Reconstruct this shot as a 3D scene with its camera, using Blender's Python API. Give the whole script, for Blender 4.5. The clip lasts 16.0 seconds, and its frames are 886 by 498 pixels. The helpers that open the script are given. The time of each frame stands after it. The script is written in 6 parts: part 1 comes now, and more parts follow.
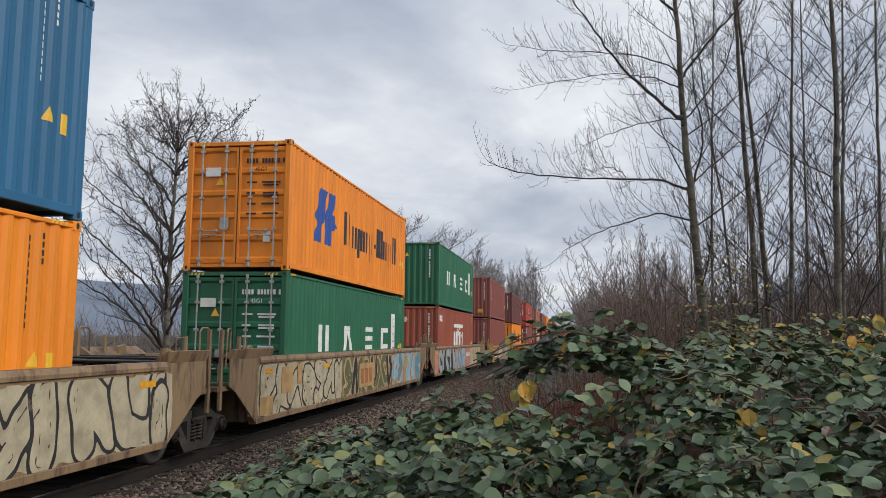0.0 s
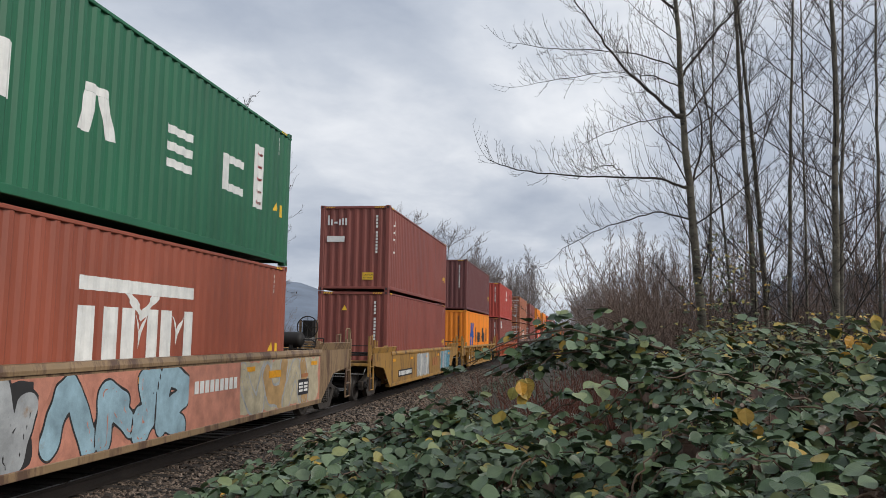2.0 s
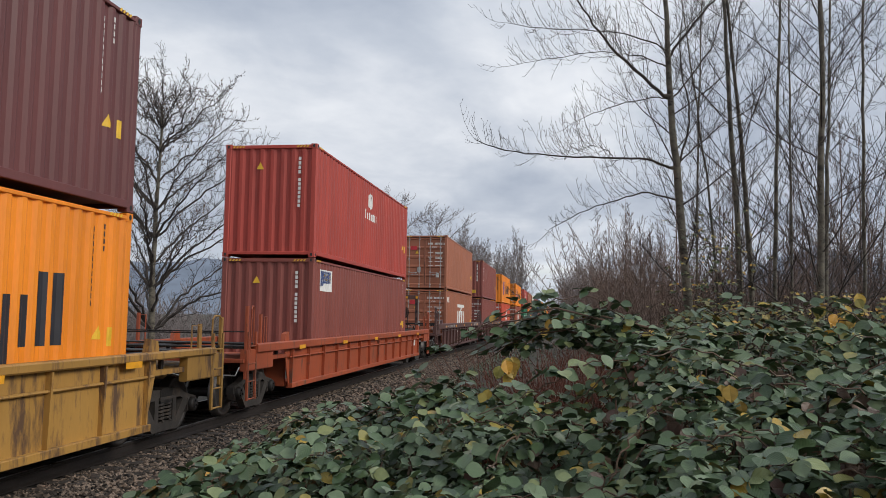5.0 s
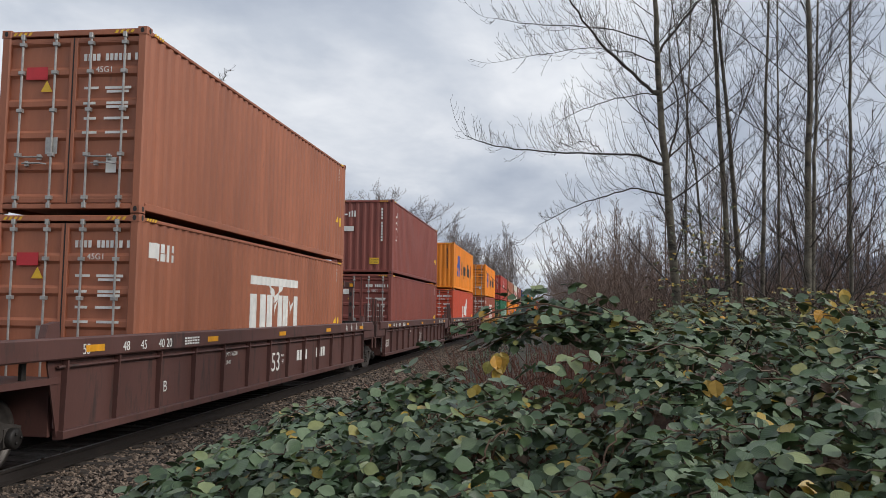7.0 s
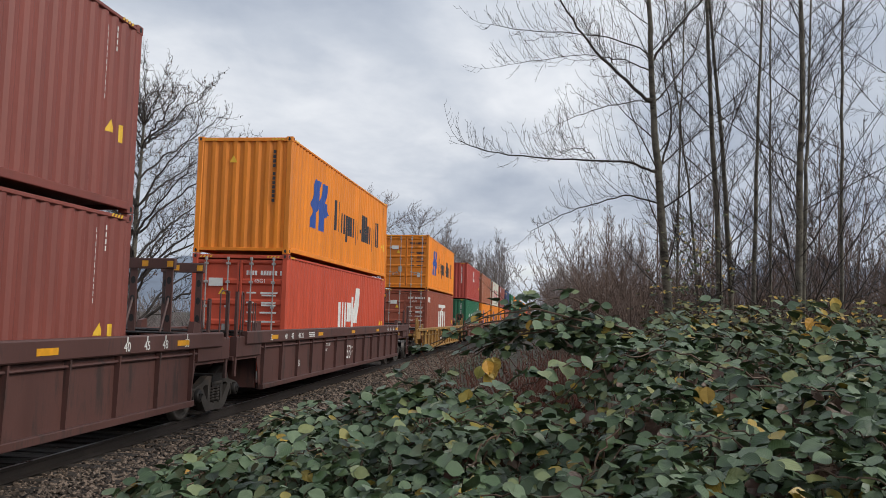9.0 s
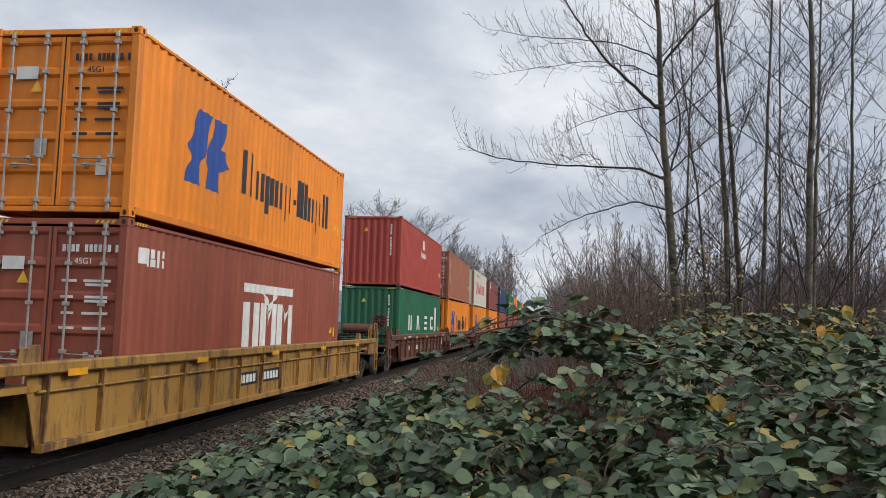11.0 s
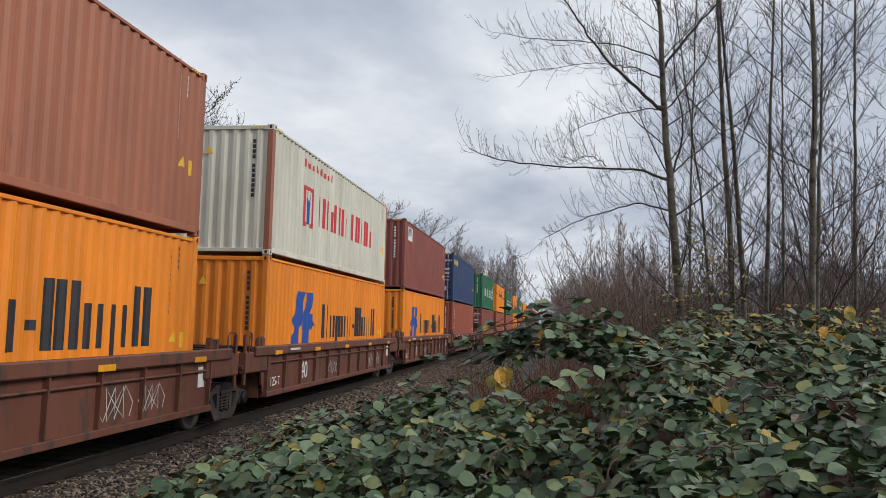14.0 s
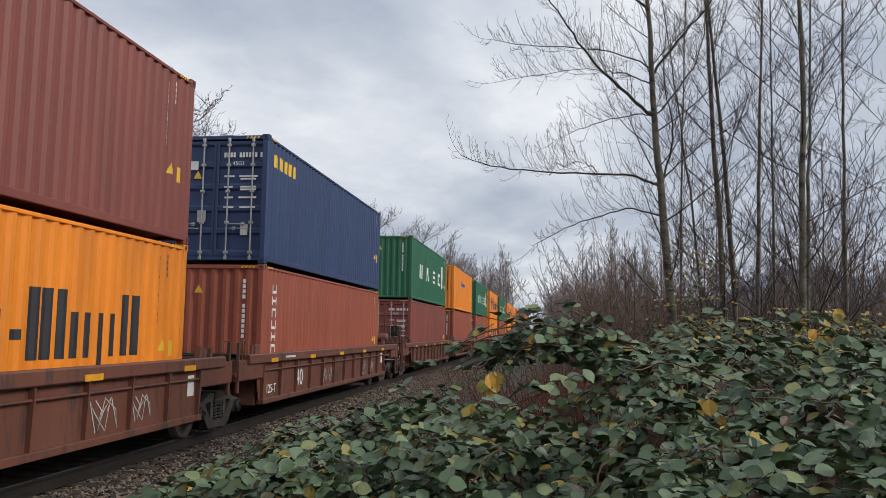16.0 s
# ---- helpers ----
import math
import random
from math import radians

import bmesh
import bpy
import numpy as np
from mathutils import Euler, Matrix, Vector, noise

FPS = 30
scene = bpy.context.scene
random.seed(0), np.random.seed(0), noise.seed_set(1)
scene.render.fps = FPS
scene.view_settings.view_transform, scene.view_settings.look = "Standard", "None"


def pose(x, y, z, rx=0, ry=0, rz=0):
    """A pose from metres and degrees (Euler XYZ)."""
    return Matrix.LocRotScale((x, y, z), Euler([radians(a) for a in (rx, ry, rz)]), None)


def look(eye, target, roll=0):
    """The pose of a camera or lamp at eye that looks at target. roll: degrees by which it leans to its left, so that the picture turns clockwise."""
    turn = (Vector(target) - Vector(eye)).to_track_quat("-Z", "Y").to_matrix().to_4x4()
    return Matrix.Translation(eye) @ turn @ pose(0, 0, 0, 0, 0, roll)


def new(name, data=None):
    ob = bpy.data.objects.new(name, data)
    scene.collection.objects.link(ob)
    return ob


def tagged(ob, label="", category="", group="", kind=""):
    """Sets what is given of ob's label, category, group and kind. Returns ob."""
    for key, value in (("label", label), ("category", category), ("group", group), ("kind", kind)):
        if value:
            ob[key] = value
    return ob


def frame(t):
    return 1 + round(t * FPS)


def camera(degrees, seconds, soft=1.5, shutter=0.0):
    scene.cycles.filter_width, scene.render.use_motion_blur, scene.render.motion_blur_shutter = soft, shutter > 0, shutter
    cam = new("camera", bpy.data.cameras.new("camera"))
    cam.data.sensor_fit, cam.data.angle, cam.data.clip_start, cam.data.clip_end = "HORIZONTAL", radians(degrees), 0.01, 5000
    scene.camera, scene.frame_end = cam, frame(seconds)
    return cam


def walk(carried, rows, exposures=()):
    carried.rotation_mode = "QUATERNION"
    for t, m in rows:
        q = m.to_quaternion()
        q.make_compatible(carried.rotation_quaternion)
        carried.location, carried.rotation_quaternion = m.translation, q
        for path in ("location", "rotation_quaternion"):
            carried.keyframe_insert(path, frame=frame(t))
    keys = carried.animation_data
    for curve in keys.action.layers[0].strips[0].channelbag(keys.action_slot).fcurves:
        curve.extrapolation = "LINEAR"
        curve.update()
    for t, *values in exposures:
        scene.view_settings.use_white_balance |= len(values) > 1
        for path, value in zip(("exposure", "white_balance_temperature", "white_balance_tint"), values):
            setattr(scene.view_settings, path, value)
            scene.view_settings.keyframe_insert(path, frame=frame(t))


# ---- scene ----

# ---------------------------------------------------------------- camera
EYE = 2.02          # the lens over the top of the rail
cam = camera(56.8, 16.0, soft=0.5)
# seconds, x, y, z from the eye, then yaw, pitch and roll in degrees
PATH = [
    (0, 0.003, 0.005, 0.018, 9.42, 6.14, 0.64),
    (0.5, 0.002, -0.002, 0.016, 9.67, 5.76, 1.24),
    (1, 0.001, -0.004, 0.019, 9.19, 5.79, 1.15),
    (1.5, 0.002, -0.002, 0.020, 9.16, 5.91, 1.03),
    (2, 0.004, 0.001, 0.019, 9.34, 5.94, 0.96),
    (2.5, 0.006, -0.006, 0.018, 9.25, 5.94, 0.84),
    (3, 0.003, -0.003, 0.017, 9.34, 5.83, 0.93),
    (3.5, -0.001, -0.008, 0.018, 8.87, 5.67, 0.92),
    (4, 0.003, 0.024, 0.011, 8.88, 5.33, 0.68),
    (6.5, 0.015, 0.003, 0.007, 7.64, 4.23, 1.20),
    (7, 0.017, -0.003, 0.011, 7.77, 4.33, 0.84),
    (7.5, 0.023, -0.005, 0.010, 7.51, 4.47, 0.88),
    (8, 0.015, 0.001, 0.008, 7.38, 4.42, 1.24),
    (8.5, 0.015, -0.002, 0.007, 7.19, 4.53, 1.35),
    (11, 0.005, 0.018, 0.005, 7.76, 5.13, 1.66),
    (11.5, 0.006, 0.004, 0.006, 8.07, 5.13, 1.33),
    (12, 0.011, -0.004, 0.007, 8.11, 5.13, 1.25),
    (12.5, 0.020, -0.001, 0.006, 8.15, 5.16, 0.75),
    (13, 0.017, 0.018, 0.006, 8.10, 5.13, 1.15),
    (13.5, 0.015, 0.017, 0.007, 8.31, 5.18, 1.01),
    (14, 0.012, -0.006, 0.012, 8.03, 5.24, 1.35),
    (14.5, 0.021, 0.001, 0.010, 7.82, 5.37, 1.38),
    (15, 0.030, -0.007, 0.012, 7.46, 5.50, 1.14),
    (15.5, 0.033, -0.012, 0.013, 7.57, 5.64, 0.72),
    (16, 0.027, -0.005, 0.006, 7.53, 5.72, 0.91),

]
walk(cam, [(t, pose(x, y, EYE + z, 0, 0, yaw) @ pose(0, 0, 0, 90 + pitch) @ pose(0, 0, 0, 0, 0, roll))
           for t, x, y, z, yaw, pitch, roll in PATH], [(0.0, 0.0), (16.0, 0.0)])

# ---------------------------------------------------------------- sky and sun
SUN_EL, SUN_AZ = radians(32), radians(105)     # azimuth from +y towards +x


def node(tree, kind, **values):
    n = tree.nodes.new(kind)
    for key, value in values.items():
        if key in n.inputs:
            n.inputs[key].default_value = value
    return n


def sky():
    world = bpy.data.worlds.new("overcast_sky")
    scene.world = world
    world.use_nodes = True
    tree = world.node_tree
    tree.nodes.clear()
    link = tree.links.new
    out = tree.nodes.new("ShaderNodeOutputWorld")
    back = tree.nodes.new("ShaderNodeBackground")
    blue = tree.nodes.new("ShaderNodeTexSky")
    blue.sky_type, blue.sun_disc = "NISHITA", False
    blue.sun_elevation, blue.sun_rotation = SUN_EL, SUN_AZ
    dim = tree.nodes.new("ShaderNodeVectorMath")
    dim.operation = "SCALE"
    dim.inputs["Scale"].default_value = 0.11
    link(blue.outputs[0], dim.inputs[0])
    coord = tree.nodes.new("ShaderNodeTexCoord")
    sep = tree.nodes.new("ShaderNodeSeparateXYZ")
    link(coord.outputs["Generated"], sep.inputs[0])
    up = tree.nodes.new("ShaderNodeMath")
    up.operation = "MAXIMUM"
    up.inputs[1].default_value = 0.0
    link(sep.outputs["Z"], up.inputs[0])
    lift = tree.nodes.new("ShaderNodeMath")
    lift.operation = "ADD"
    lift.inputs[1].default_value = 0.22
    link(up.outputs[0], lift.inputs[0])
    flat = tree.nodes.new("ShaderNodeVectorMath")
    flat.operation = "DIVIDE"
    link(coord.outputs["Generated"], flat.inputs[0])
    link(lift.outputs[0], flat.inputs[1])
    stretch = tree.nodes.new("ShaderNodeMapping")
    stretch.inputs["Scale"].default_value = (0.9, 0.8, 0.8)
    stretch.inputs["Location"].default_value = (3.1, 1.35, 0.0)
    link(flat.outputs[0], stretch.inputs[0])
    big = node(tree, "ShaderNodeTexNoise", Scale=1.1, Detail=6.0, Roughness=0.5, Distortion=0.35)
    link(stretch.outputs[0], big.inputs["Vector"])
    puffs = node(tree, "ShaderNodeTexNoise", Scale=4.2, Detail=5.0, Roughness=0.55, Distortion=0.2)
    link(stretch.outputs[0], puffs.inputs["Vector"])
    thick = tree.nodes.new("ShaderNodeMath")
    thick.operation = "MULTIPLY_ADD"
    thick.inputs[1].default_value = 0.30
    link(puffs.outputs[0], thick.inputs[0])
    level = tree.nodes.new("ShaderNodeMath")
    level.operation = "SUBTRACT"
    level.inputs[1].default_value = 0.15
    link(big.outputs[0], level.inputs[0])
    link(level.outputs[0], thick.inputs[2])
    # how thick the cloud is: darker bellies, lighter gaps
    shade = tree.nodes.new("ShaderNodeValToRGB")
    e = shade.color_ramp.elements
    e[0].position, e[0].color = 0.36, (0.395, 0.45, 0.55, 1)
    e[1].position, e[1].color = 0.68, (0.86, 0.885, 0.93, 1)
    mid = e.new(0.50)
    mid.color = (0.55, 0.60, 0.685, 1)
    link(thick.outputs[0], shade.inputs[0])
    # an overcast sky is brighter towards its top
    rise = tree.nodes.new("ShaderNodeMath")
    rise.operation = "MULTIPLY_ADD"
    rise.inputs[1].default_value, rise.inputs[2].default_value = 0.15, 0.98
    link(up.outputs[0], rise.inputs[0])
    cloud = tree.nodes.new("ShaderNodeVectorMath")
    cloud.operation = "SCALE"
    link(shade.outputs[0], cloud.inputs[0])
    link(rise.outputs[0], cloud.inputs["Scale"])
    cover = tree.nodes.new("ShaderNodeValToRGB")
    c = cover.color_ramp.elements
    c[0].position, c[0].color = 0.62, (1, 1, 1, 1)
    c[1].position, c[1].color = 0.80, (0.25, 0.25, 0.25, 1)
    link(big.outputs[0], cover.inputs[0])
    mix = tree.nodes.new("ShaderNodeMix")
    mix.data_type = "RGBA"
    link(cover.outputs[0], mix.inputs[0])
    link(dim.outputs[0], mix.inputs[6])
    link(cloud.outputs[0], mix.inputs[7])
    link(mix.outputs[2], back.inputs["Color"])
    back.inputs["Strength"].default_value = 1.0
    link(back.outputs[0], out.inputs[0])
    lamp = bpy.data.lights.new("veiled_sun", "SUN")
    lamp.energy, lamp.angle, lamp.color = 2.2, radians(24), (1.0, 0.96, 0.9)
    ob = new("veiled_sun", lamp)
    d = Vector((math.sin(SUN_AZ) * math.cos(SUN_EL), math.cos(SUN_AZ) * math.cos(SUN_EL), math.sin(SUN_EL)))
    ob.matrix_world = look(d * 60, (0, 0, 0))


sky()


# ---------------------------------------------------------------- materials
def surface(name, colour, rough=0.6, metal=0.0, vary=0.25, scale=6.0, bump=0.1, stretch=(1, 1, 1), stain=None,
            stain_at=0.6, per_object=0.0, per_island=0.0, fine=60.0, stain_scale=2.0, spec=0.5):
    """Paint, stone, bark and so on: two scales of variation, stains of a second colour, fine relief."""
    m = bpy.data.materials.new(name)
    m.use_nodes = True
    tree = m.node_tree
    link = tree.links.new
    bsdf = tree.nodes["Principled BSDF"]
    bsdf.inputs["Metallic"].default_value = metal
    bsdf.inputs["Specular IOR Level"].default_value = spec
    coord = tree.nodes.new("ShaderNodeTexCoord")
    place = tree.nodes.new("ShaderNodeMapping")
    place.inputs["Scale"].default_value = stretch
    link(coord.outputs["Object"], place.inputs[0])
    info = tree.nodes.new("ShaderNodeObjectInfo")
    shift = tree.nodes.new("ShaderNodeVectorMath")
    shift.operation = "MULTIPLY_ADD"
    shift.inputs[1].default_value = (37.0, 37.0, 37.0)
    link(info.outputs["Random"], shift.inputs[0])
    link(place.outputs[0], shift.inputs[2])
    coarse = node(tree, "ShaderNodeTexNoise", Scale=scale, Detail=5.0, Roughness=0.6)
    link(shift.outputs[0], coarse.inputs["Vector"])
    grain = node(tree, "ShaderNodeTexNoise", Scale=fine, Detail=3.0, Roughness=0.6)
    link(shift.outputs[0], grain.inputs["Vector"])
    ramp = tree.nodes.new("ShaderNodeMapRange")
    ramp.inputs["From Min"].default_value, ramp.inputs["From Max"].default_value = 0.3, 0.7
    ramp.inputs["To Min"].default_value, ramp.inputs["To Max"].default_value = 1 - vary, 1 + vary * 0.7
    link(coarse.outputs[0], ramp.inputs[0])
    small = tree.nodes.new("ShaderNodeMapRange")
    small.inputs["To Min"].default_value, small.inputs["To Max"].default_value = 1 - vary * 0.5, 1 + vary * 0.5
    link(grain.outputs[0], small.inputs[0])
    gain = tree.nodes.new("ShaderNodeMath")
    gain.operation = "MULTIPLY"
    link(ramp.outputs[0], gain.inputs[0])
    link(small.outputs[0], gain.inputs[1])
    last = gain
    for amount, source in ((per_object, "object"), (per_island, "island")):
        if amount:
            step = tree.nodes.new("ShaderNodeMapRange")
            step.inputs["To Min"].default_value, step.inputs["To Max"].default_value = 1 - amount, 1 + amount
            if source == "object":
                link(info.outputs["Random"], step.inputs[0])
            else:
                geo = tree.nodes.new("ShaderNodeNewGeometry")
                link(geo.outputs["Random Per Island"], step.inputs[0])
            more = tree.nodes.new("ShaderNodeMath")
            more.operation = "MULTIPLY"
            link(last.outputs[0], more.inputs[0])
            link(step.outputs[0], more.inputs[1])
            last = more
    tint = tree.nodes.new("ShaderNodeVectorMath")
    tint.operation = "SCALE"
    tint.inputs[0].default_value = colour
    link(last.outputs[0], tint.inputs["Scale"])
    result = tint.outputs[0]
    if stain:
        spots = node(tree, "ShaderNodeTexNoise", Scale=stain_scale, Detail=8.0, Roughness=0.72)
        link(shift.outputs[0], spots.inputs["Vector"])
        cut = tree.nodes.new("ShaderNodeMapRange")
        cut.inputs["From Min"].default_value, cut.inputs["From Max"].default_value = stain_at, stain_at + 0.12
        link(spots.outputs[0], cut.inputs[0])
        mix = tree.nodes.new("ShaderNodeMix")
        mix.data_type = "RGBA"
        mix.inputs[7].default_value = (*stain, 1)
        link(cut.outputs[0], mix.inputs[0])
        link(result, mix.inputs[6])
        result = mix.outputs[2]
    link(result, bsdf.inputs["Base Color"])
    gloss = tree.nodes.new("ShaderNodeMapRange")
    gloss.inputs["To Min"].default_value, gloss.inputs["To Max"].default_value = max(rough - 0.12, 0.05), min(rough + 0.12, 1)
    link(coarse.outputs[0], gloss.inputs[0])
    link(gloss.outputs[0], bsdf.inputs["Roughness"])
    if bump:
        relief = tree.nodes.new("ShaderNodeBump")
        relief.inputs["Strength"].default_value, relief.inputs["Distance"].default_value = bump, 0.01
        link(grain.outputs[0], relief.inputs["Height"])
        link(relief.outputs[0], bsdf.inputs["Normal"])
    return m


def paint(name, colour, stain=(0.16, 0.07, 0.035), at=0.66, rough=0.55):
    """Weathered container or wagon paint with vertical streaks and rust."""
    return surface(name, colour, rough, 0.0, 0.2, 1.6, 0.06, (1, 1, 0.22), stain, at, per_object=0.06, fine=35.0, stain_scale=3.2)


PAINT = {
    "orange": paint("orange_paint", (0.83, 0.245, 0.012), (0.42, 0.13, 0.02), 0.70),
    "green": paint("green_paint", (0.016, 0.125, 0.058), (0.03, 0.09, 0.05), 0.68),
    "brown": paint("red_brown_paint", (0.30, 0.075, 0.04), (0.15, 0.06, 0.04), 0.68),
    "tan": paint("faded_brown_paint", (0.36, 0.125, 0.065), (0.19, 0.08, 0.05), 0.64),
    "maroon": paint("maroon_paint", (0.23, 0.060, 0.044), (0.30, 0.12, 0.09), 0.66),
    "plum": paint("dark_maroon_paint", (0.14, 0.042, 0.039), (0.16, 0.07, 0.06), 0.70),
    "red": paint("red_paint", (0.42, 0.055, 0.036), (0.22, 0.06, 0.04), 0.68),
    "scarlet": paint("bright_red_paint", (0.52, 0.07, 0.03), (0.25, 0.06, 0.03), 0.70),
    "blue": paint("teal_blue_paint", (0.02, 0.13, 0.26), (0.10, 0.08, 0.07), 0.68),
    "navy": paint("navy_paint", (0.022, 0.045, 0.12), (0.08, 0.07, 0.07), 0.70),
    "white": paint("cream_white_paint", (0.62, 0.60, 0.50), (0.34, 0.22, 0.12), 0.68),
    "wagon_cream": paint("weathered_cream_wagon_paint", (0.28, 0.185, 0.10), (0.11, 0.062, 0.04), 0.48),
    "wagon_yellow": paint("yellow_wagon_paint", (0.40, 0.215, 0.05), (0.11, 0.06, 0.033), 0.49),
    "wagon_brown": paint("brown_wagon_paint", (0.105, 0.046, 0.038), (0.05, 0.03, 0.026), 0.52),
    "wagon_oxide": paint("oxide_red_wagon_paint", (0.16, 0.058, 0.036), (0.06, 0.038, 0.03), 0.50),
    "wagon_orange": paint("orange_red_wagon_paint", (0.36, 0.075, 0.028), (0.11, 0.055, 0.035), 0.54),
}
GREASE = surface("greasy_dark_steel", (0.020, 0.017, 0.015), 0.6, 0.3, 0.4, 5, 0.25, stain=(0.06, 0.038, 0.026), stain_at=0.57)
# black rubber; also put on flat discs as the shade inside openings
DARK = surface("black_rubber_and_hole_shade", (0.02, 0.02, 0.02), 0.7, 0, 0.2, 8, 0.05)
DUSTY = surface("dusty_cast_steel", (0.050, 0.042, 0.036), 0.75, 0.1, 0.4, 4, 0.3, stain=(0.10, 0.07, 0.05), stain_at=0.55)
STEEL = surface("worn_wheel_steel", (0.30, 0.29, 0.28), 0.35, 0.9, 0.3, 6, 0.1)
ROD = surface("galvanised_steel", (0.42, 0.41, 0.39), 0.45, 0.6, 0.25, 10, 0.1, stain=(0.22, 0.12, 0.07), stain_at=0.66)
WHITE = surface("white_lettering", (0.74, 0.73, 0.69), 0.6, 0, 0.15, 4, 0.03)
BLACK = surface("black_lettering", (0.022, 0.022, 0.028), 0.6, 0, 0.3, 4, 0.03)
BLUE_MARK = surface("blue_emblem_paint", (0.02, 0.075, 0.33), 0.55, 0, 0.15, 4, 0.03)
RED_MARK = surface("red_emblem_paint", (0.55, 0.03, 0.04), 0.55, 0, 0.15, 4, 0.03)
YELLOW = surface("yellow_decal", (0.80, 0.48, 0.03), 0.5, 0, 0.15, 6, 0.03)
AMBER = surface("amber_reflector", (0.78, 0.35, 0.02), 0.4, 0, 0.2, 6, 0.03)
RAIL_TOP = surface("polished_rail_steel", (0.32, 0.31, 0.30), 0.3, 0.9, 0.2, 3, 0.05)
RAIL = surface("rusty_rail_steel", (0.03, 0.023, 0.02), 0.7, 0.2, 0.35, 4, 0.2)
TIE = surface("creosoted_timber", (0.05, 0.04, 0.033), 0.85, 0, 0.4, 3, 0.5, (6, 1, 1), per_object=0.3)
STONE = surface("ballast_stone", (0.132, 0.098, 0.074), 0.9, 0, 0.3, 9, 0.4, per_island=1.0, fine=90)
EARTH = surface("damp_earth_and_litter", (0.05, 0.04, 0.027), 0.95, 0, 0.5, 1.2, 0.8, stain=(0.03, 0.035, 0.016), stain_at=0.5, fine=25)
BARK = surface("grey_alder_bark", (0.15, 0.132, 0.10), 0.9, 0, 0.5, 7, 0.9, (1, 1, 2.2), (0.035, 0.031, 0.025), 0.5, fine=34, stain_scale=3.5)
TWIG = surface("dark_twigs", (0.05, 0.04, 0.034), 0.9, 0, 0.3, 4, 0.1)
BRUSH = surface("bare_brush_twigs", (0.14, 0.096, 0.074), 0.9, 0, 0.35, 0.4, 0.1)
# paler and greyer than BRUSH: the haze of distance is put into the colour
HAZED_TWIG = surface("distant_twigs_painted_haze", (0.185, 0.155, 0.145), 0.9, 0, 0.3, 0.2, 0.0)
DEAD = surface("dead_brown_stems", (0.12, 0.042, 0.026), 0.9, 0, 0.35, 3, 0.1)
CANE = surface("bramble_cane", (0.11, 0.07, 0.045), 0.7, 0, 0.35, 8, 0.2)
GRASS = surface("withered_grass", (0.14, 0.14, 0.055), 0.8, 0, 0.3, 1.5, 0.1, per_island=0.4)
# the blue in this base colour stands in for haze over the hills
HILL = surface("wooded_hill_painted_haze", (0.17, 0.205, 0.26), 1.0, 0, 0.25, 0.01, 0, fine=0.05)


def leaf_material(name, ramp_stops, rough=0.45):
    m = bpy.data.materials.new(name)
    m.use_nodes = True
    tree = m.node_tree
    link = tree.links.new
    bsdf = tree.nodes["Principled BSDF"]
    geo = tree.nodes.new("ShaderNodeNewGeometry")
    info = tree.nodes.new("ShaderNodeObjectInfo")
    both = tree.nodes.new("ShaderNodeMath")
    both.operation = "ADD"
    link(geo.outputs["Random Per Island"], both.inputs[0])
    link(info.outputs["Random"], both.inputs[1])
    part_of = tree.nodes.new("ShaderNodeMath")
    part_of.operation = "FRACT"
    link(both.outputs[0], part_of.inputs[0])
    ramp = tree.nodes.new("ShaderNodeValToRGB")
    for i, (at, colour) in enumerate(ramp_stops):
        e = ramp.color_ramp.elements[i] if i < 2 else ramp.color_ramp.elements.new(at)
        e.position, e.color = at, (*colour, 1)
    link(part_of.outputs[0], ramp.inputs[0])
    coord = tree.nodes.new("ShaderNodeTexCoord")
    spots = node(tree, "ShaderNodeTexNoise", Scale=45.0, Detail=3.0)
    link(coord.outputs["Object"], spots.inputs["Vector"])
    gain = tree.nodes.new("ShaderNodeMapRange")
    gain.inputs["To Min"].default_value, gain.inputs["To Max"].default_value = 0.7, 1.3
    link(spots.outputs[0], gain.inputs[0])
    tint = tree.nodes.new("ShaderNodeVectorMath")
    tint.operation = "SCALE"
    link(ramp.outputs[0], tint.inputs[0])
    link(gain.outputs[0], tint.inputs["Scale"])

    # rib and side veins, from the leaf's own coordinates
    def calc(op, a, b=None, c=None):
        n = tree.nodes.new("ShaderNodeMath")
        n.operation = op
        for k, v in enumerate((a, b, c)):
            if v is None:
                continue
            if isinstance(v, (int, float)):
                n.inputs[k].default_value = v
            else:
                link(v, n.inputs[k])
        return n.outputs[0]
    split = tree.nodes.new("ShaderNodeSeparateXYZ")
    link(coord.outputs["UV"], split.inputs[0])
    off = calc("ABSOLUTE", split.outputs["Y"])
    run = calc("MULTIPLY_ADD", off, -.75, split.outputs["X"])
    saw = calc("PINGPONG", calc("MULTIPLY", run, 8.0), .5)
    vein = calc("MAXIMUM", calc("SUBTRACT", 1.0, calc("MULTIPLY", saw, 8.0)), calc("SUBTRACT", 1.0, calc("MULTIPLY", off, 32.0)))
    vein = calc("MINIMUM", calc("MAXIMUM", vein, 0.0), 1.0)
    pale = tree.nodes.new("ShaderNodeMix")
    pale.data_type = "RGBA"
    link(calc("MULTIPLY", vein, .14), pale.inputs[0])
    link(tint.outputs[0], pale.inputs[6])
    pale.inputs[7].default_value = (0.20, 0.23, 0.12, 1)
    link(pale.outputs[2], bsdf.inputs["Base Color"])
    bsdf.inputs["Roughness"].default_value = rough
    bsdf.inputs["Specular IOR Level"].default_value = 0.45
    relief = tree.nodes.new("ShaderNodeBump")
    relief.inputs["Strength"].default_value, relief.inputs["Distance"].default_value = 0.15, 0.004
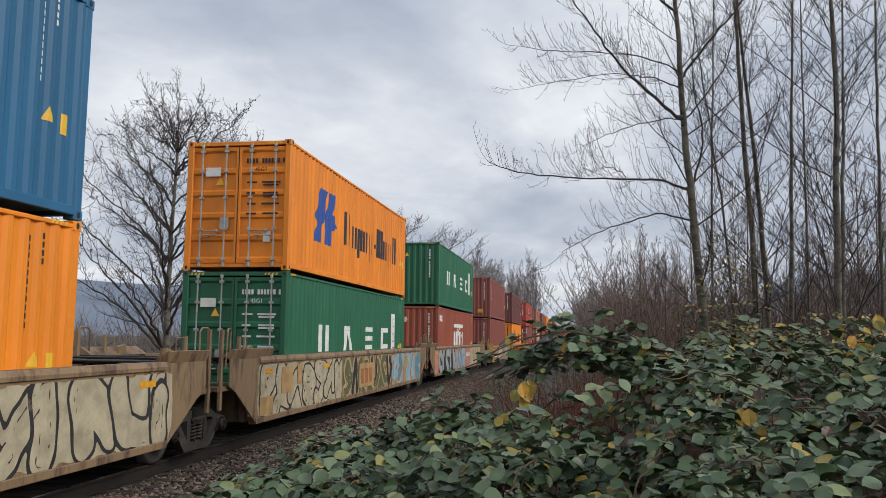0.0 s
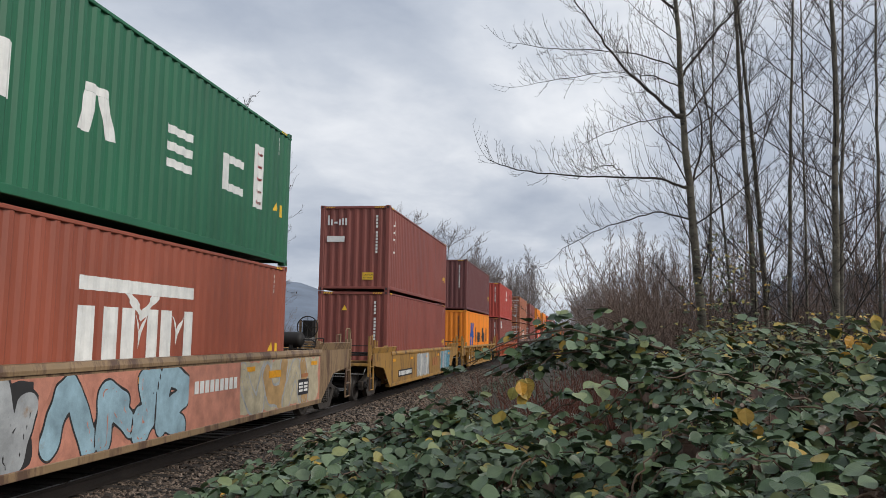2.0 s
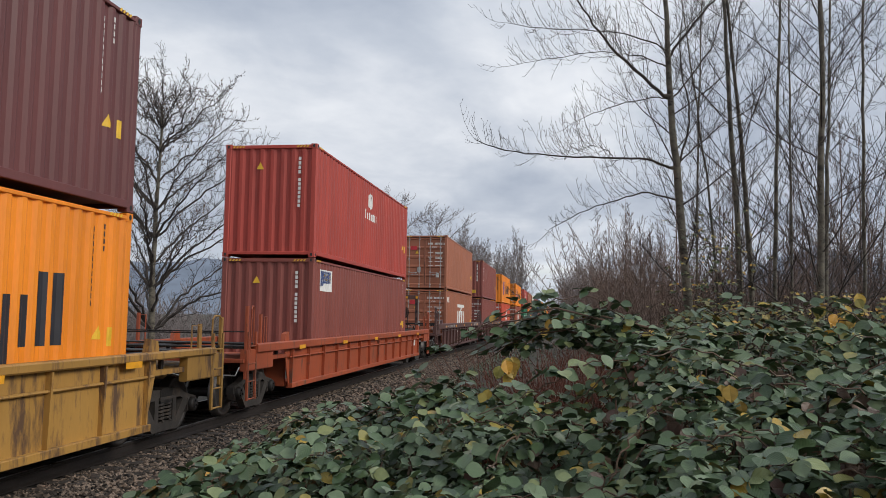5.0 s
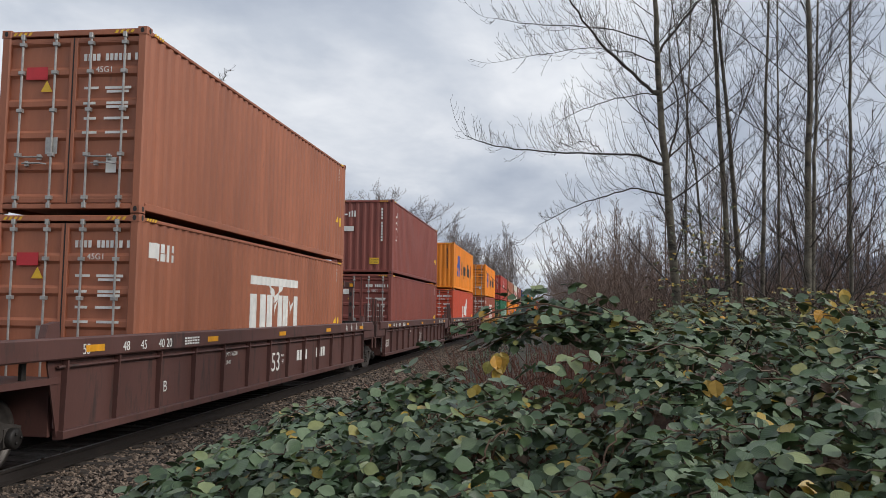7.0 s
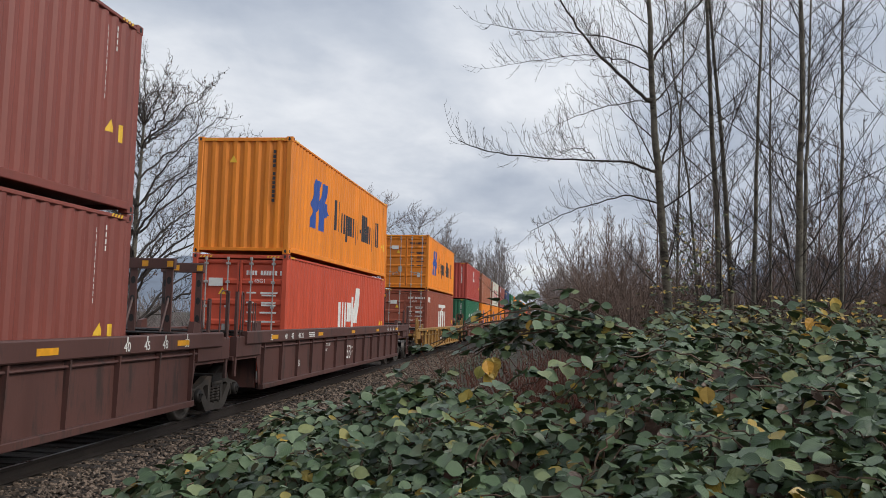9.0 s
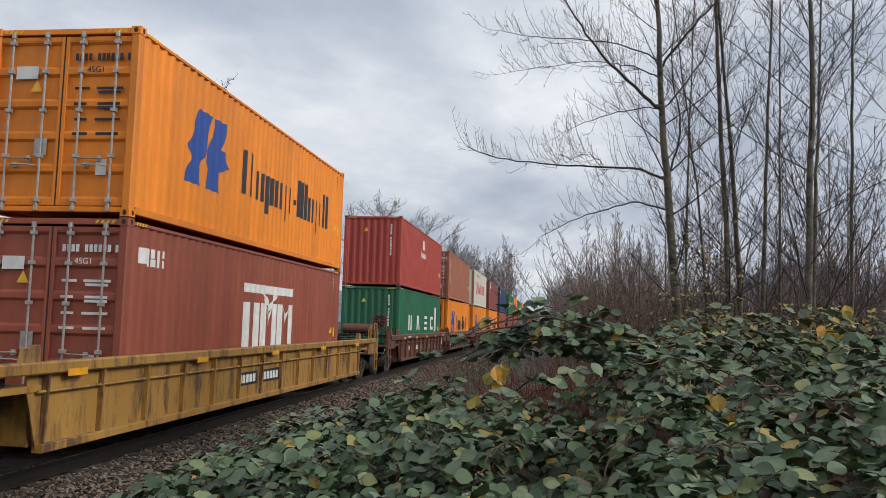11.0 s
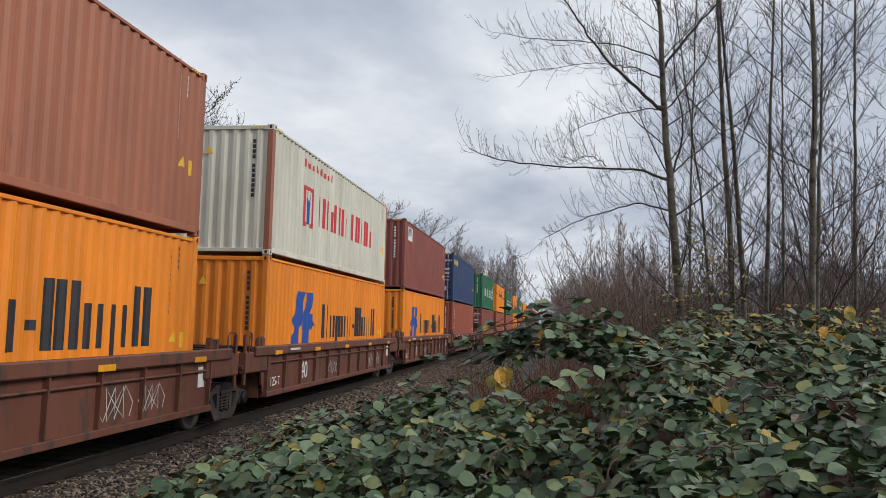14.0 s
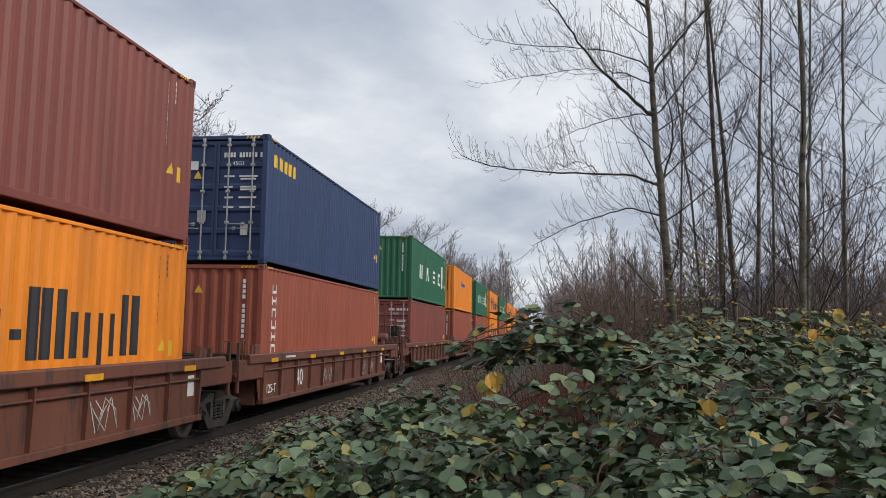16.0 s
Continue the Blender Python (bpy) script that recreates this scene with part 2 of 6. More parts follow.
    link(calc("MULTIPLY_ADD", spots.outputs[0], .5, calc("MULTIPLY", saw, 1.6)), relief.inputs["Height"])
    link(relief.outputs[0], bsdf.inputs["Normal"])
    return m


LEAF = leaf_material("bramble_leaf", [(0.0, (0.024, 0.048, 0.017)), (1.0, (0.34, 0.21, 0.02)), (0.42, (0.060, 0.102, 0.042)),
                                     (0.86, (0.13, 0.178, 0.097)), (0.955, (0.18, 0.21, 0.08)), (0.982, (0.25, 0.19, 0.03))], 0.40)
UNDER_LEAF = leaf_material("undergrowth_leaf", [(0.0, (0.025, 0.04, 0.014)), (1.0, (0.22, 0.16, 0.03)), (0.6, (0.05, 0.07, 0.024)), (0.9, (0.11, 0.10, 0.03))], 0.55)
YELLOW_LEAF = leaf_material("yellowed_leaf", [(0.0, (0.42, 0.27, 0.03)), (1.0, (0.50, 0.24, 0.02)), (0.5, (0.20, 0.19, 0.04))])
LOW_LEAF = leaf_material("ground_cover_leaf", [(0.0, (0.02, 0.038, 0.014)), (1.0, (0.12, 0.085, 0.035)), (0.6, (0.042, 0.06, 0.022)), (0.85, (0.06, 0.055, 0.028))])
DRY_LEAF = leaf_material("withered_leaf", [(0.0, (0.10, 0.05, 0.03)), (1.0, (0.16, 0.10, 0.06)), (0.5, (0.07, 0.035, 0.025))])

LITTER_LEAF = leaf_material("fallen_leaf", [(0.0, (0.07, 0.042, 0.022)), (1.0, (0.30, 0.21, 0.05)), (0.55, (0.13, 0.085, 0.04)), (0.85, (0.10, 0.11, 0.04))], 0.7)


# ---------------------------------------------------------------- mesh tools
class Form:
    """Points and faces of one mesh."""

    def __init__(self):
        self.v, self.f, self.uv = [], [], []

    def box(self, x0, x1, y0, y1, z0, z1):
        n = len(self.v)
        self.v += [(x, y, z) for z in (z0, z1) for y in (y0, y1) for x in (x0, x1)]
        self.f += [(n, n + 2, n + 3, n + 1), (n + 4, n + 5, n + 7, n + 6), (n, n + 1, n + 5, n + 4),
                   (n + 2, n + 6, n + 7, n + 3), (n, n + 4, n + 6, n + 2), (n + 1, n + 3, n + 7, n + 5)]
        return self

    def bar(self, x0, x1, y0, y1, z0, z1, c=0.008):
        """A box with chamfered long edges: the long axis is found."""
        size = (x1 - x0, y1 - y0, z1 - z0)
        a = size.index(max(size))
        b, d = [i for i in (0, 1, 2) if i != a]
        lo, hi = (x0, y0, z0), (x1, y1, z1)
        c = min(c, size[b] * 0.3, size[d] * 0.3)
        ring = [(lo[b] + c, lo[d]), (hi[b] - c, lo[d]), (hi[b], lo[d] + c), (hi[b], hi[d] - c),
                (hi[b] - c, hi[d]), (lo[b] + c, hi[d]), (lo[b], hi[d] - c), (lo[b], lo[d] + c)]
        n = len(self.v)
        for end in (lo[a], hi[a]):
            for p, q in ring:
                w = [0, 0, 0]
                w[a], w[b], w[d] = end, p, q
                self.v.append(tuple(w))
        flip = (b - a) % 3 != 1
        for i in range(8):
            j = (i + 1) % 8
            face = (n + i, n + j, n + 8 + j, n + 8 + i)
            self.f.append(face[::-1] if flip else face)
        cap0, cap1 = tuple(range(n + 7, n - 1, -1)), tuple(range(n + 8, n + 16))
        self.f += [cap0[::-1], cap1[::-1]] if flip else [cap0, cap1]
        return self

    def tube(self, points, radius, n=6, end_radius=None, caps=True):
        points = [Vector(p) for p in points]
        end_radius = radius if end_radius is None else end_radius
        start, count = len(self.v), len(points)
        side = None
        for i, p in enumerate(points):
            way = (points[min(i + 1, count - 1)] - points[max(i - 1, 0)])
            way = way.normalized() if way.length > 1e-9 else Vector((0, 0, 1))
            if side is None or abs(side.dot(way)) > 0.95:
                side = way.orthogonal().normalized()
            side = (side - way * side.dot(way)).normalized()
            over = way.cross(side)
            r = radius + (end_radius - radius) * i / max(count - 1, 1)
            for k in range(n):
                a = 2 * math.pi * k / n
                self.v.append(tuple(p + side * (r * math.cos(a)) + over * (r * math.sin(a))))
        for i in range(count - 1):
            for k in range(n):
                a, b = start + i * n + k, start + i * n + (k + 1) % n
                self.f.append((a, b, b + n, a + n))
        if caps:
            self.f += [tuple(range(start + n - 1, start - 1, -1)), tuple(range(start + (count - 1) * n, start + count * n))]
        return self

    def sheet(self, rows):
        """A skin through rows of points of equal number."""
        start, n = len(self.v), len(rows[0])
        for row in rows:
            self.v += [tuple(p) for p in row]
        for i in range(len(rows) - 1):
            for k in range(n - 1):
                a = start + i * n + k
                self.f.append((a, a + 1, a + n + 1, a + n))
        return self

    def prism(self, outline, x0, x1, axis=0):
        """An outline in the two other axes, drawn out along one axis from x0 to x1."""
        n, m = len(self.v), len(outline)
        for end in (x0, x1):
            for p, q in outline:
                w = [p, q]
                w.insert(axis, end)
                self.v.append(tuple(w))
        self.f += [tuple(range(n + m - 1, n - 1, -1)), tuple(range(n + m, n + 2 * m))]
        for i in range(m):
            j = (i + 1) % m
            self.f.append((n + i, n + j, n + m + j, n + m + i))
        return self

    def lathe(self, profile, n=24, axis=0):
        """Turns (along, radius) pairs round an axis."""
        start, m = len(self.v), len(profile)
        for k in range(n):
            a = 2 * math.pi * k / n
            for along, r in profile:
                w = [r * math.cos(a), r * math.sin(a)]
                w.insert(axis, along)
                self.v.append(tuple(w))
        for k in range(n):
            for i in range(m - 1):
                a, b = start + k * m + i, start + ((k + 1) % n) * m + i
                self.f.append((a, b, b + 1, a + 1))
        return self

    def mesh(self, name, material, smooth=False):
        me = bpy.data.meshes.new(name)
        me.from_pydata(self.v, [], self.f)
        me.materials.append(material)
        if self.uv:
            layer = me.uv_layers.new(name="UVMap")
            corner = np.empty(len(me.loops), dtype=np.int32)
            me.loops.foreach_get("vertex_index", corner)
            layer.data.foreach_set("uv", np.array(self.uv, dtype=np.float32)[corner].ravel())
        if smooth:
            me.polygons.foreach_set("use_smooth", [True] * len(me.polygons))
        me.update()
        return me


def part(name, form, material, parent, label="", m=None, smooth=False, kind=""):
    """One mesh object under a thing or under a part; form may be a mesh that is shared."""
    me = form if isinstance(form, bpy.types.Mesh) else form.mesh(name, material, smooth)
    ob = new(name, me)
    ob.parent = parent
    if m is not None:
        ob.matrix_basis = m
    return tagged(ob, label, kind=kind)


def thing(name, label, category, group="", kind="", m=None):
    ob = new(name)
    ob.empty_display_size = 0.2
    if m is not None:
        ob.matrix_basis = m
    return tagged(ob, label, category, group, kind)


SHARED = {}


def shared(key, build, material, smooth=False):
    if (key, material.name) not in SHARED:
        SHARED[key, material.name] = build().mesh(key if isinstance(key, str) else key[0], material, smooth)
    return SHARED[key, material.name]

# ---------------------------------------------------------------- ground and track
TRACK_X = -7.44     # middle of the track
rng = random.Random(7)


def ground_height(x, y):
    """The lie of the land: ballast bed, its shoulder, the bank where the camera stands, the low plain beyond the track."""
    d = abs(x - TRACK_X)
    if d < 1.75:
        z = -0.36
    elif x > TRACK_X:
        z = -0.36 - min(d - 1.75, 1.3) * 0.10
        if x > -4.2:
            z += min((x + 4.2) / 2.4, 1.0) * 0.84
    else:
        z = -0.36 - min(d - 1.75, 4.0) * 0.2775
    if d > 3.2:
        z += 0.10 * noise.noise(Vector((x * 0.35, y * 0.35, 0))) * min((d - 3.2), 1)
    return z


def ground():
    xs = sorted({round(x, 3) for x in
                 [-3000, -1500, -700, -350, -180, -100, -60, -40, -30, -24, -20, -17, -15, -14, -13, -12.3, -11.6, -11, -10.4]
                 + [-9.8 + 0.3 * i for i in range(46)]
                 + [4.5, 5.5, 7, 9, 12, 16, 22, 30, 45, 70, 120, 250, 600, 1500, 3000]})
    ys = sorted({round(y, 3) for y in
                 [-3000, -1000, -400, -150, -60, -30, -20, -14, -10, -6] + [-4 + 0.5 * i for i in range(70)]
                 + [31 + 1.5 * i for i in range(20)] + [62 + 6 * i for i in range(20)]
                 + [190, 220, 270, 350, 500, 800, 1300, 2000, 3200, 4500]})
    form = Form().sheet([[(x, y, ground_height(x, y)) for x in xs] for y in ys])
    return tagged(new("ground", form.mesh("ground", EARTH, True)), "damp dark earth with leaf litter beside the track", "ground", kind="structure")


GROUND = ground()


def track():
    prof = [(-0.07, -0.178), (0.07, -0.178), (0.07, -0.165), (0.012, -0.14), (0.01, -0.05), (0.034, -0.036), (0.036, -0.006),
            (0.028, 0.0), (-0.028, 0.0), (-0.036, -0.006), (-0.034, -0.036), (-0.01, -0.05), (-0.012, -0.14), (-0.07, -0.165)]
    head = [(-0.026, -0.001), (0.026, -0.001), (0.024, 0.002), (-0.024, 0.002)]
    for side in (-1, 1):
        rail = thing("rail", "rusty steel rail with a polished running surface", "rail", "rails of the track", m=pose(TRACK_X + side * 0.7525, 0, 0))
        part("rail_web", Form().prism([(p, q) for p, q in prof], -60, 620, 1), RAIL, rail, "brown rusty web and foot")
        part("running_surface", Form().prism(head, -60, 620, 1), RAIL_TOP, rail, "bright worn steel")
    ballast = Form()
    # a bed of crushed stone under and beside the ties
    xs = [-9.6, -9.15, -8.6, -8.2, -7.44, -6.7, -6.3, -5.75, -5.3, -4.8, -4.3, -3.9]
    zs = [-0.75, -0.36, -0.24, -0.22, -0.20, -0.205, -0.205, -0.23, -0.29, -0.36, -0.41, -0.46]
    ys = [-60, -20, 0] + [4 + 0.8 * i for i in range(70)] + [64, 80, 110, 160, 240, 400, 620]
    ballast.sheet([[(x, y, z + 0.03 * noise.noise(Vector((x * 2, y * 2, 3)))) for x, z in zip(xs, zs)] for y in ys])
    bed = tagged(new("ballast_bed", ballast.mesh("ballast_bed", STONE_BED, True)), "grey-brown crushed stone ballast under the track", "ballast", kind="structure")
    # loose stones, dense where the shoulder is in sight
    shapes = []
    for k in range(6):
        r = random.Random(k)
        pts = [Vector((r.gauss(0, 1), r.gauss(0, 1), r.gauss(0, 1))).normalized() for _ in range(10)]
        bm = bmesh.new()
        for p in pts:
            bm.verts.new(p)
        res = bmesh.ops.convex_hull(bm, input=bm.verts)
        bm.verts.ensure_lookup_table()
        bm.verts.index_update()
        shapes.append(([tuple(v.co) for v in bm.verts], [[v.index for v in f.verts] for f in bm.faces]))
        bm.free()
    stones = Form()
    r = random.Random(11)
    for i in range(34000):
        y = 6.5 + 48 * r.random() ** 1.9
        x = r.uniform(-6.58, -3.7) if i % 12 else r.uniform(-9.3, -6.8)
        base = np.interp(x, xs, zs)
        s = r.uniform(0.018, 0.042) * (1 + 0.4 * (y > 18))
        vs, fs = shapes[i % 6]
        n = len(stones.v)
        ca, sa = math.cos(i), math.sin(i)
        fx, fy, fz = s * r.uniform(0.8, 1.4), s * r.uniform(0.8, 1.3), s * r.uniform(0.5, 0.9)
        stones.v += [(x + (ca * a - sa * b) * fx, y + (sa * a + ca * b) * fy, base + 0.012 + c * fz) for a, b, c in vs]
        stones.f += [[n + j for j in f] for f in fs]
    tagged(new("ballast_stones", stones.mesh("ballast_stones", STONE)), "angular grey and brown ballast stones beside the rail", "ballast stones", kind="stuff")
    return bed


STONE_BED = surface("ballast_bed_stone", (0.03, 0.023, 0.018), 0.95, 0, 0.5, 28, 1.0, fine=55, stain=(0.07, 0.06, 0.05), stain_at=0.52, stain_scale=1.4)
BED = track()

# ---------------------------------------------------------------- containers
LONG, WIDE, TALL = 12.192, 2.438, 2.896
HALF = WIDE / 2
PITCH = 0.2785


def wave(s, deep=0.036):
    """Depth of the corrugation at s along the wall: outer flat, slope, inner flat, slope."""
    u = (s % PITCH) / PITCH
    if u < 0.27:
        return 0.0
    if u < 0.5:
        return deep * (u - 0.27) / 0.23
    if u < 0.77:
        return deep
    return deep * (1 - (u - 0.77) / 0.23)


BREAKS = (0.0, 0.27, 0.5, 0.77)


def stations(a, b):
    out = [a, b]
    k = int(a // PITCH) - 1
    while k * PITCH < b:
        out += [(k + q) * PITCH for q in BREAKS if a < (k + q) * PITCH < b]
        k += 1
    return sorted(set(round(s, 5) for s in out))


def side_wall():
    f = Form()
    st = stations(0.16, LONG - 0.16)
    f.sheet([[(HALF - 0.012 - wave(s), s, z) for s in st] for z in (0.15, 2.82)])
    f.sheet([[(HALF - 0.045 - 0.0, s, z) for s in (0.16, LONG - 0.16)] for z in (2.82, 0.15)])
    return f


def roof_sheet():
    f = Form()
    st = stations(0.15, LONG - 0.15)
    f.sheet([[(x, s, 2.862 - wave(s, 0.02)) for s in st] for x in (-HALF + 0.05, HALF - 0.05)])
    f.sheet([[(x, s, 2.80) for s in (0.15, LONG - 0.15)] for x in (HALF - 0.05, -HALF + 0.05)])
    f.box(-HALF + 0.06, HALF - 0.06, 0.1, LONG - 0.1, 0.12, 0.17)
    return f


def end_wall():
    f = Form()
    st = stations(-HALF + 0.14, HALF - 0.14)
    f.sheet([[(s, 0.02 + wave(s, 0.044), z) for s in st] for z in (2.80, 0.13)])
    f.sheet([[(s, 0.085, z) for s in (-HALF + 0.14, HALF - 0.14)] for z in (0.13, 2.80)])
    return f


def casting():
    """A solid corner casting; the shade of its slotted openings is painted on with flat dark ovals."""
    f = Form()
    w, l, h = 0.162, 0.178, 0.118
    c = 0.012
    for (a, b, lo, hi) in ((0, 1, 0, 0),):
        pass
    ring = [(c, 0), (w - c, 0), (w, c), (w, l - c), (w - c, l), (c, l), (0, l - c), (0, c)]
    f.prism(ring, 0, h, 2)
    return f


def slot(w, h):
    f = Form()
    k = 10
    pts = [(math.cos(2 * math.pi * i / k) * w / 2, math.sin(2 * math.pi * i / k) * h / 2) for i in range(k)]
    f.prism(pts, -0.003, 0.004, 1)
    return f


def door_leaf():
    """One leaf, 1.14 m wide, with five pressed bands; x from 0 to 1.14, outer face at y = 0."""
    f = Form()
    zs, ys = [0.0], [0.0]
    n = 5
    for i in range(n):
        a, b = 0.10 + i * 0.50, 0.10 + i * 0.50 + 0.42
        zs += [a, a + 0.045, b - 0.045, b]
        ys += [0.0, 0.036, 0.036, 0.0]
    zs.append(2.60)
    ys.append(0.0)
    f.sheet([[(x, y, z) for z, y in zip(zs, ys)] for x in (0.06, 1.08)])
    f.bar(0.0, 0.06, -0.006, 0.05, 0, 2.60)
    f.bar(1.08, 1.14, -0.006, 0.05, 0, 2.60)
    f.bar(0.06, 1.08, -0.004, 0.05, 0, 0.07)
    f.bar(0.06, 1.08, -0.004, 0.05, 2.53, 2.60)
    f.sheet([[(x, 0.055, z) for z in (0, 2.6)] for x in (1.14, 0.0)])
    return f


def lock_rod():
    f = Form().tube([(0, 0, -0.05), (0, 0, 2.66)], 0.018, 8)
    for z in (0.08, 0.75, 1.45, 2.05, 2.5):
        f.bar(-0.045, 0.045, -0.026, 0.035, z - 0.03, z + 0.03, 0.006)
    for z in (-0.04, 2.62):
        f.bar(-0.03, 0.03, -0.03, 0.03, z - 0.04, z + 0.04, 0.006)
    return f


def door_handle():
    f = Form().tube([(0, -0.02, 0), (0.10, -0.045, -0.01), (0.34, -0.045, -0.012), (0.40, -0.03, -0.012)], 0.013, 6)
    f.bar(0.30, 0.36, -0.03, 0.02, -0.05, 0.03, 0.006)
    return f


def hazard():
    """The slanted stripes on the rail of a high container."""
    f = Form()
    for i in range(4):
        x = i * 0.085
        f.prism([(x, 0.0), (x + 0.042, 0.0), (x + 0.075, 0.05), (x + 0.033, 0.05)], -0.004, 0.0, 1)
    return f


def strokes(columns, gap, deep=0.004):
    """Plain upright blocks in a row, (width, bottom, top) each: stands for writing that is not spelled out."""
    f = Form()
    x = 0.0
    for w, lo, hi in columns:
        if w > 0:
            f.box(x, x + w, -deep, 0, lo, hi)
        x += abs(w) + gap
    return f


def on_wall(outlines, y0, z0, skip=False):
    """Flat outlines in (along, up), pressed onto the corrugated side wall, from y0 and z0."""
    f = Form()
    bm = bmesh.new()
    for o in outlines:
        vs = [bm.verts.new((y0 + p, 0.0, z0 + q)) for p, q in o]
        bm.faces.new(vs)
    lo, hi = min(v.co.x for v in bm.verts), max(v.co.x for v in bm.verts)
    for s in stations(lo, hi)[1:-1]:
        bmesh.ops.bisect_plane(bm, geom=bm.verts[:] + bm.edges[:] + bm.faces[:], plane_co=(s, 0, 0), plane_no=(1, 0, 0))
    bm.verts.index_update()
    f.v = [(HALF - 0.008 - wave(v.co.x), v.co.x, v.co.z) for v in bm.verts]
    f.f = [tuple(v.index for v in face.verts) for face in bm.faces]
    bm.free()
    return f


def oblong(x0, x1, z0, z1, lean=0.0):
    return [(x0, z0), (x1, z0), (x1 + lean, z1), (x0 + lean, z1)]


def wordmark(widths, tall, stroke, gap):
    """Letter-sized plain shapes in a row, a list of outlines for each: single and twin upright bars, not spelled out."""
    out, x = [], 0.0
    for i, (w, lo, hi) in enumerate(widths):
        a, b, s = lo * tall, hi * tall, stroke
        if w <= stroke * 1.6:
            out.append([oblong(x, x + w, a, b)])
        else:
            low, high = max(a, 0), min(b, .7 * tall) if i % 2 else b
            out.append([oblong(x, x + s * 1.1, a, b)])
            out.append([oblong(x + w - s * 1.1, x + w, low, high)])
        x += w + gap
    return out


def carrier_mark(c, style, paint_key):
    """The large mark on the side that faces the camera: plain shapes in its colours."""
    def put(name, outlines, y, z, material, label):
        # a list of outlines is one shape; a list of such lists is a row of shapes
        groups = outlines if isinstance(outlines[0][0], list) else [[o] for o in outlines]
        for k, shape in enumerate(groups):
            me = shared((name, style, y, z, k, len(groups)), lambda: on_wall(shape, y, z), material)
            part("lettering_block" if name == "wordmark" else name, me, material, c, label)
    if style == "blue_bird":
        # a leaning blue emblem of two bars and a wing, then a long dark wordmark
        emblem = [[(0.0, 0.0), (.52, 0.0), (.42, .36), (.60, .62), (.78, 1.5), (.36, 1.5), (.22, 1.0), (.10, .70), (.20, .48)],
                  [(.70, 0.0), (1.14, 0.0), (1.04, .40), (1.40, .58), (1.28, .88), (1.14, .92), (1.30, 1.5), (.90, 1.5), (.74, .92), (.64, .62), (.74, .42)]]
        emblem = [[(p * 1.36, q * 0.90) for p, q in o] for o in emblem]
        put("emblem", emblem, 1.72, 0.86, BLUE_MARK, "blue winged emblem")
        w = wordmark([(.56, 0, 1), (.48, 0, .68), (.48, -.25, .68), (.48, 0, .68), (.48, -.25, .68), (.2, .28, .42),
                      (.44, 0, 1), (.16, 0, 1), (.48, 0, .68), (.48, -.25, .68), (.5, 0, 1)], 0.90, 0.16, 0.15)
        put("wordmark", w, 4.38, 1.05, BLACK, "dark blue-black block")
    elif style == "four_letters":
        for y, shape in ((2.34, [oblong(0, .26, .0, 1.1), oblong(.62, .88, 0, 1.1)]),
                         (4.46, [oblong(0, .26, 0, .9, .16), oblong(.62, .88, 0, .9, -.16), oblong(.17, .71, .904, 1.1)]),
                         (6.75, [oblong(0, .86, .88, 1.1), oblong(0, .86, .43, .66), oblong(0, .86, 0, .22)]),
                         (8.84, [oblong(0, .26, 0, 1.1), oblong(.264, .88, .86, 1.1), oblong(.264, .88, 0, .24)]),
                         (10.25, [oblong(0, .44, -.18, 1.92)])):
            put("block_mark", [[(p, q * .6) for p, q in o] for o in shape], y, 1.11, WHITE, "white block mark")
        put("small_mark", [oblong(0.10, 0.34, z, z + 0.05) for z in (-.02, .2, .45, .7, .95)], 10.25, 1.113, RED_MARK, "small red marks")
    elif style == "white_gate":
        m = [oblong(0, 2.9, 1.30, 1.50), [(1.0, 1.30), (1.2, 1.296), (1.45, 1.05), (1.7, 1.296), (1.9, 1.30), (1.45, 0.88)],
             oblong(0, .34, 0, 1.08), oblong(.52, .86, 0, 1.08),
             oblong(.98, 1.26, -.12, 1.08), oblong(1.56, 1.84, -.12, 1.08), [(1.264, 1.0), (1.41, .45), (1.556, 1.0), (1.41, .72)],
             oblong(1.98, 2.26, 0, 1.08), oblong(2.60, 2.88, 0, 1.08), [(2.264, 1.0), (2.43, .5), (2.596, 1.0), (2.43, .76)]]
        put("block_mark", [[(p * 1.1, q * .92) for p, q in o] for o in m], 4.72, 0.80, WHITE, "white block mark with a bar above it")
        small = [oblong(0, .35, .05, .42), oblong(.42, .50, 0, .42), oblong(.54, .66, .2, .42), oblong(.54, .70, 0, .18), oblong(.86, .94, 0, .42), oblong(1.0, 1.2, .24, .42), oblong(1.0, 1.2, 0, .18)]
        put("small_mark", [[(p * .72, q * .66) for p, q in o] for o in small], 0.40, 2.22, WHITE, "small white mark")
    elif style == "low_white":
        m = [oblong(0, .28, 0, .9), oblong(.36, .60, 0, .9), oblong(.66, .9, .0, .9), oblong(.96, 1.5, .3, .9), oblong(1.56, 1.8, 0, 1.1), oblong(1.9, 2.5, .25, 1.4, .2)]
        put("block_mark", m, 5.2, 0.95, WHITE, "white block mark")
    elif style == "red_words":
        frame_ = [oblong(0, .16, 0, 1.5), oblong(.78, .94, 0, 1.5), oblong(.164, .776, 1.36, 1.5), oblong(.164, .34, 0, .16), oblong(.6, .776, 0, .16)]
        bird = [[(.40, .1), (.54, .1), (.54, .7), (.74, 1.25), (.62, 1.3), (.47, .95), (.32, 1.3), (.20, 1.25), (.40, .7)]]
        put("emblem_frame", [[(p * .87, q * .68) for p, q in o] for o in frame_], 2.36, 0.93, RED_MARK, "red emblem frame")
        put("emblem", [[(p * .87, q * .68) for p, q in o] for o in bird], 2.36, 0.933, BLUE_MARK, "blue emblem")
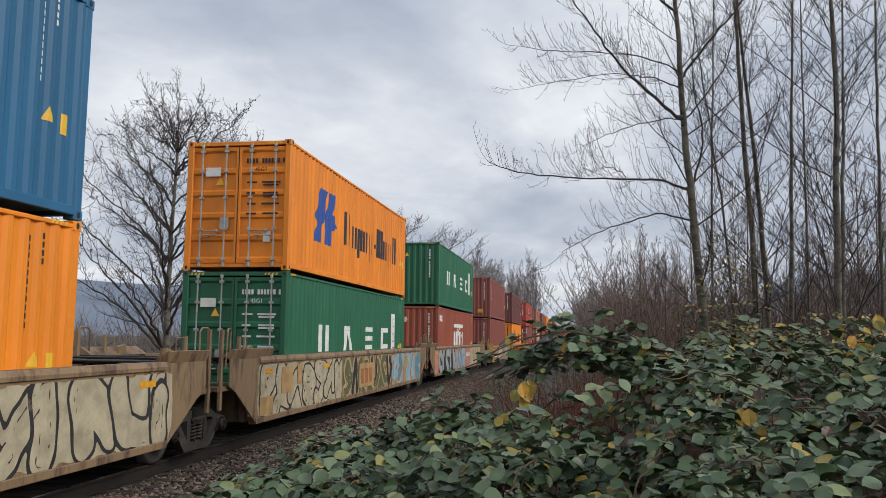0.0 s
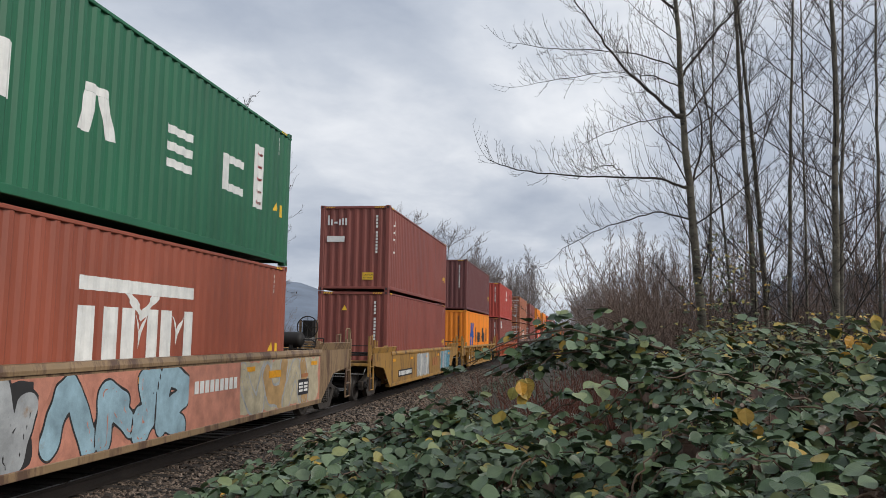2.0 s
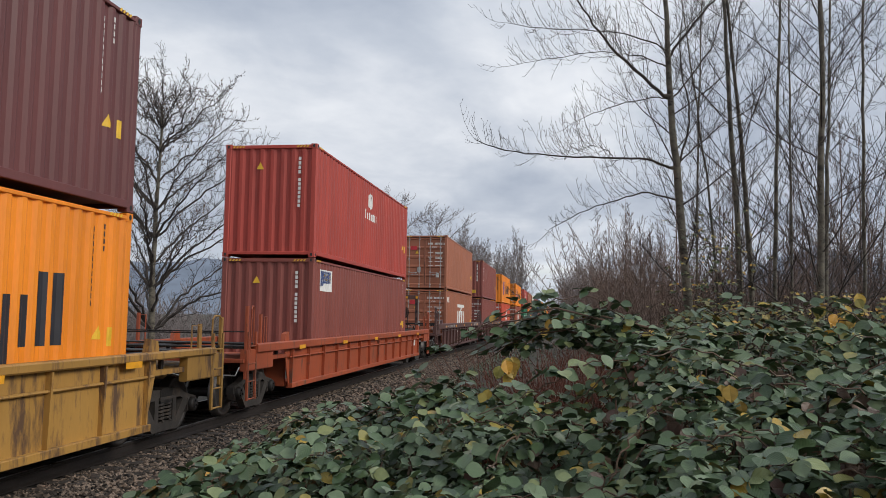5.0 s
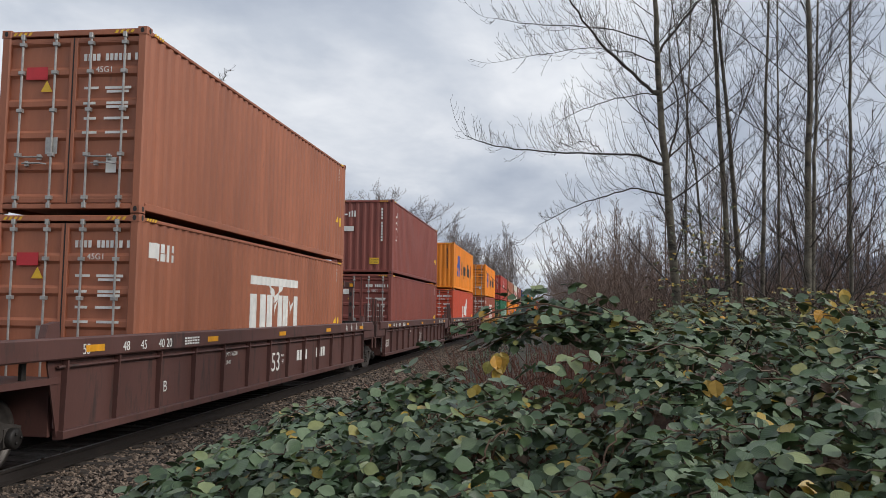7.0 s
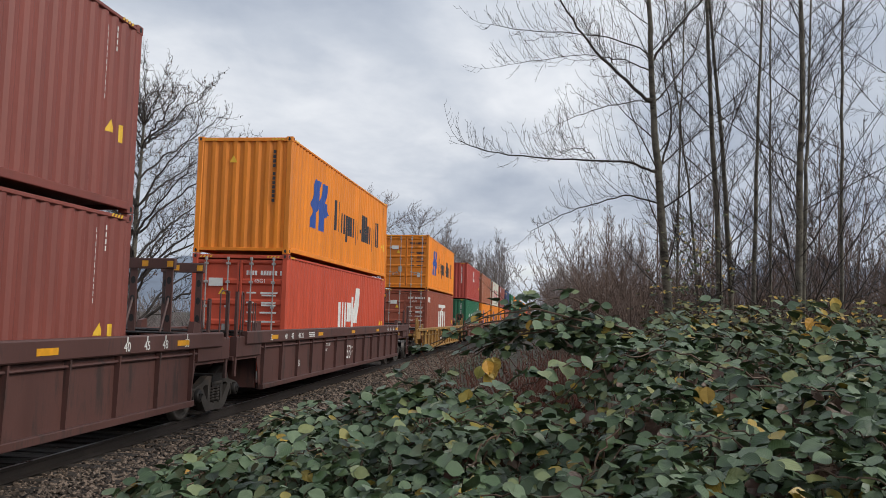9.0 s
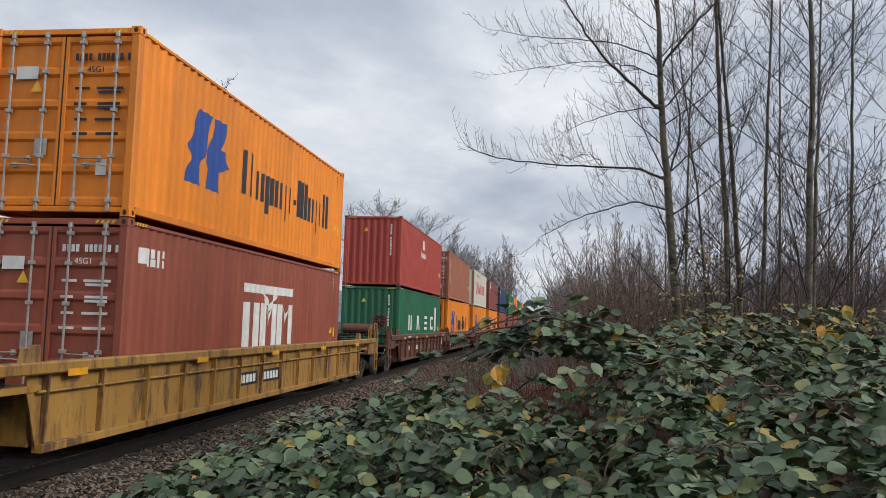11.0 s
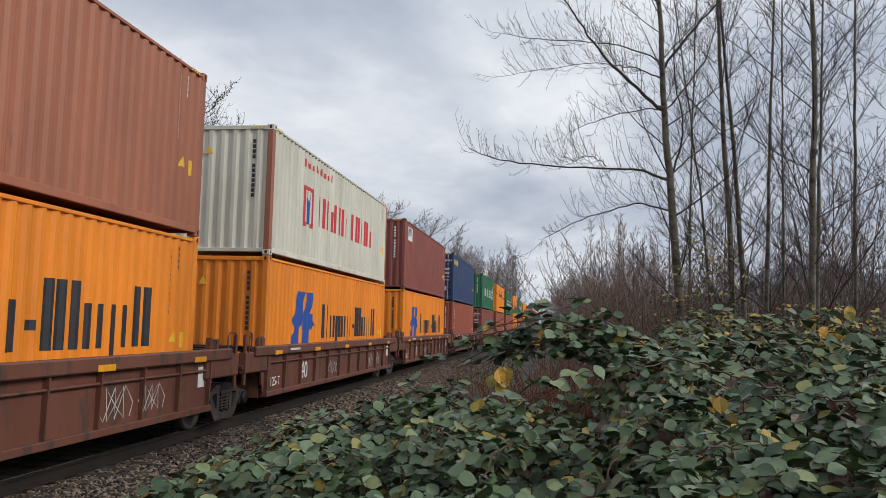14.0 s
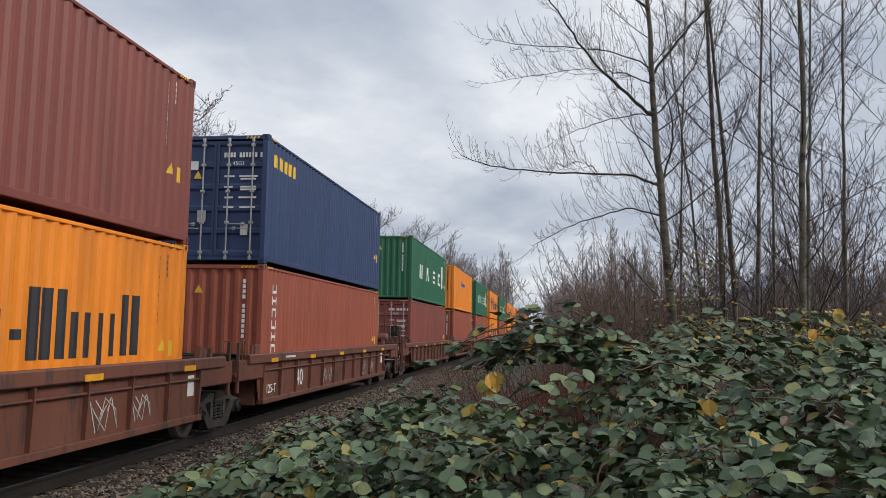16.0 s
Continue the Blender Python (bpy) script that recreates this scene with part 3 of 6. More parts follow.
        w = wordmark([(.62, 0, 1), (.62, 0, 1), (.6, 0, 1), (.62, 0, 1)], .80, 0.17, 0.17)
        put("wordmark", w, 3.65, 1.06, RED_MARK, "red block")
        w = wordmark([(.70, 0, 1), (.17, 0, 1), (.6, 0, 1), (.62, 0, 1)], .80, 0.17, 0.17)
        put("wordmark", w, 7.15, 1.06, RED_MARK, "red block")
        put("small_mark", [oblong(i * .155, i * .155 + .08, 0, .13 + .07 * (i % 3 == 0)) for i in range(16)], 2.4, 2.42, RED_MARK, "small red lettering blocks")
    elif style == "round_mark":
        ring = [(.27 * math.cos(a * math.pi / 8), .27 * math.sin(a * math.pi / 8)) for a in range(16)]
        put("emblem", [ring], 5.98, 2.24, WHITE, "white round emblem")
        put("emblem_line", [[(-.12, -.22), (.02, -.2), (.16, .2), (.02, .1)]], 5.98, 2.243, PAINT["red"], "red line")
        w = wordmark([(.24, 0, 1), (.2, 0, .8), (.2, 0, .8), (.2, 0, .8), (.06, 0, .8), (.16, 0, .8), (.2, 0, .8), (.06, 0, .8)], .30, 0.06, 0.07)
        put("wordmark", w, 5.1, 1.62, WHITE, "small white block")
    elif style in ("upright_marks", "short_upright_marks"):
        n, top = (6, 2.55) if style == "upright_marks" else (4, 2.53)
        w = []
        for k in range(n):
            z = top - .27 * (k + 1) - (.04 * k if n == 4 else 0)
            w += [oblong(0, .07, z, z + .2), oblong(.17, .24, z, z + .2), oblong(.074, .166, z + .07 * (k % 3), z + .07 * (k % 3) + .06)]
        put("wordmark", w, 0.70, 0.0, WHITE, "white lettering blocks one above the other")
    elif style == "corner_badge":
        put("badge", [oblong(0, 1.1, 0, .56)], 0.58, 2.08, WHITE, "white and navy badge")
        put("badge_field", [[(.05, .06), (.40, .20), (1.05, .22), (1.05, .52), (.05, .52)]], 0.58, 2.083, BLUE_MARK, "navy field")
        put("badge_rays", [oblong(.46, 1.05, .28, .33), oblong(.46, 1.05, .39, .44)], 0.58, 2.086, YELLOW, "yellow rays")
    elif style == "yellow_word":
        w = wordmark([(.26, 0, .7), (.26, 0, .7), (.24, 0, .7), (.24, 0, .7), (.26, 0, .7)], .42, 0.09, 0.06)
        put("wordmark", w, 0.50, 2.24, YELLOW, "yellow block")
    elif style == "small_mark":
        put("small_mark", [oblong(0, .3, -.05, .35), oblong(.45, 2.6, 0, .22)], 4.2, 1.75, BLUE_MARK, "small blue mark")


def container(paint_key, door_end, style, label):
    m = PAINT[paint_key]
    c = thing("shipping_container", label, "shipping container", "containers on the train")
    part("side_wall", shared("side_wall", side_wall, m), m, c)
    part("side_wall", shared("side_wall", side_wall, m), m, c, m=pose(0, LONG, 0, 0, 0, 180))
    part("roof", shared("roof", roof_sheet, m), m, c)
    for s in (-1, 1):
        x0, x1 = (HALF - 0.06, HALF) if s > 0 else (-HALF, -HALF + 0.06)
        part("top_rail", shared(("top_rail", s), lambda: Form().bar(x0, x1, 0.17, LONG - 0.17, 2.80, 2.855), m), m, c)
        part("bottom_rail", shared(("bottom_rail", s), lambda: Form().bar(x0 - 0.0, x1, 0.17, LONG - 0.17, 0.05, 0.165), m), m, c)
        for y in (0.0, LONG - 0.16):
            p0, p1 = (HALF - 0.15, HALF - 0.004) if s > 0 else (-HALF + 0.004, -HALF + 0.15)
            pm = PAINT["tan"] if paint_key == "white" and s > 0 else m
            part("corner_post", shared(("corner_post", s, y), lambda: Form().bar(p0, p1, y + 0.004, y + 0.156, 0.118, 2.778, 0.02), pm), pm, c)
            for z in (0.0, 2.778):
                x = HALF - 0.158 if s > 0 else -HALF - 0.004
                k = part("corner_casting", shared("corner_casting", casting, m), m, c, m=pose(x, y - 0.004 if y == 0 else y - 0.014, z))
                # dark ovals laid on the casting paint the shade of its openings
                if y == 0.0:
                    part("casting_slot", shared("casting_slot", lambda: slot(0.062, 0.085), DARK), DARK, k, "flat dark oval for the shade of an opening", m=pose(0.081, -0.001, 0.06))
                if s > 0:
                    part("casting_slot", shared("casting_slot", lambda: slot(0.085, 0.062), DARK), DARK, k, "flat dark oval for the shade of an opening", m=pose(0.163, 0.09, 0.06, 0, 0, 90))
    for y0, y1 in ((0.0, 0.10), (LONG - 0.10, LONG)):
        part("header", shared(("header", y0), lambda: Form().bar(-HALF + 0.15, HALF - 0.15, y0 + 0.006, y1, 2.785, 2.875), m), m, c)
        part("sill", shared(("sill", y0), lambda: Form().bar(-HALF + 0.15, HALF - 0.15, y0 + 0.006, y1, 0.06, 0.14), m), m, c)
    part("end_wall", shared("end_wall", end_wall, m), m, c, m=pose(0, LONG, 0, 0, 0, 180))
    if door_end:
        for k, x in enumerate((-1.145, 0.005)):
            leaf = part("door", shared("door", door_leaf, m), m, c, m=pose(x, 0.03, 0.155))
            for rx in (0.30, 0.86):
                rod = part("lock_rod", shared("lock_rod", lock_rod, ROD), ROD, leaf, "galvanised locking rod", m=pose(rx, -0.03, 0))
            part("handle", shared("handle", door_handle, ROD), ROD, leaf, "galvanised handle", m=pose(0.34, -0.03, 0.72 + 0.0 * k))
            part("handle", shared("handle", door_handle, ROD), ROD, leaf, "galvanised handle", m=pose(0.80, -0.03, 0.60, 0, 180, 0))
            for hz in (0.15, 0.9, 1.7, 2.4):
                hx = -0.035 if k == 0 else 1.135
                part("hinge", shared("hinge", lambda: Form().bar(0, 0.05, -0.02, 0.03, 0, 0.09), m), m, leaf, m=pose(hx, 0, hz))
        part("gasket", shared("gasket", lambda: Form().box(-0.008, 0.008, 0.022, 0.05, 0.15, 2.76), DARK), DARK, c, "black rubber gasket")
        ink = WHITE if paint_key not in ("orange", "white") else BLACK
        # owner's code and number, size code, and the table of weights
        part("number_stencil", shared("number_bars", lambda: strokes([(.05, 0, .11)] * 4 + [(-.05, 0, 0)] + [(.05, 0, .11)] * 6 + [(-.03, 0, 0), (.06, 0, .11)], 0.022), ink), ink, c, "number painted as plain bars", kind="stuff", m=pose(0.18, 0.026, 2.38))
        part("weight_table", shared("weight_table", lambda: Form().box(0.20, .44, 0.0, .004, .98, 1.02).box(.55, .98, 0, .004, .98, 1.02).box(.20, .40, 0, .004, .74, .78).box(.58, .94, 0, .004, .74, .78)
                    .box(.22, .42, 0, .004, .50, .54).box(.55, .96, 0, .004, .50, .54).box(.58, .94, 0, .004, .92, .96).box(.58, .94, 0, .004, .68, .72).box(.20, .44, 0, .004, .28, .32).box(.58, .94, 0, .004, .28, .32), ink), ink, c, "weights painted as plain bars", kind="stuff", m=pose(0, 0.024, 0.95))
        lettering("45G1", 0.13, ink, c, pose(0.38, 0.026, 2.20, 90))
        part("sticker", shared("door_sticker", lambda: Form().box(0, .17, -.004, 0, 0, .24), WHITE), WHITE, c, "white sticker", m=pose(.62, .026, .62))
        part("sticker", shared("wide_sticker", lambda: Form().box(0, .36, -.004, 0, 0, .20), WHITE if paint_key != "tan" else RED_MARK), WHITE, c, "sticker with a faded mark", m=pose(-.78, .026, 2.10))
        part("data_plate", shared("data_plate", lambda: Form().box(0, .2, -.006, 0, 0, .26), ROD), ROD, c, "riveted metal data plate", m=pose(-.40, .026, .92))
    else:
        part("end_wall", shared("end_wall", end_wall, m), m, c)
        ink = WHITE if paint_key not in ("orange", "white") else BLACK
        part("number_stencil", shared("upright_number_bars", lambda: upright_bars(), ink), ink, c, "number painted as plain bars", kind="stuff", m=pose(0.74, 0.012, 1.27))
        if style == "short_upright_marks":
            part("wordmark", shared("end_wordmark", lambda: strokes([(.06, 0, .34), (.06, 0, .2), (.12, .06, .12), (.06, 0, .2), (.06, 0, .24), (.06, 0, .24)], 0.05), WHITE), WHITE, c, "white lettering blocks", m=pose(-0.95, 0.012, 2.22))
            part("sticker", shared("sticker", lambda: Form().box(0, .62, -.004, 0, 0, .20), WHITE), WHITE, c, "torn white sticker", m=pose(-0.97, 0.012, 1.65))
            part("caution_label", shared("caution_label", lambda: Form().box(0, .38, -.004, 0, 0, .24), YELLOW), YELLOW, c, "yellow caution label", m=pose(0.31, 0.012, 0.37))
            lettering("CAUTION", .075, BLACK, c, pose(0.33, 0.006, 0.51, 90))
            lettering("9'6\" HIGH", .07, BLACK, c, pose(0.34, 0.006, 0.41, 90))
        if style == "white_gate":
            part("block_mark", shared("end_block_mark", lambda: strokes([(.07, 0, .17), (.07, 0, .17), (.09, 0, .17), (.09, 0, .17), (.09, 0, .17), (.09, 0, .17)], 0.02).box(0, .62, -.004, 0, .20, .24), WHITE), WHITE, c, "white block mark", m=pose(-0.86, 0.012, 2.16))
    # black and yellow stripes of a high container on header and side rails
    for x in (-1.03, 0.68):
        part("hazard_stripes", shared("hazard_stripes", hazard, YELLOW), YELLOW, c, "yellow and black stripes", m=pose(x, 0.004, 2.805))
    part("hazard_stripes", shared("hazard_stripes", hazard, YELLOW), YELLOW, c, "yellow and black stripes", m=pose(HALF + 0.002, 0.22, 2.81, 0, 0, 90))
    part("hazard_stripes", shared("hazard_stripes", hazard, YELLOW), YELLOW, c, "yellow and black stripes", m=pose(HALF + 0.002, LONG - 0.62, 2.81, 0, 0, 90))
    if style != "short_upright_marks":
        part("warning_triangle", shared("warning_triangle", lambda: Form().prism([(-.10, 0), (.10, 0), (0, .18)], -.004, 0, 1), YELLOW), YELLOW, c, "yellow warning triangle", m=pose(-0.28 if not door_end else -0.42, 0.016, 2.25 if not door_end else 1.9))
    # number bars, triangle and height label near the far end of the side
    part("number_stencil", shared("side_number", lambda: on_wall([oblong(0, .05, z, z + .07) for z in [i * .1 for i in range(11)]] + [oblong(.22, .28, z, z + .07) for z in (.75, .85, .95, 1.05)], LONG - 0.95, 1.55), ink), ink, c, "number painted as plain bars", kind="stuff")
    part("height_label", shared("height_label", lambda: on_wall([oblong(0, .16, 0, .26)], LONG - 0.52, 1.0), YELLOW), YELLOW, c, "yellow height label")
    part("warning_triangle", shared("side_triangle", lambda: on_wall([[(0, 0), (.2, 0), (.1, .19)]], LONG - 0.86, 1.1), YELLOW), YELLOW, c, "yellow warning triangle")
    carrier_mark(c, style, paint_key)
    return c


def upright_bars():
    f = Form()
    for i in range(4):
        f.box(0, .07, -.004, 0, 0.86 + i * .115, 0.945 + i * .115)
    for i in range(7):
        f.box(0, .07, -.004, 0, i * .11, i * .11 + .08)
    return f


LETTERS = {}


def lettering(text, size, material, parent, m, name="lettering"):
    """Writing in the built-in font, as a thin mesh; it runs along local x and stands along local y."""
    key = (text, size, material.name)
    if key not in LETTERS:
        curve = bpy.data.curves.new("lettering", "FONT")
        curve.body, curve.size, curve.extrude = text, size, 0.002
        ob = bpy.data.objects.new("lettering", curve)
        scene.collection.objects.link(ob)
        me = bpy.data.meshes.new_from_object(ob.evaluated_get(bpy.context.evaluated_depsgraph_get()))
        bpy.data.objects.remove(ob)
        me.materials.clear()
        me.materials.append(material)
        LETTERS[key] = me
    return part(name, LETTERS[key], material, parent, m=m)


# ---------------------------------------------------------------- wagons
RADIUS = 0.457


def wheel_form(side):
    f = Form().lathe([(side * a, r) for a, r in ((0.68, 0.09), (0.70, 0.14), (0.705, 0.20), (0.735, 0.34), (0.72, 0.385), (0.69, 0.40),
                                                 (0.69, 0.483), (0.705, 0.487), (0.725, 0.468), (0.735, 0.458), (0.825, 0.452), (0.83, 0.40),
                                                 (0.80, 0.385), (0.775, 0.34), (0.80, 0.16), (0.86, 0.13), (0.86, 0.07))], 32)
    return f


def axle_form():
    f = Form().lathe([(-1.12, 0.0), (-1.12, 0.075), (-0.86, 0.08), (-0.68, 0.095), (0, 0.085), (0.68, 0.095), (0.86, 0.08), (1.12, 0.075), (1.12, 0)], 14)
    for s in (-1, 1):
        f.lathe([(s * 0.98, 0.08), (s * 0.98, 0.125), (s * 1.16, 0.125), (s * 1.18, 0.10), (s * 1.18, 0.0)], 14)
        for k in range(3):
            a = k * 2.094
            f.box(min(s * 1.18, s * 1.20), max(s * 1.18, s * 1.20), 0.06 * math.cos(a) - .015, 0.06 * math.cos(a) + .015, 0.06 * math.sin(a) - .015, 0.06 * math.sin(a) + .015)
    return f


def side_frame(x):
    """A cast three-piece truck side: top arm, sloping struts, bottom arm with the spring opening."""
    f = Form()
    a, b = x - 0.07, x + 0.07
    f.prism([(-1.08, .58), (-.70, .66), (-.42, .78), (.42, .78), (.70, .66), (1.08, .58), (1.08, .44), (.80, .50), (.50, .62), (-.50, .62), (-.80, .50), (-1.08, .44)], a, b)
    f.prism([(-.42, .12), (.42, .12), (.50, .20), (.42, .27), (-.42, .27), (-.50, .20)], a, b)
    for s in (-1, 1):
        o = [(s * .80, .52), (s * .62, .60), (s * .30, .24), (s * .46, .15)]
        f.prism(o if s > 0 else o[::-1], a, b)
        o = [(s * .36, .62), (s * .24, .62), (s * .24, .26), (s * .36, .26)]
        f.prism(o if s > 0 else o[::-1], a, b)
        f.bar(a - .01, b + .01, s * .89 - .14, s * .89 + .14, .33, .60, .03)
    return f


def spring_form():
    f = Form()
    for y in (-0.12, 0.12):
        pts = [(0.085 * math.cos(t * .7), y + 0.085 * math.sin(t * .7), .27 + t * .0062) for t in range(55)]
        f.tube(pts, 0.02, 5)
    f.bar(-.1, .1, -.24, .24, .61, .66)
    return f


WHEELS = []


def truck(parent, y):
    t = part("truck_bolster", shared("truck_bolster", lambda: Form().bar(-1.1, 1.1, -.2, .2, .56, .80, .03).bar(-.35, .35, -.35, .35, .76, .92), GREASE), GREASE, parent, "greasy four-wheel truck", m=pose(0, y, 0))
    for s in (-1, 1):
        part("side_frame", shared(("side_frame", s), lambda: side_frame(s * 1.02), DUSTY), DUSTY, t, "dusty cast side frame")
        part("spring", shared("spring", spring_form, DUSTY), DUSTY, t, "coil springs", m=pose(s * 1.02, 0, 0))
        set_ = part("axle", shared("axle", axle_form, GREASE, True), GREASE, t)
        set_.matrix_parent_inverse = pose(0, s * 0.89, RADIUS)
        WHEELS.append(set_)
        for q in (-1, 1):
            w = part("wheel", shared(("wheel", q), lambda: wheel_form(q), STEEL_WHEEL, True), STEEL_WHEEL, t, "steel wheel with a bright rim")
            w.matrix_parent_inverse = pose(0, s * 0.89, RADIUS)
            WHEELS.append(w)
    return t


STEEL_WHEEL = surface("oily_wheel_steel", (0.085, 0.075, 0.068), 0.5, 0.5, 0.4, 5, 0.15, stain=(0.12, 0.07, 0.045), stain_at=0.58)


def ribbon(points, width, x):
    """A flat band along points in (y, z), facing the camera's side at x."""
    f = []
    left, right = [], []
    for i, (y, z) in enumerate(points):
        y2, z2 = points[min(i + 1, len(points) - 1)]
        y1, z1 = points[max(i - 1, 0)]
        d = math.hypot(y2 - y1, z2 - z1) or 1
        ny, nz = -(z2 - z1) / d, (y2 - y1) / d
        left.append((x, y + ny * width / 2, z + nz * width / 2))
        right.append((x, y - ny * width / 2, z - nz * width / 2))
    return left, right


GLYPHS = (((.8, .86), (.35, .95), (.15, .72), (.5, .55), (.82, .34), (.55, .06), (.12, .12)), ((.15, .05), (.2, .5), (.2, .95)), ((.2, .05), (.5, .95), (.8, .05)),
          ((.82, .8), (.45, .95), (.15, .5), (.45, .06), (.85, .25)), ((.15, .95), (.2, .35), (.5, .06), (.8, .35), (.82, .95)), ((.2, .05), (.2, .95), (.75, .8), (.3, .5), (.8, .06)))


def contour(form, field, ys, zs, x):
    """Adds the part of the plane at x where the field, given at grid points, is above zero, with a smooth edge."""
    inside = field > 0
    some = inside[:-1, :-1] | inside[1:, :-1] | inside[:-1, 1:] | inside[1:, 1:]
    for i, j in zip(*np.nonzero(some)):
        ring = []
        square = ((i, j), (i + 1, j), (i + 1, j + 1), (i, j + 1))
        for k, (a, b) in enumerate(square):
            c, d = square[(k + 1) % 4]
            f0, f1 = field[a, b], field[c, d]
            if f0 > 0:
                ring.append((x, ys[a], zs[b]))
            if (f0 > 0) != (f1 > 0):
                q = f0 / (f0 - f1)
                ring.append((x, ys[a] + (ys[c] - ys[a]) * q, zs[b] + (zs[d] - zs[b]) * q))
        if len(ring) > 2:
            n = len(form.v)
            form.v += ring
            form.f.append(tuple(range(n, n + len(ring))))


def graffiti(car, seed, y0, y1, z0, z1, x, fills, outline, field=None, wide=1.0, halo=None, fat=.15, line=.032):
    """Sprayed shapes without words: fat swinging forms that overlap, each with a drawn edge, on a field with a ragged rim."""
    r = random.Random(seed)
    step = .044
    ys, zs = np.arange(y0, y1 + step, step), np.linspace(z0, z1, int((z1 - z0) / step) + 2)
    gy, gz_ = np.meshgrid(ys, zs, indexing="ij")
    rough = .03 * np.sin(gy * 7.3 + seed) * np.sin(gz_ * 9.1 + seed * 2) + .02 * np.sin(gy * 17 + gz_ * 13)
    tall = z1 - z0

    def reach(points):
        """Distance of every grid point from a smooth line."""
        pts = []
        for k in range(len(points) - 1):
            p0, p1, p2, p3 = points[max(k - 1, 0)], points[k], points[k + 1], points[min(k + 2, len(points) - 1)]
            for q in (0, .25, .5, .75):
                pts.append(tuple(.5 * (2 * b + (c - a) * q + (2 * a - 5 * b + 4 * c - d) * q * q + (3 * b - a - 3 * c + d) * q ** 3) for a, b, c, d in zip(p0, p1, p2, p3)))
        pts.append(points[-1])
        best = np.full(gy.shape, 9.0)
        for (a, b), (c, d) in zip(pts, pts[1:]):
            ly, lz = c - a, d - b
            q = np.clip(((gy - a) * ly + (gz_ - b) * lz) / (ly * ly + lz * lz + 1e-9), 0, 1)
            best = np.minimum(best, np.hypot(gy - a - q * ly, gz_ - b - q * lz))
        return best

    shapes, y, k = [], y0 + .08, 0
    while y < y1 - .45 * wide:
        w = min(r.uniform(.85, 1.15) * wide, y1 - y)
        g = r.randrange(len(GLYPHS))
        lean = r.uniform(-.12, .2)
        fit = lambda line_: [(y + w * (a + lean * (b - .5)), z0 + tall * (.10 + .80 * b)) for a, b in ((min(max(p + r.uniform(-.2, .2), .05), .95), min(max(q + r.uniform(-.28, .28), 0), 1)) for p, q in line_)]
        d = reach(fit(GLYPHS[g]))
        shapes.append((d + rough * .5, k % len(fills)))
        y += w * r.uniform(.78, .88)
        k += 1
    layers = []
    if field:
        rim = np.minimum.reduce([gy - y0, y1 - gy, (gz_ - z0) * 1.5 + .02, (z1 - gz_) * 1.5 + .02]) + rough * 1.6 - .03
        layers.append((field, rim))
    if halo:
        layers.append((halo, np.maximum.reduce([fat + .10 - d for d, _ in shapes])))
    layers.append((outline, np.maximum.reduce([fat + line - d for d, _ in shapes])))
    over = np.full(gy.shape, -1.0)
    body = {}
    for d, f in reversed(shapes):
        seen = np.minimum(fat - d, -over)
        body[f] = np.maximum(body.get(f, np.full(gy.shape, -1.0)), seen)
        over = np.maximum(over, fat + line * 1.3 - d)
    for f, value in body.items():
        layers.append((fills[f], value))
    core = np.maximum.reduce([.012 - np.abs(d - fat * .45) - .5 * np.maximum(rough, 0) for d, _ in shapes])
    layers.append((halo or outline, np.minimum(core, np.sin(gy * 2.1 + seed) * .1)))
    for k, (material, value) in enumerate(layers):
        form = Form()
        contour(form, value, ys, zs, x + .001 + .0016 * k)
        if form.v:
            part("graffiti", form, material, car, "sprayed graffiti shapes", kind="stuff")


def spray(name, colour):
    return surface(name, colour, 0.6, 0, 0.3, 3.5, 0.05, stain=(0.30, 0.20, 0.12), stain_at=0.62)


SPRAY = {"cream": spray("cream_spray_paint", (0.45, 0.385, 0.26)), "ink": spray("black_spray_paint", (0.03, 0.028, 0.028)),
         "silver": spray("silver_spray_paint", (0.36, 0.37, 0.37)), "sky": spray("pale_blue_spray_paint", (0.27, 0.40, 0.46)),
         "ochre": spray("ochre_spray_paint", (0.45, 0.28, 0.12)), "rust": spray("rust_spray_paint", (0.38, 0.15, 0.06)),
         "teal": spray("teal_spray_paint", (0.09, 0.26, 0.34)), "olive": spray("olive_spray_paint", (0.12, 0.13, 0.06)),
         "pink": spray("salmon_spray_paint", (0.52, 0.22, 0.15)), "chalk": spray("white_chalk_paint", (0.55, 0.54, 0.5))}
OUT = 1.43


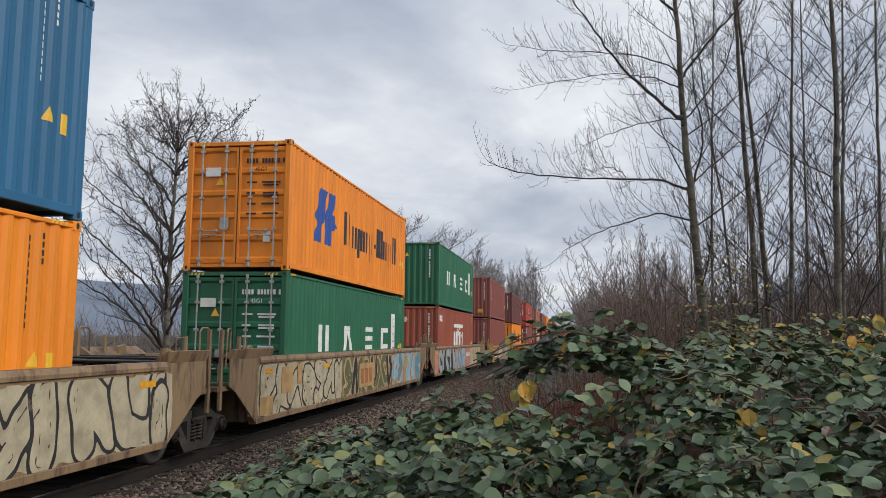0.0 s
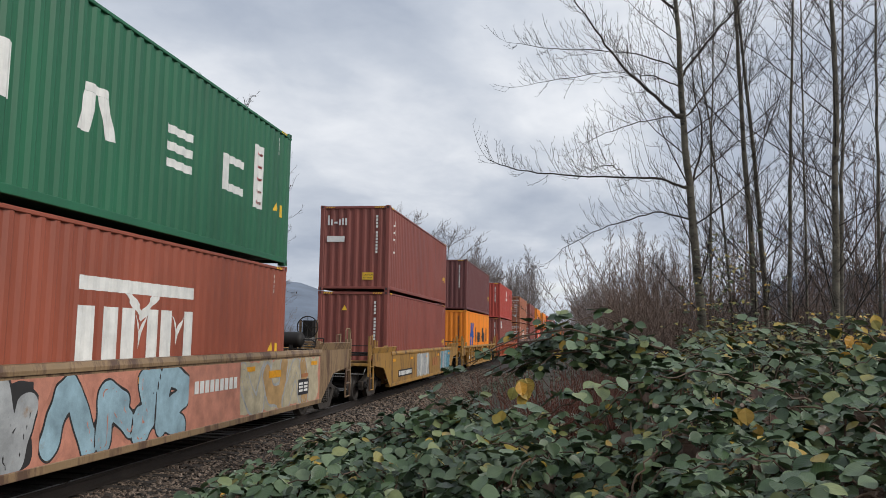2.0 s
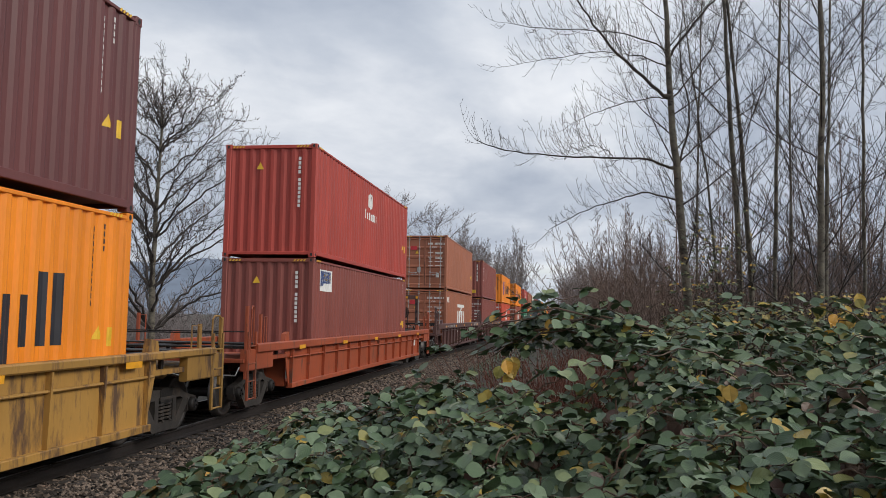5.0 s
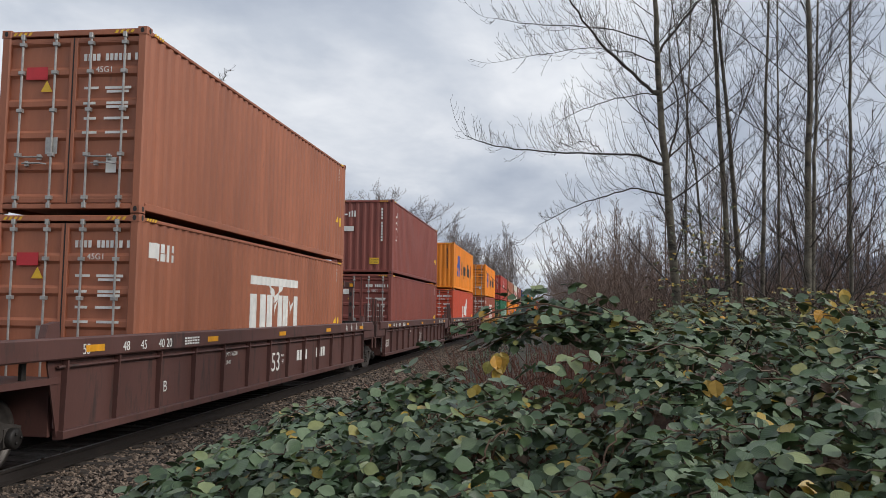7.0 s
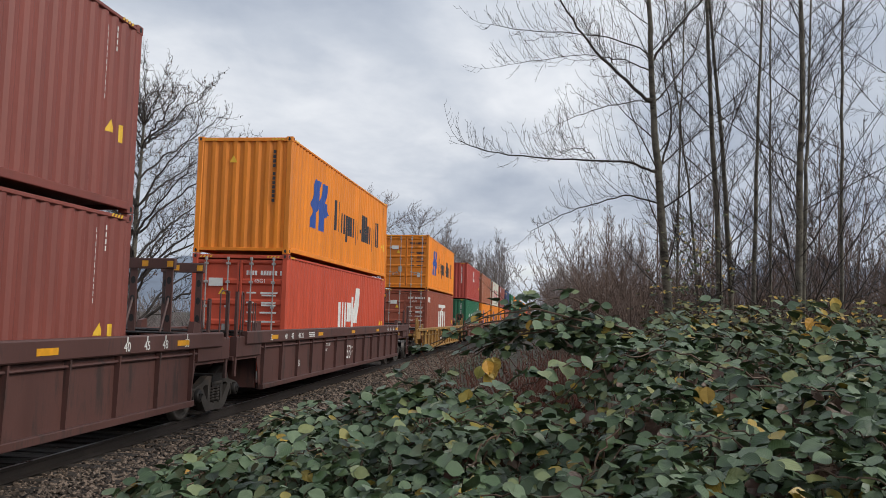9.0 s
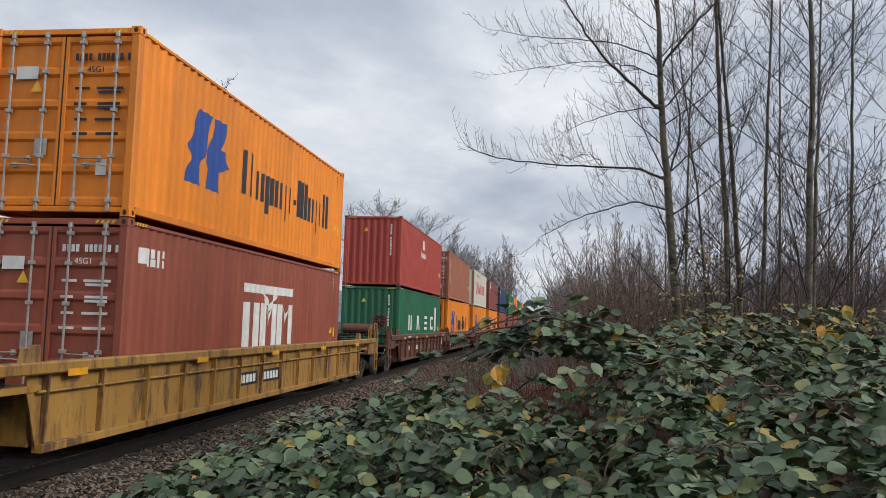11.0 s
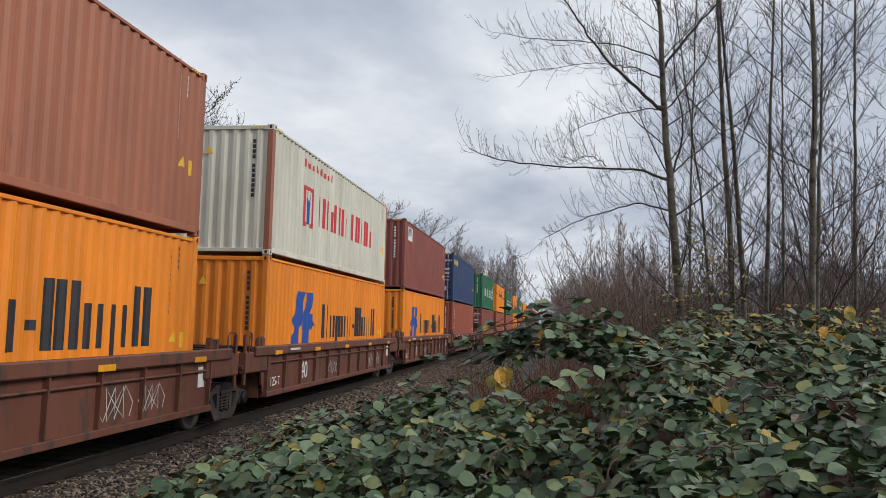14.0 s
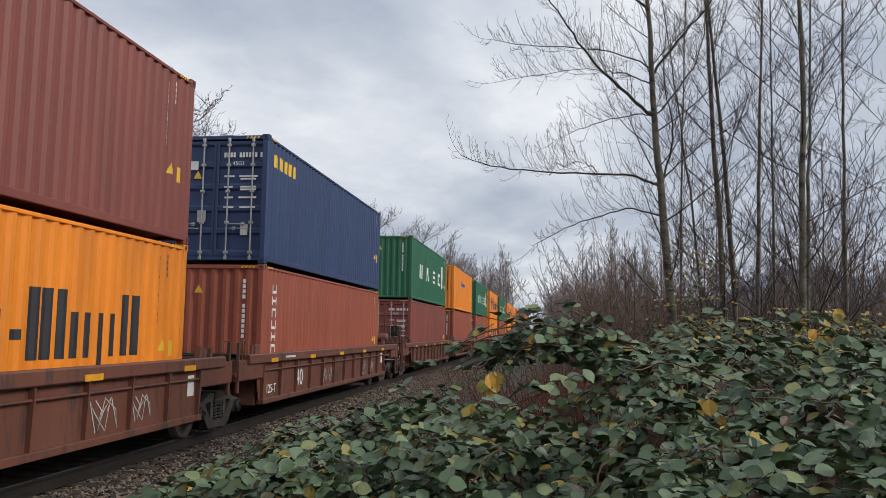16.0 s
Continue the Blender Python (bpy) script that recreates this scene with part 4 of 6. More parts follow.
def wagon(spec):
    """One well unit; y = 0 is the near end of its load."""
    m = PAINT[spec["paint"]]
    over = 2.05 if spec["well"] == 53 else 0.38
    top, low = spec["top"], spec["low"]
    car = thing("well_car", spec["label"], "well car", "well cars of the train")
    y0, y1 = -over, LONG + over
    near, far = spec["near"], spec["far"]            # the ends of the frame
    ribbed = spec["ribbed"]
    for s in (-1, 1):
        def flip(f):
            if s < 0:
                f.v = [(-x, y, z) for x, y, z in f.v]
            return f
        key = (spec["paint"], over, round(near, 2), round(far, 2), top, low, ribbed, s)
        skin = OUT - (0.085 if ribbed else 0.0)
        slope_n, slope_f = (0.9, 0.9) if not ribbed else (0.25, 0.25)
        if spec["well"] == 53 and not ribbed:
            slope_n = slope_f = 0.95
        # side plate: full depth along the well, sloping up over the trucks at both ends
        plate = [(y0, low), (y1, low), (y1 + slope_f, low + 0.62), (far - 0.35, low + 0.74), (far - 0.35, top), (near + 0.35, top), (near + 0.35, low + 0.74), (y0 - slope_n, low + 0.62)]
        if ribbed:
            plate = [(y0, low), (y1, low), (y1 + slope_f, top - 0.32), (y1 + slope_f, top - 0.06), (y0 - slope_n, top - 0.06), (y0 - slope_n, top - 0.32)]
        part("side_plate", shared(("side_plate",) + key, lambda: flip(Form().prism(plate, skin - 0.02, skin)), m), m, car)
        part("top_chord", shared(("top_chord",) + key, lambda: flip(chord(near, far, y0, y1, top, spec, skin)), m), m, car)
        part("bottom_sill", shared(("bottom_sill",) + key, lambda: flip(Form().bar(OUT - 0.14, OUT + 0.004 - (0.0 if ribbed else -0.008), y0 + 0.004, y1 - 0.004, low - 0.03, low + 0.075)), m), m, car)
        if ribbed:
            n = 13 if spec["well"] == 53 else 11
            for i in range(n + 1):
                y = y0 + 0.06 + (y1 - y0 - 0.14) * i / n
                rib = shared(("rib", s, top, low, spec["paint"]), lambda: flip(Form().prism([(OUT - 0.085, low + 0.07), (OUT - 0.02, low + 0.07), (OUT + 0.004, top - spec["chord"] - .01), (OUT - 0.085, top - spec["chord"] - .01)], -0.018, 0.018, 1)), m)
                part("rib", rib, m, car, m=pose(0, y, 0))
            pipe = shared(("pipe", s, near, far, top), lambda: flip(Form().tube([(OUT - 0.04, y0 - .1, top - .36), (OUT - 0.04, y1 + .1, top - .36)], 0.022, 6)), m)
            part("brake_pipe", pipe, m, car)
        # amber reflector patches along the chord
        for k in range(5):
            y = y0 + 0.6 + k * (y1 - y0 - 1.2) / 4
            if s > 0:
                zc = top - 0.15 if ribbed else top - 0.30
                xc = OUT + 0.03 if ribbed else OUT
                part("reflector", shared(("reflector", ribbed), lambda: Form().box(0, .005, -.22, .22, -.045, .045), AMBER), AMBER, car, "amber reflector strip", m=pose(xc, y, zc))
    # floor, cross members and end bulkheads
    for y in (y0 + .6, LONG / 2, y1 - .6):
        part("floor_beam", shared(("floor_beam", spec["paint"]), lambda: Form().bar(-1.2, 1.2, -.6, .6, .40, .48), m), m, car, m=pose(0, y, 0))
    for y, end, sgn in ((y0, near, -1), (y1, far, 1)):
        lo, hi = min(y, end), max(y, end)
        key = (spec["paint"], round(lo, 2), round(hi, 2), top)
        deck = Form()
        deck.bar(-1.36, 1.36, lo + .004, hi - .004, 1.06, 1.14)
        deck.bar(-.3, .3, lo, hi, .82, 1.06, .03)
        deck.bar(-1.25, 1.25, y - .05, y + .05, .40, 1.10)
        part("end_deck", shared(("end_deck",) + key, lambda: deck, m), m, car, "end platform with walkway")
        w0, w1 = lo + .08, hi - .08
        up = top - 1.26
        # walkway planks along both sides, two across, and the posts that carry them
        for k in range(3):
            for x in (-1.30 + k * .24, .62 + k * .24):
                part("walkway_plank", shared(("walkway_plank", round(w1 - w0, 2)), lambda: Form().bar(0, .21, 0, w1 - w0, 0, .04), GREASE), GREASE, car, "dark worn plank", m=pose(x, w0, up + 1.17))
        for y_, half in (((lo + hi) / 2, .3), (end - sgn * .30, .16)):
            part("cross_plank", shared(("cross_plank", half), lambda: Form().bar(-1.37, 1.37, -half, half, 0, .03), GREASE), GREASE, car, "dark grating across the platform", m=pose(0, y_, up + 1.215 + .034 * (half < .2)))
        for x in (-1.25, 1.25):
            for q in (.2, .8):
                part("walkway_post", shared(("walkway_post", top), lambda: Form().bar(-.03, .03, -.04, .04, 1.13, up + 1.18), GREASE), GREASE, car, m=pose(x, w0 + (w1 - w0) * q, 0))
        outer = end - sgn * 0.12
        # grab irons and posts at the corners
        for s in (-1, 1):
            post = Form().bar(s * 1.36 - .03, s * 1.36 + .03, outer - .04, outer + .04, .75, up + 1.20 + spec["post"], .008)
            high = up + 1.22 + spec["post"] * .9
            post.tube([(s * 1.40, outer - .10 * sgn, up + 1.1), (s * 1.42, outer - .10 * sgn, high), (s * 1.40, outer - .16 * sgn, high + .06), (s * 1.37, outer - .30 * sgn, high + .06), (s * 1.36, outer - .36 * sgn, high), (s * 1.36, outer - .36 * sgn, up + 1.2)], .016, 6)
            post.bar(s * 1.33 - .03, s * 1.33 + .03, outer - sgn * .80 - .035, outer - sgn * .80 + .035, 1.1, up + 1.2 + spec["post"] * .8, .008)
            post.tube([(s * 1.37, outer - sgn * .9, up + 1.2), (s * 1.37, outer - sgn * .9, up + 1.2 + spec["post"] * .75), (s * 1.34, outer - sgn * 1.12, up + 1.2 + spec["post"] * .75), (s * 1.34, outer - sgn * 1.12, up + 1.2)], .014, 6)
            part("grab_iron", shared(("grab_iron", s, spec["post"], sgn, round(outer, 2), spec["paint"]), lambda: post, m), m, car, "upright post with a grab iron")
            part("corner_guide", shared(("corner_guide", s, top, sgn, over, spec["paint"]), lambda: Form().prism([(y - .02, top - .04), (y + sgn * .34, top - .04), (y + sgn * .28, top + .16), (y + sgn * .05, top + .20)], s * 1.30 - .05, s * 1.30 + .05), m), m, car, "container guide")
        if spec["paint"] == "wagon_brown" and spec["well"] == 53:
            # a tall gantry of two drilled plates with a header in the middle of the platform
            gy = end - sgn * .55
            for x in (-.36, .36):
                plate = Form().bar(x - .07, x + .07, gy - .02, gy + .02, 1.14, 2.86)
                part("gantry_post", plate, m, car, "drilled upright plate")
                # the plate stays solid: dark discs paint its holes as shade
                for q in range(4):
                    disc = [(x + .045 * math.cos(a * math.pi / 6), 1.5 + q * .36 + .075 * math.sin(a * math.pi / 6)) for a in range(12)]
                    part("post_hole", Form().prism(disc, gy - .024, gy + .024, 1), DARK, car, "flat dark disc for the shade of a hole")
                part("gantry_strut", Form().tube([(x, gy + .02, 2.3), (x, gy - sgn * .5, 1.16)], .025, 6), m, car)
            part("gantry_header", Form().bar(-.46, .46, gy - .05, gy + .05, 2.80, 3.0, .01), m, car, "header plate")
            for x in (-.12, .38):
                part("reflector", Form().box(x - .06, x + .06, gy - .056, gy - .05, 2.84, 2.95), AMBER, car, "amber reflector")
        if spec["own_" + ("near" if sgn < 0 else "far")]:
            coupler = Form().bar(-.1, .1, min(end, end + sgn * .55), max(end, end + sgn * .55), .76, .92, .03).bar(-.16, .16, end + sgn * .55 - .1, end + sgn * .55 + .1, .70, .98, .04)
            part("coupler", coupler, GREASE, car, "knuckle coupler")
            part("uncoupling_lever", Form().tube([(1.30, end + sgn * .05, .98), (1.30, end + sgn * .22, .84), (.5, end + sgn * .24, .84), (.15, end + sgn * .34, .9)], .014, 6), ROD, car, "bent uncoupling lever")
            hose = [(.32, end, .80), (.34, end + sgn * .18, .70), (.34, end + sgn * .36, .48), (.30, end + sgn * .52, .44), (.26, end + sgn * .66, .5)]
            part("air_hose", Form().tube(hose, .028, 7), DARK, car, "black brake hose", smooth=True)
            part("cross_rail", Form().tube([(-1.36, end - sgn * .12, 1.62), (-1.36, end - sgn * .12, 1.66), (1.36, end - sgn * .12, 1.66), (1.36, end - sgn * .12, 1.62)], .014, 6) if spec["post"] > .5 else Form().tube([(-.9, end, 1.2), (.9, end, 1.2)], .014, 6), GREASE, car, "grab rail across the end")
            for s in (-1, 1):
                ladder = Form()
                for q in (0, .4):
                    ladder.bar(s * 1.40 - .022, s * 1.40 + .022, outer - sgn * q - .028, outer - sgn * q + .028, .34, up + 1.5, .006)
                for z in (.36, .70, 1.04, up + 1.22):
                    ladder.bar(s * 1.40 - .02, s * 1.40 + .02, min(outer, outer - sgn * .4), max(outer, outer - sgn * .4), z - .014, z + .014)
                part("step", ladder, m, car, "step stirrup and ladder")
    if spec.get("brake"):
        side, bx, tank = spec["brake"]
        e, sgn = (near, 1) if side == "near" else (far, -1)
        y = e + sgn * .5
        up = top - 1.26
        ring = [(.29 * math.cos(a * math.pi / 9), 0, .29 * math.sin(a * math.pi / 9)) for a in range(19)]
        w = Form().tube(ring, .016, 6)
        for k in range(4):
            a = k * math.pi / 4
            w.tube([(.29 * math.cos(a), 0, .29 * math.sin(a)), (-.29 * math.cos(a), 0, -.29 * math.sin(a))], .010, 5)
        part("brake_wheel", w, m if tank == "red" else GREASE, car, "hand brake wheel", m=pose(bx, y, up + 1.80))
        part("brake_housing", Form().bar(bx - .17, bx + .17, y + .03, y + .21, up + 1.54, up + 1.98, .06), GREASE, car, "dark gear housing")
        part("brake_stand", Form().bar(bx - .26, bx - .20, y + .06, y + .12, 1.14, up + 2.0).bar(bx + .20, bx + .26, y + .06, y + .12, 1.14, up + 2.0).bar(bx - .26, bx + .26, y + .06, y + .12, up + 1.36, up + 1.42), m, car, "brake stand posts")
        if tank:
            cyl = Form().lathe([(-.62, 0), (-.62, .12), (-.56, .19), (-.5, .2), (.5, .2), (.56, .19), (.62, .12), (.62, 0)], 18, 0)
            part("air_reservoir", cyl, PAINT["wagon_oxide"] if tank == "red" else GREASE, car, "air reservoir lying across", m=pose(-.1, e + sgn * 1.45, up + 1.47), smooth=True)
            pipe = [(.52, e + sgn * 1.45, up + 1.47), (.75, e + sgn * 1.45, up + 1.47), (.8, e + sgn * 1.3, up + 1.40), (.8, e + sgn * .7, up + 1.40), (.8, e + sgn * .6, up + 1.22)]
            part("air_pipe", Form().tube(pipe, .018, 6), GREASE, car, "bent air pipe")
            part("hand_rail", Form().tube([(1.2, e + sgn * 1.9, up + 1.22), (1.2, e + sgn * 1.9, up + 1.52), (1.2, e + sgn * 2.5, up + 1.52), (1.2, e + sgn * 2.6, up + 1.22)], .016, 6), GREASE, car, "bent hand rail")
            for x in (-.45, .25):
                part("reservoir_bracket", Form().bar(x - .04, x + .04, e + sgn * 1.45 - .2, e + sgn * 1.45 + .2, up + 1.2, up + 1.34), GREASE, car)
    for y in spec["trucks"]:
        truck(car, y)
    return car


def chord(near, far, y0, y1, top, spec, skin):
    f = Form()
    if spec["ribbed"]:
        f.bar(OUT - .14, OUT + .03, near + .5, far - .5, top - spec["chord"], top, .02)
        for e, sgn in ((near, 1), (far, -1)):
            a, b = sorted((e + sgn * .06, e + sgn * 1.5))
            f.bar(OUT - .16, OUT - .02, a, b, top - .52, top - .10, .02)
    else:
        # a folded flange along the top and a raised lip over each end
        f.prism([(OUT - .16, top - .05), (OUT + .03, top - .12), (OUT + .035, top - .07), (OUT + .01, top), (OUT - .16, top)], y0 + .1, y1 - .1, 1)
        for a, b in ((near + .36, y0 + .1), (y1 - .1, far - .36)):
            f.prism([(OUT - .22, top), (OUT + .004, top - .02), (OUT + .06, top + .15), (OUT + .03, top + .16)], a, b + .6 if a < 0 else b, 1)
    return f


# ---------------------------------------------------------------- the train
# near end of the load along the track at the start, upper and lower box: paint, doors towards the camera, mark
LOADS = [
    (-2.75, ("blue", False, ""), ("orange", False, "")),
    (16.95, ("orange", True, "blue_bird"), ("green", True, "four_letters")),
    (36.52, ("green", False, "four_letters"), ("brown", False, "white_gate")),
    (58.45, ("maroon", False, "short_upright_marks"), ("maroon", False, "")),
    (78.20, ("plum", False, ""), ("orange", False, "blue_bird")),
    (99.16, ("red", False, "round_mark"), ("maroon", False, "corner_badge")),
    (122.69, ("tan", True, ""), ("tan", True, "white_gate")),
    (142.29, ("maroon", False, "short_upright_marks"), ("maroon", True, "")),
    (162.06, ("orange", False, "blue_bird"), ("scarlet", True, "low_white")),
    (185.91, ("orange", True, "blue_bird"), ("brown", True, "white_gate")),
    (207.63, ("red", False, "round_mark"), ("green", False, "four_letters")),
    (223.34, ("tan", True, "upright_marks"), ("orange", False, "blue_bird")),
    (239.06, ("white", False, "red_words"), ("orange", False, "blue_bird")),
    (255.01, ("maroon", False, "corner_badge"), ("orange", False, "blue_bird")),
    (271.05, ("navy", True, "yellow_word"), ("brown", False, "upright_marks")),
    (290.37, ("green", False, "four_letters"), ("maroon", True, "")),
    (306.90, ("orange", False, "small_mark"), ("brown", False, "")),
    (323.0, ("green", False, "four_letters"), ("brown", True, "")),
    (339.0, ("orange", False, "blue_bird"), ("orange", False, "blue_bird")),
    (355.0, ("green", False, "four_letters"), ("brown", False, "")),
    (374.5, ("orange", True, "blue_bird"), ("orange", False, "blue_bird")),
    (390.5, ("orange", False, "blue_bird"), ("red", False, "")),
    (406.5, ("scarlet", False, ""), ("orange", False, "blue_bird")),
    (422.5, ("brown", True, ""), ("maroon", False, "")),
    (438.5, ("maroon", False, ""), ("green", False, "four_letters")),
    (458.0, ("orange", False, "blue_bird"), ("brown", False, "")),
    (474.0, ("red", False, ""), ("orange", False, "blue_bird")),
    (490.0, ("green", False, "four_letters"), ("maroon", False, "")),
]
COLOUR_WORDS = {"orange": "orange", "green": "dark green", "brown": "red-brown", "tan": "faded red-brown", "maroon": "maroon", "plum": "dark maroon",
                "red": "faded red", "scarlet": "bright red", "blue": "teal blue", "navy": "navy blue", "white": "cream-white rust-streaked"}
MARK_WORDS = {"": "with plain sides", "blue_bird": "with a blue winged emblem", "four_letters": "with large white block marks", "white_gate": "with a white barred mark",
              "upright_marks": "with white marks down its corner", "short_upright_marks": "with white marks and stickers", "round_mark": "with a white round emblem", "red_words": "with red emblem and lettering blocks",
              "corner_badge": "with a navy and yellow badge", "yellow_word": "with a yellow mark", "low_white": "with a tilted white mark", "small_mark": "with a small white mark"}
# groups of units that share trucks: first, last, paint, ribbed sides, well length, top, bottom, chord
UNITS = [
    (0, 2, "wagon_cream", False, 53, 1.63, 0.40, 0.2, "smooth-sided cream well car covered in graffiti"),
    (3, 3, "wagon_yellow", False, 40, 1.45, 0.33, 0.2, "smooth-sided yellow well car with graffiti"),
    (4, 4, "wagon_yellow", True, 40, 1.42, 0.30, 0.12, "yellow well car with ribbed sides"),
    (5, 5, "wagon_orange", True, 53, 1.42, 0.40, 0.18, "orange-red well car with ribbed sides"),
    (6, 8, "wagon_brown", True, 53, 1.63, 0.40, 0.27, "dark brown well car with ribbed sides"),
    (9, 9, "wagon_yellow", True, 53, 1.42, 0.36, 0.15, "weathered yellow well car with ribbed sides"),
    (10, 14, "wagon_oxide", True, 40, 1.49, 0.45, 0.20, "oxide-red well car with ribbed sides"),
    (15, 19, "wagon_oxide", True, 40, 1.49, 0.45, 0.20, "oxide-red well car with ribbed sides"),
    (20, 24, "wagon_brown", True, 40, 1.49, 0.45, 0.20, "dark brown well car with ribbed sides"),
    (25, 27, "wagon_oxide", True, 40, 1.49, 0.45, 0.20, "oxide-red well car with ribbed sides"),
]
MOVERS = []          # thing, place along the track at the start, height
LOAD_LOW, LOAD_HIGH = 0.54, 3.455


def build_train():
    for first, last, colour, ribbed, well, top, low, chord_deep, label in UNITS:
        own_gap, own_truck = (4.75, 3.45) if well == 53 else (3.05, 1.5)
        for k in range(first, last + 1):
            y, upper, lower = LOADS[k]
            spec = dict(paint=colour, ribbed=ribbed, well=well, top=top, low=low, chord=chord_deep, label=label,
                        own_near=k == first, own_far=k == last, post={"wagon_oxide": .3, "wagon_brown": .85, "wagon_orange": .8}.get(colour, .55))
            spec["near"] = -own_gap if k == first else (LOADS[k - 1][0] + LONG - y) / 2 + 0.12
            spec["far"] = LONG + own_gap if k == last else LONG + (LOADS[k + 1][0] - y - LONG) / 2 - 0.12
            spec["trucks"] = [-own_truck if k == first else (LOADS[k - 1][0] + LONG - y) / 2]
            if k == last:
                spec["trucks"].append(LONG + own_truck)
            spec["brake"] = {2: ("far", .3, "dark"), 3: ("far", .45, ""), 6: ("near", -.3, ""), 9: ("far", -.95, ""),
                             10: ("near", .95, "red"), 15: ("near", .95, "red"), 5: ("far", -.8, "dark")}.get(k)
            car = wagon(spec)
            MOVERS.append((car, y, 0.0))
            if k <= 14:
                dress(car, k, spec)
            for (colour_key, doors, style), z in ((lower, LOAD_LOW), (upper, LOAD_HIGH)):
                words = "%s corrugated container %s, %s" % (COLOUR_WORDS[colour_key], MARK_WORDS[style], "door end" if doors else "blank end")
                c = container(colour_key, doors, style, words)
                MOVERS.append((c, y, z))


def side_text(car, text, size, y, z, material, x=OUT - 0.081):
    lettering(text, size, material, car, pose(x, y, z, 90, 0, 90), "stencil")


def bars(car, y, z, n, w, h, material, x=OUT - 0.081, lines=1):
    f = Form()
    for j in range(lines):
        for i in range(n):
            f.box(x, x + .004, y + i * w * 1.35, y + i * w * 1.35 + w, z - j * h * 1.5, z - j * h * 1.5 + h)
    part("stencil_block", f, material, car, "stencilled writing as plain bars", kind="stuff")


def dress(car, k, spec):
    """Graffiti and stencils of each unit."""
    lo, hi = spec["low"] + 0.08, spec["top"] - 0.16
    if k == 0:
        graffiti(car, 3, 2.6, LONG + 2.2, lo, hi, OUT, [SPRAY["cream"]], SPRAY["ink"], SPRAY["cream"], 1.15, None, .20, .055)
        part("panel_patch", Form().box(OUT + .011, OUT + .014, 9.2, 9.75, .95, 1.12), SPRAY["ochre"], car, "tan repaint patch")
    elif k == 1:
        graffiti(car, 5, -2.0, 3.6, lo, hi, OUT, [SPRAY["cream"]], SPRAY["ink"], SPRAY["cream"], .95, None, .17, .05)
        graffiti(car, 6, 3.7, 9.3, lo, hi, OUT, [SPRAY["olive"], SPRAY["ink"], SPRAY["olive"]], SPRAY["cream"], SPRAY["olive"], .8, SPRAY["ochre"], .12, .02)
        graffiti(car, 16, 9.4, LONG + 2.0, lo, hi, OUT, [SPRAY["sky"], SPRAY["teal"], SPRAY["ochre"]], SPRAY["rust"], SPRAY["sky"], 1.2, SPRAY["ochre"], .17)
        for a, b, c, d in ((5.3, 7.0, .62, 1.28), (-.75, -.1, .85, 1.4), (-1.9, -1.2, .5, .85), (.2, .5, 1.0, 1.42)):
            part("panel_patch", Form().box(OUT + .013, OUT + .016, a, b, c, d), SPRAY["ochre"], car, "tan repaint patch")
        bars(car, 5.5, .72, 3, .32, .42, SPRAY["rust"], OUT + .0165)
    elif k == 2:
        part("panel_patch", Form().box(OUT, OUT + .001, -2.0, LONG + 1.9, lo - .02, hi), SPRAY["pink"], car, "salmon-coloured field")
        graffiti(car, 8, -1.1, 3.7, lo, hi, OUT + .002, [SPRAY["silver"]], SPRAY["ink"], SPRAY["ink"], 1.2, None, .19)
        graffiti(car, 9, 3.8, 7.4, lo, hi, OUT + .002, [SPRAY["sky"]], SPRAY["ink"], None, 1.05, SPRAY["pink"], .17)
        graffiti(car, 19, 9.4, LONG + 1.8, lo, hi, OUT + .002, [SPRAY["cream"], SPRAY["ochre"]], SPRAY["silver"], SPRAY["cream"], 1.3, None, .19, .05)
        bars(car, 7.6, 1.02, 9, .14, .2, WHITE, OUT + .006)
        # the tables of dimensions near the far end
        part("number_board", Form().box(OUT + .013, OUT + .015, LONG + .35, LONG + 1.05, .66, 1.0), BLACK, car, "black table of dimensions")
        bars(car, LONG + .40, .88, 2, .24, .05, WHITE, OUT + .0155, 3)
        part("panel_patch", Form().box(OUT + .013, OUT + .015, LONG - 1.4, LONG - .75, 1.12, 1.26), AMBER, car, "amber reflector patch")
        part("panel_patch", Form().box(OUT + .013, OUT + .015, LONG + .55, LONG + 1.0, 1.04, 1.12), SPRAY["rust"], car, "rust-coloured patch")
    elif k == 3:
        graffiti(car, 21, 4.2, 6.8, lo, hi, OUT, [SPRAY["silver"], SPRAY["chalk"]], SPRAY["chalk"], SPRAY["silver"], .8, None, .13)
        graffiti(car, 22, 9.6, 12.4, lo, hi, OUT, [SPRAY["teal"], SPRAY["sky"]], SPRAY["ink"], SPRAY["silver"], 1.0, None, .15)
        part("number_board", Form().box(OUT, OUT + .005, .9, 3.3, .56, .80), BLACK, car, "black number board")
        bars(car, 1.0, .61, 10, .16, .14, WHITE, OUT + .006)
        bars(car, 7.6, .72, 3, .34, .34, SPRAY["rust"], OUT + .005)
    elif k == 4:
        for a, b in ((.35, 1.45), (1.75, 2.6)):
            part("number_board", Form().box(OUT - .084, OUT - .080, a, b, .62, .88), BLACK, car, "black number board")
        bars(car, .42, .67, 5, .14, .16, WHITE, OUT - .078)
        bars(car, 1.8, .67, 4, .14, .16, WHITE, OUT - .078)
    elif k == 5:
        side_text(car, "40", .2, 11.7, 1.0, WHITE)
        bars(car, 12.9, .8, 3, .2, .25, WHITE)
    elif k in (6, 7, 8):
        side_text(car, "53", .58, 5.72, .66, WHITE)
        side_text(car, "PLATE", .075, 6.36, .95, WHITE)
        side_text(car, "H", .15, 6.42, .78, WHITE)
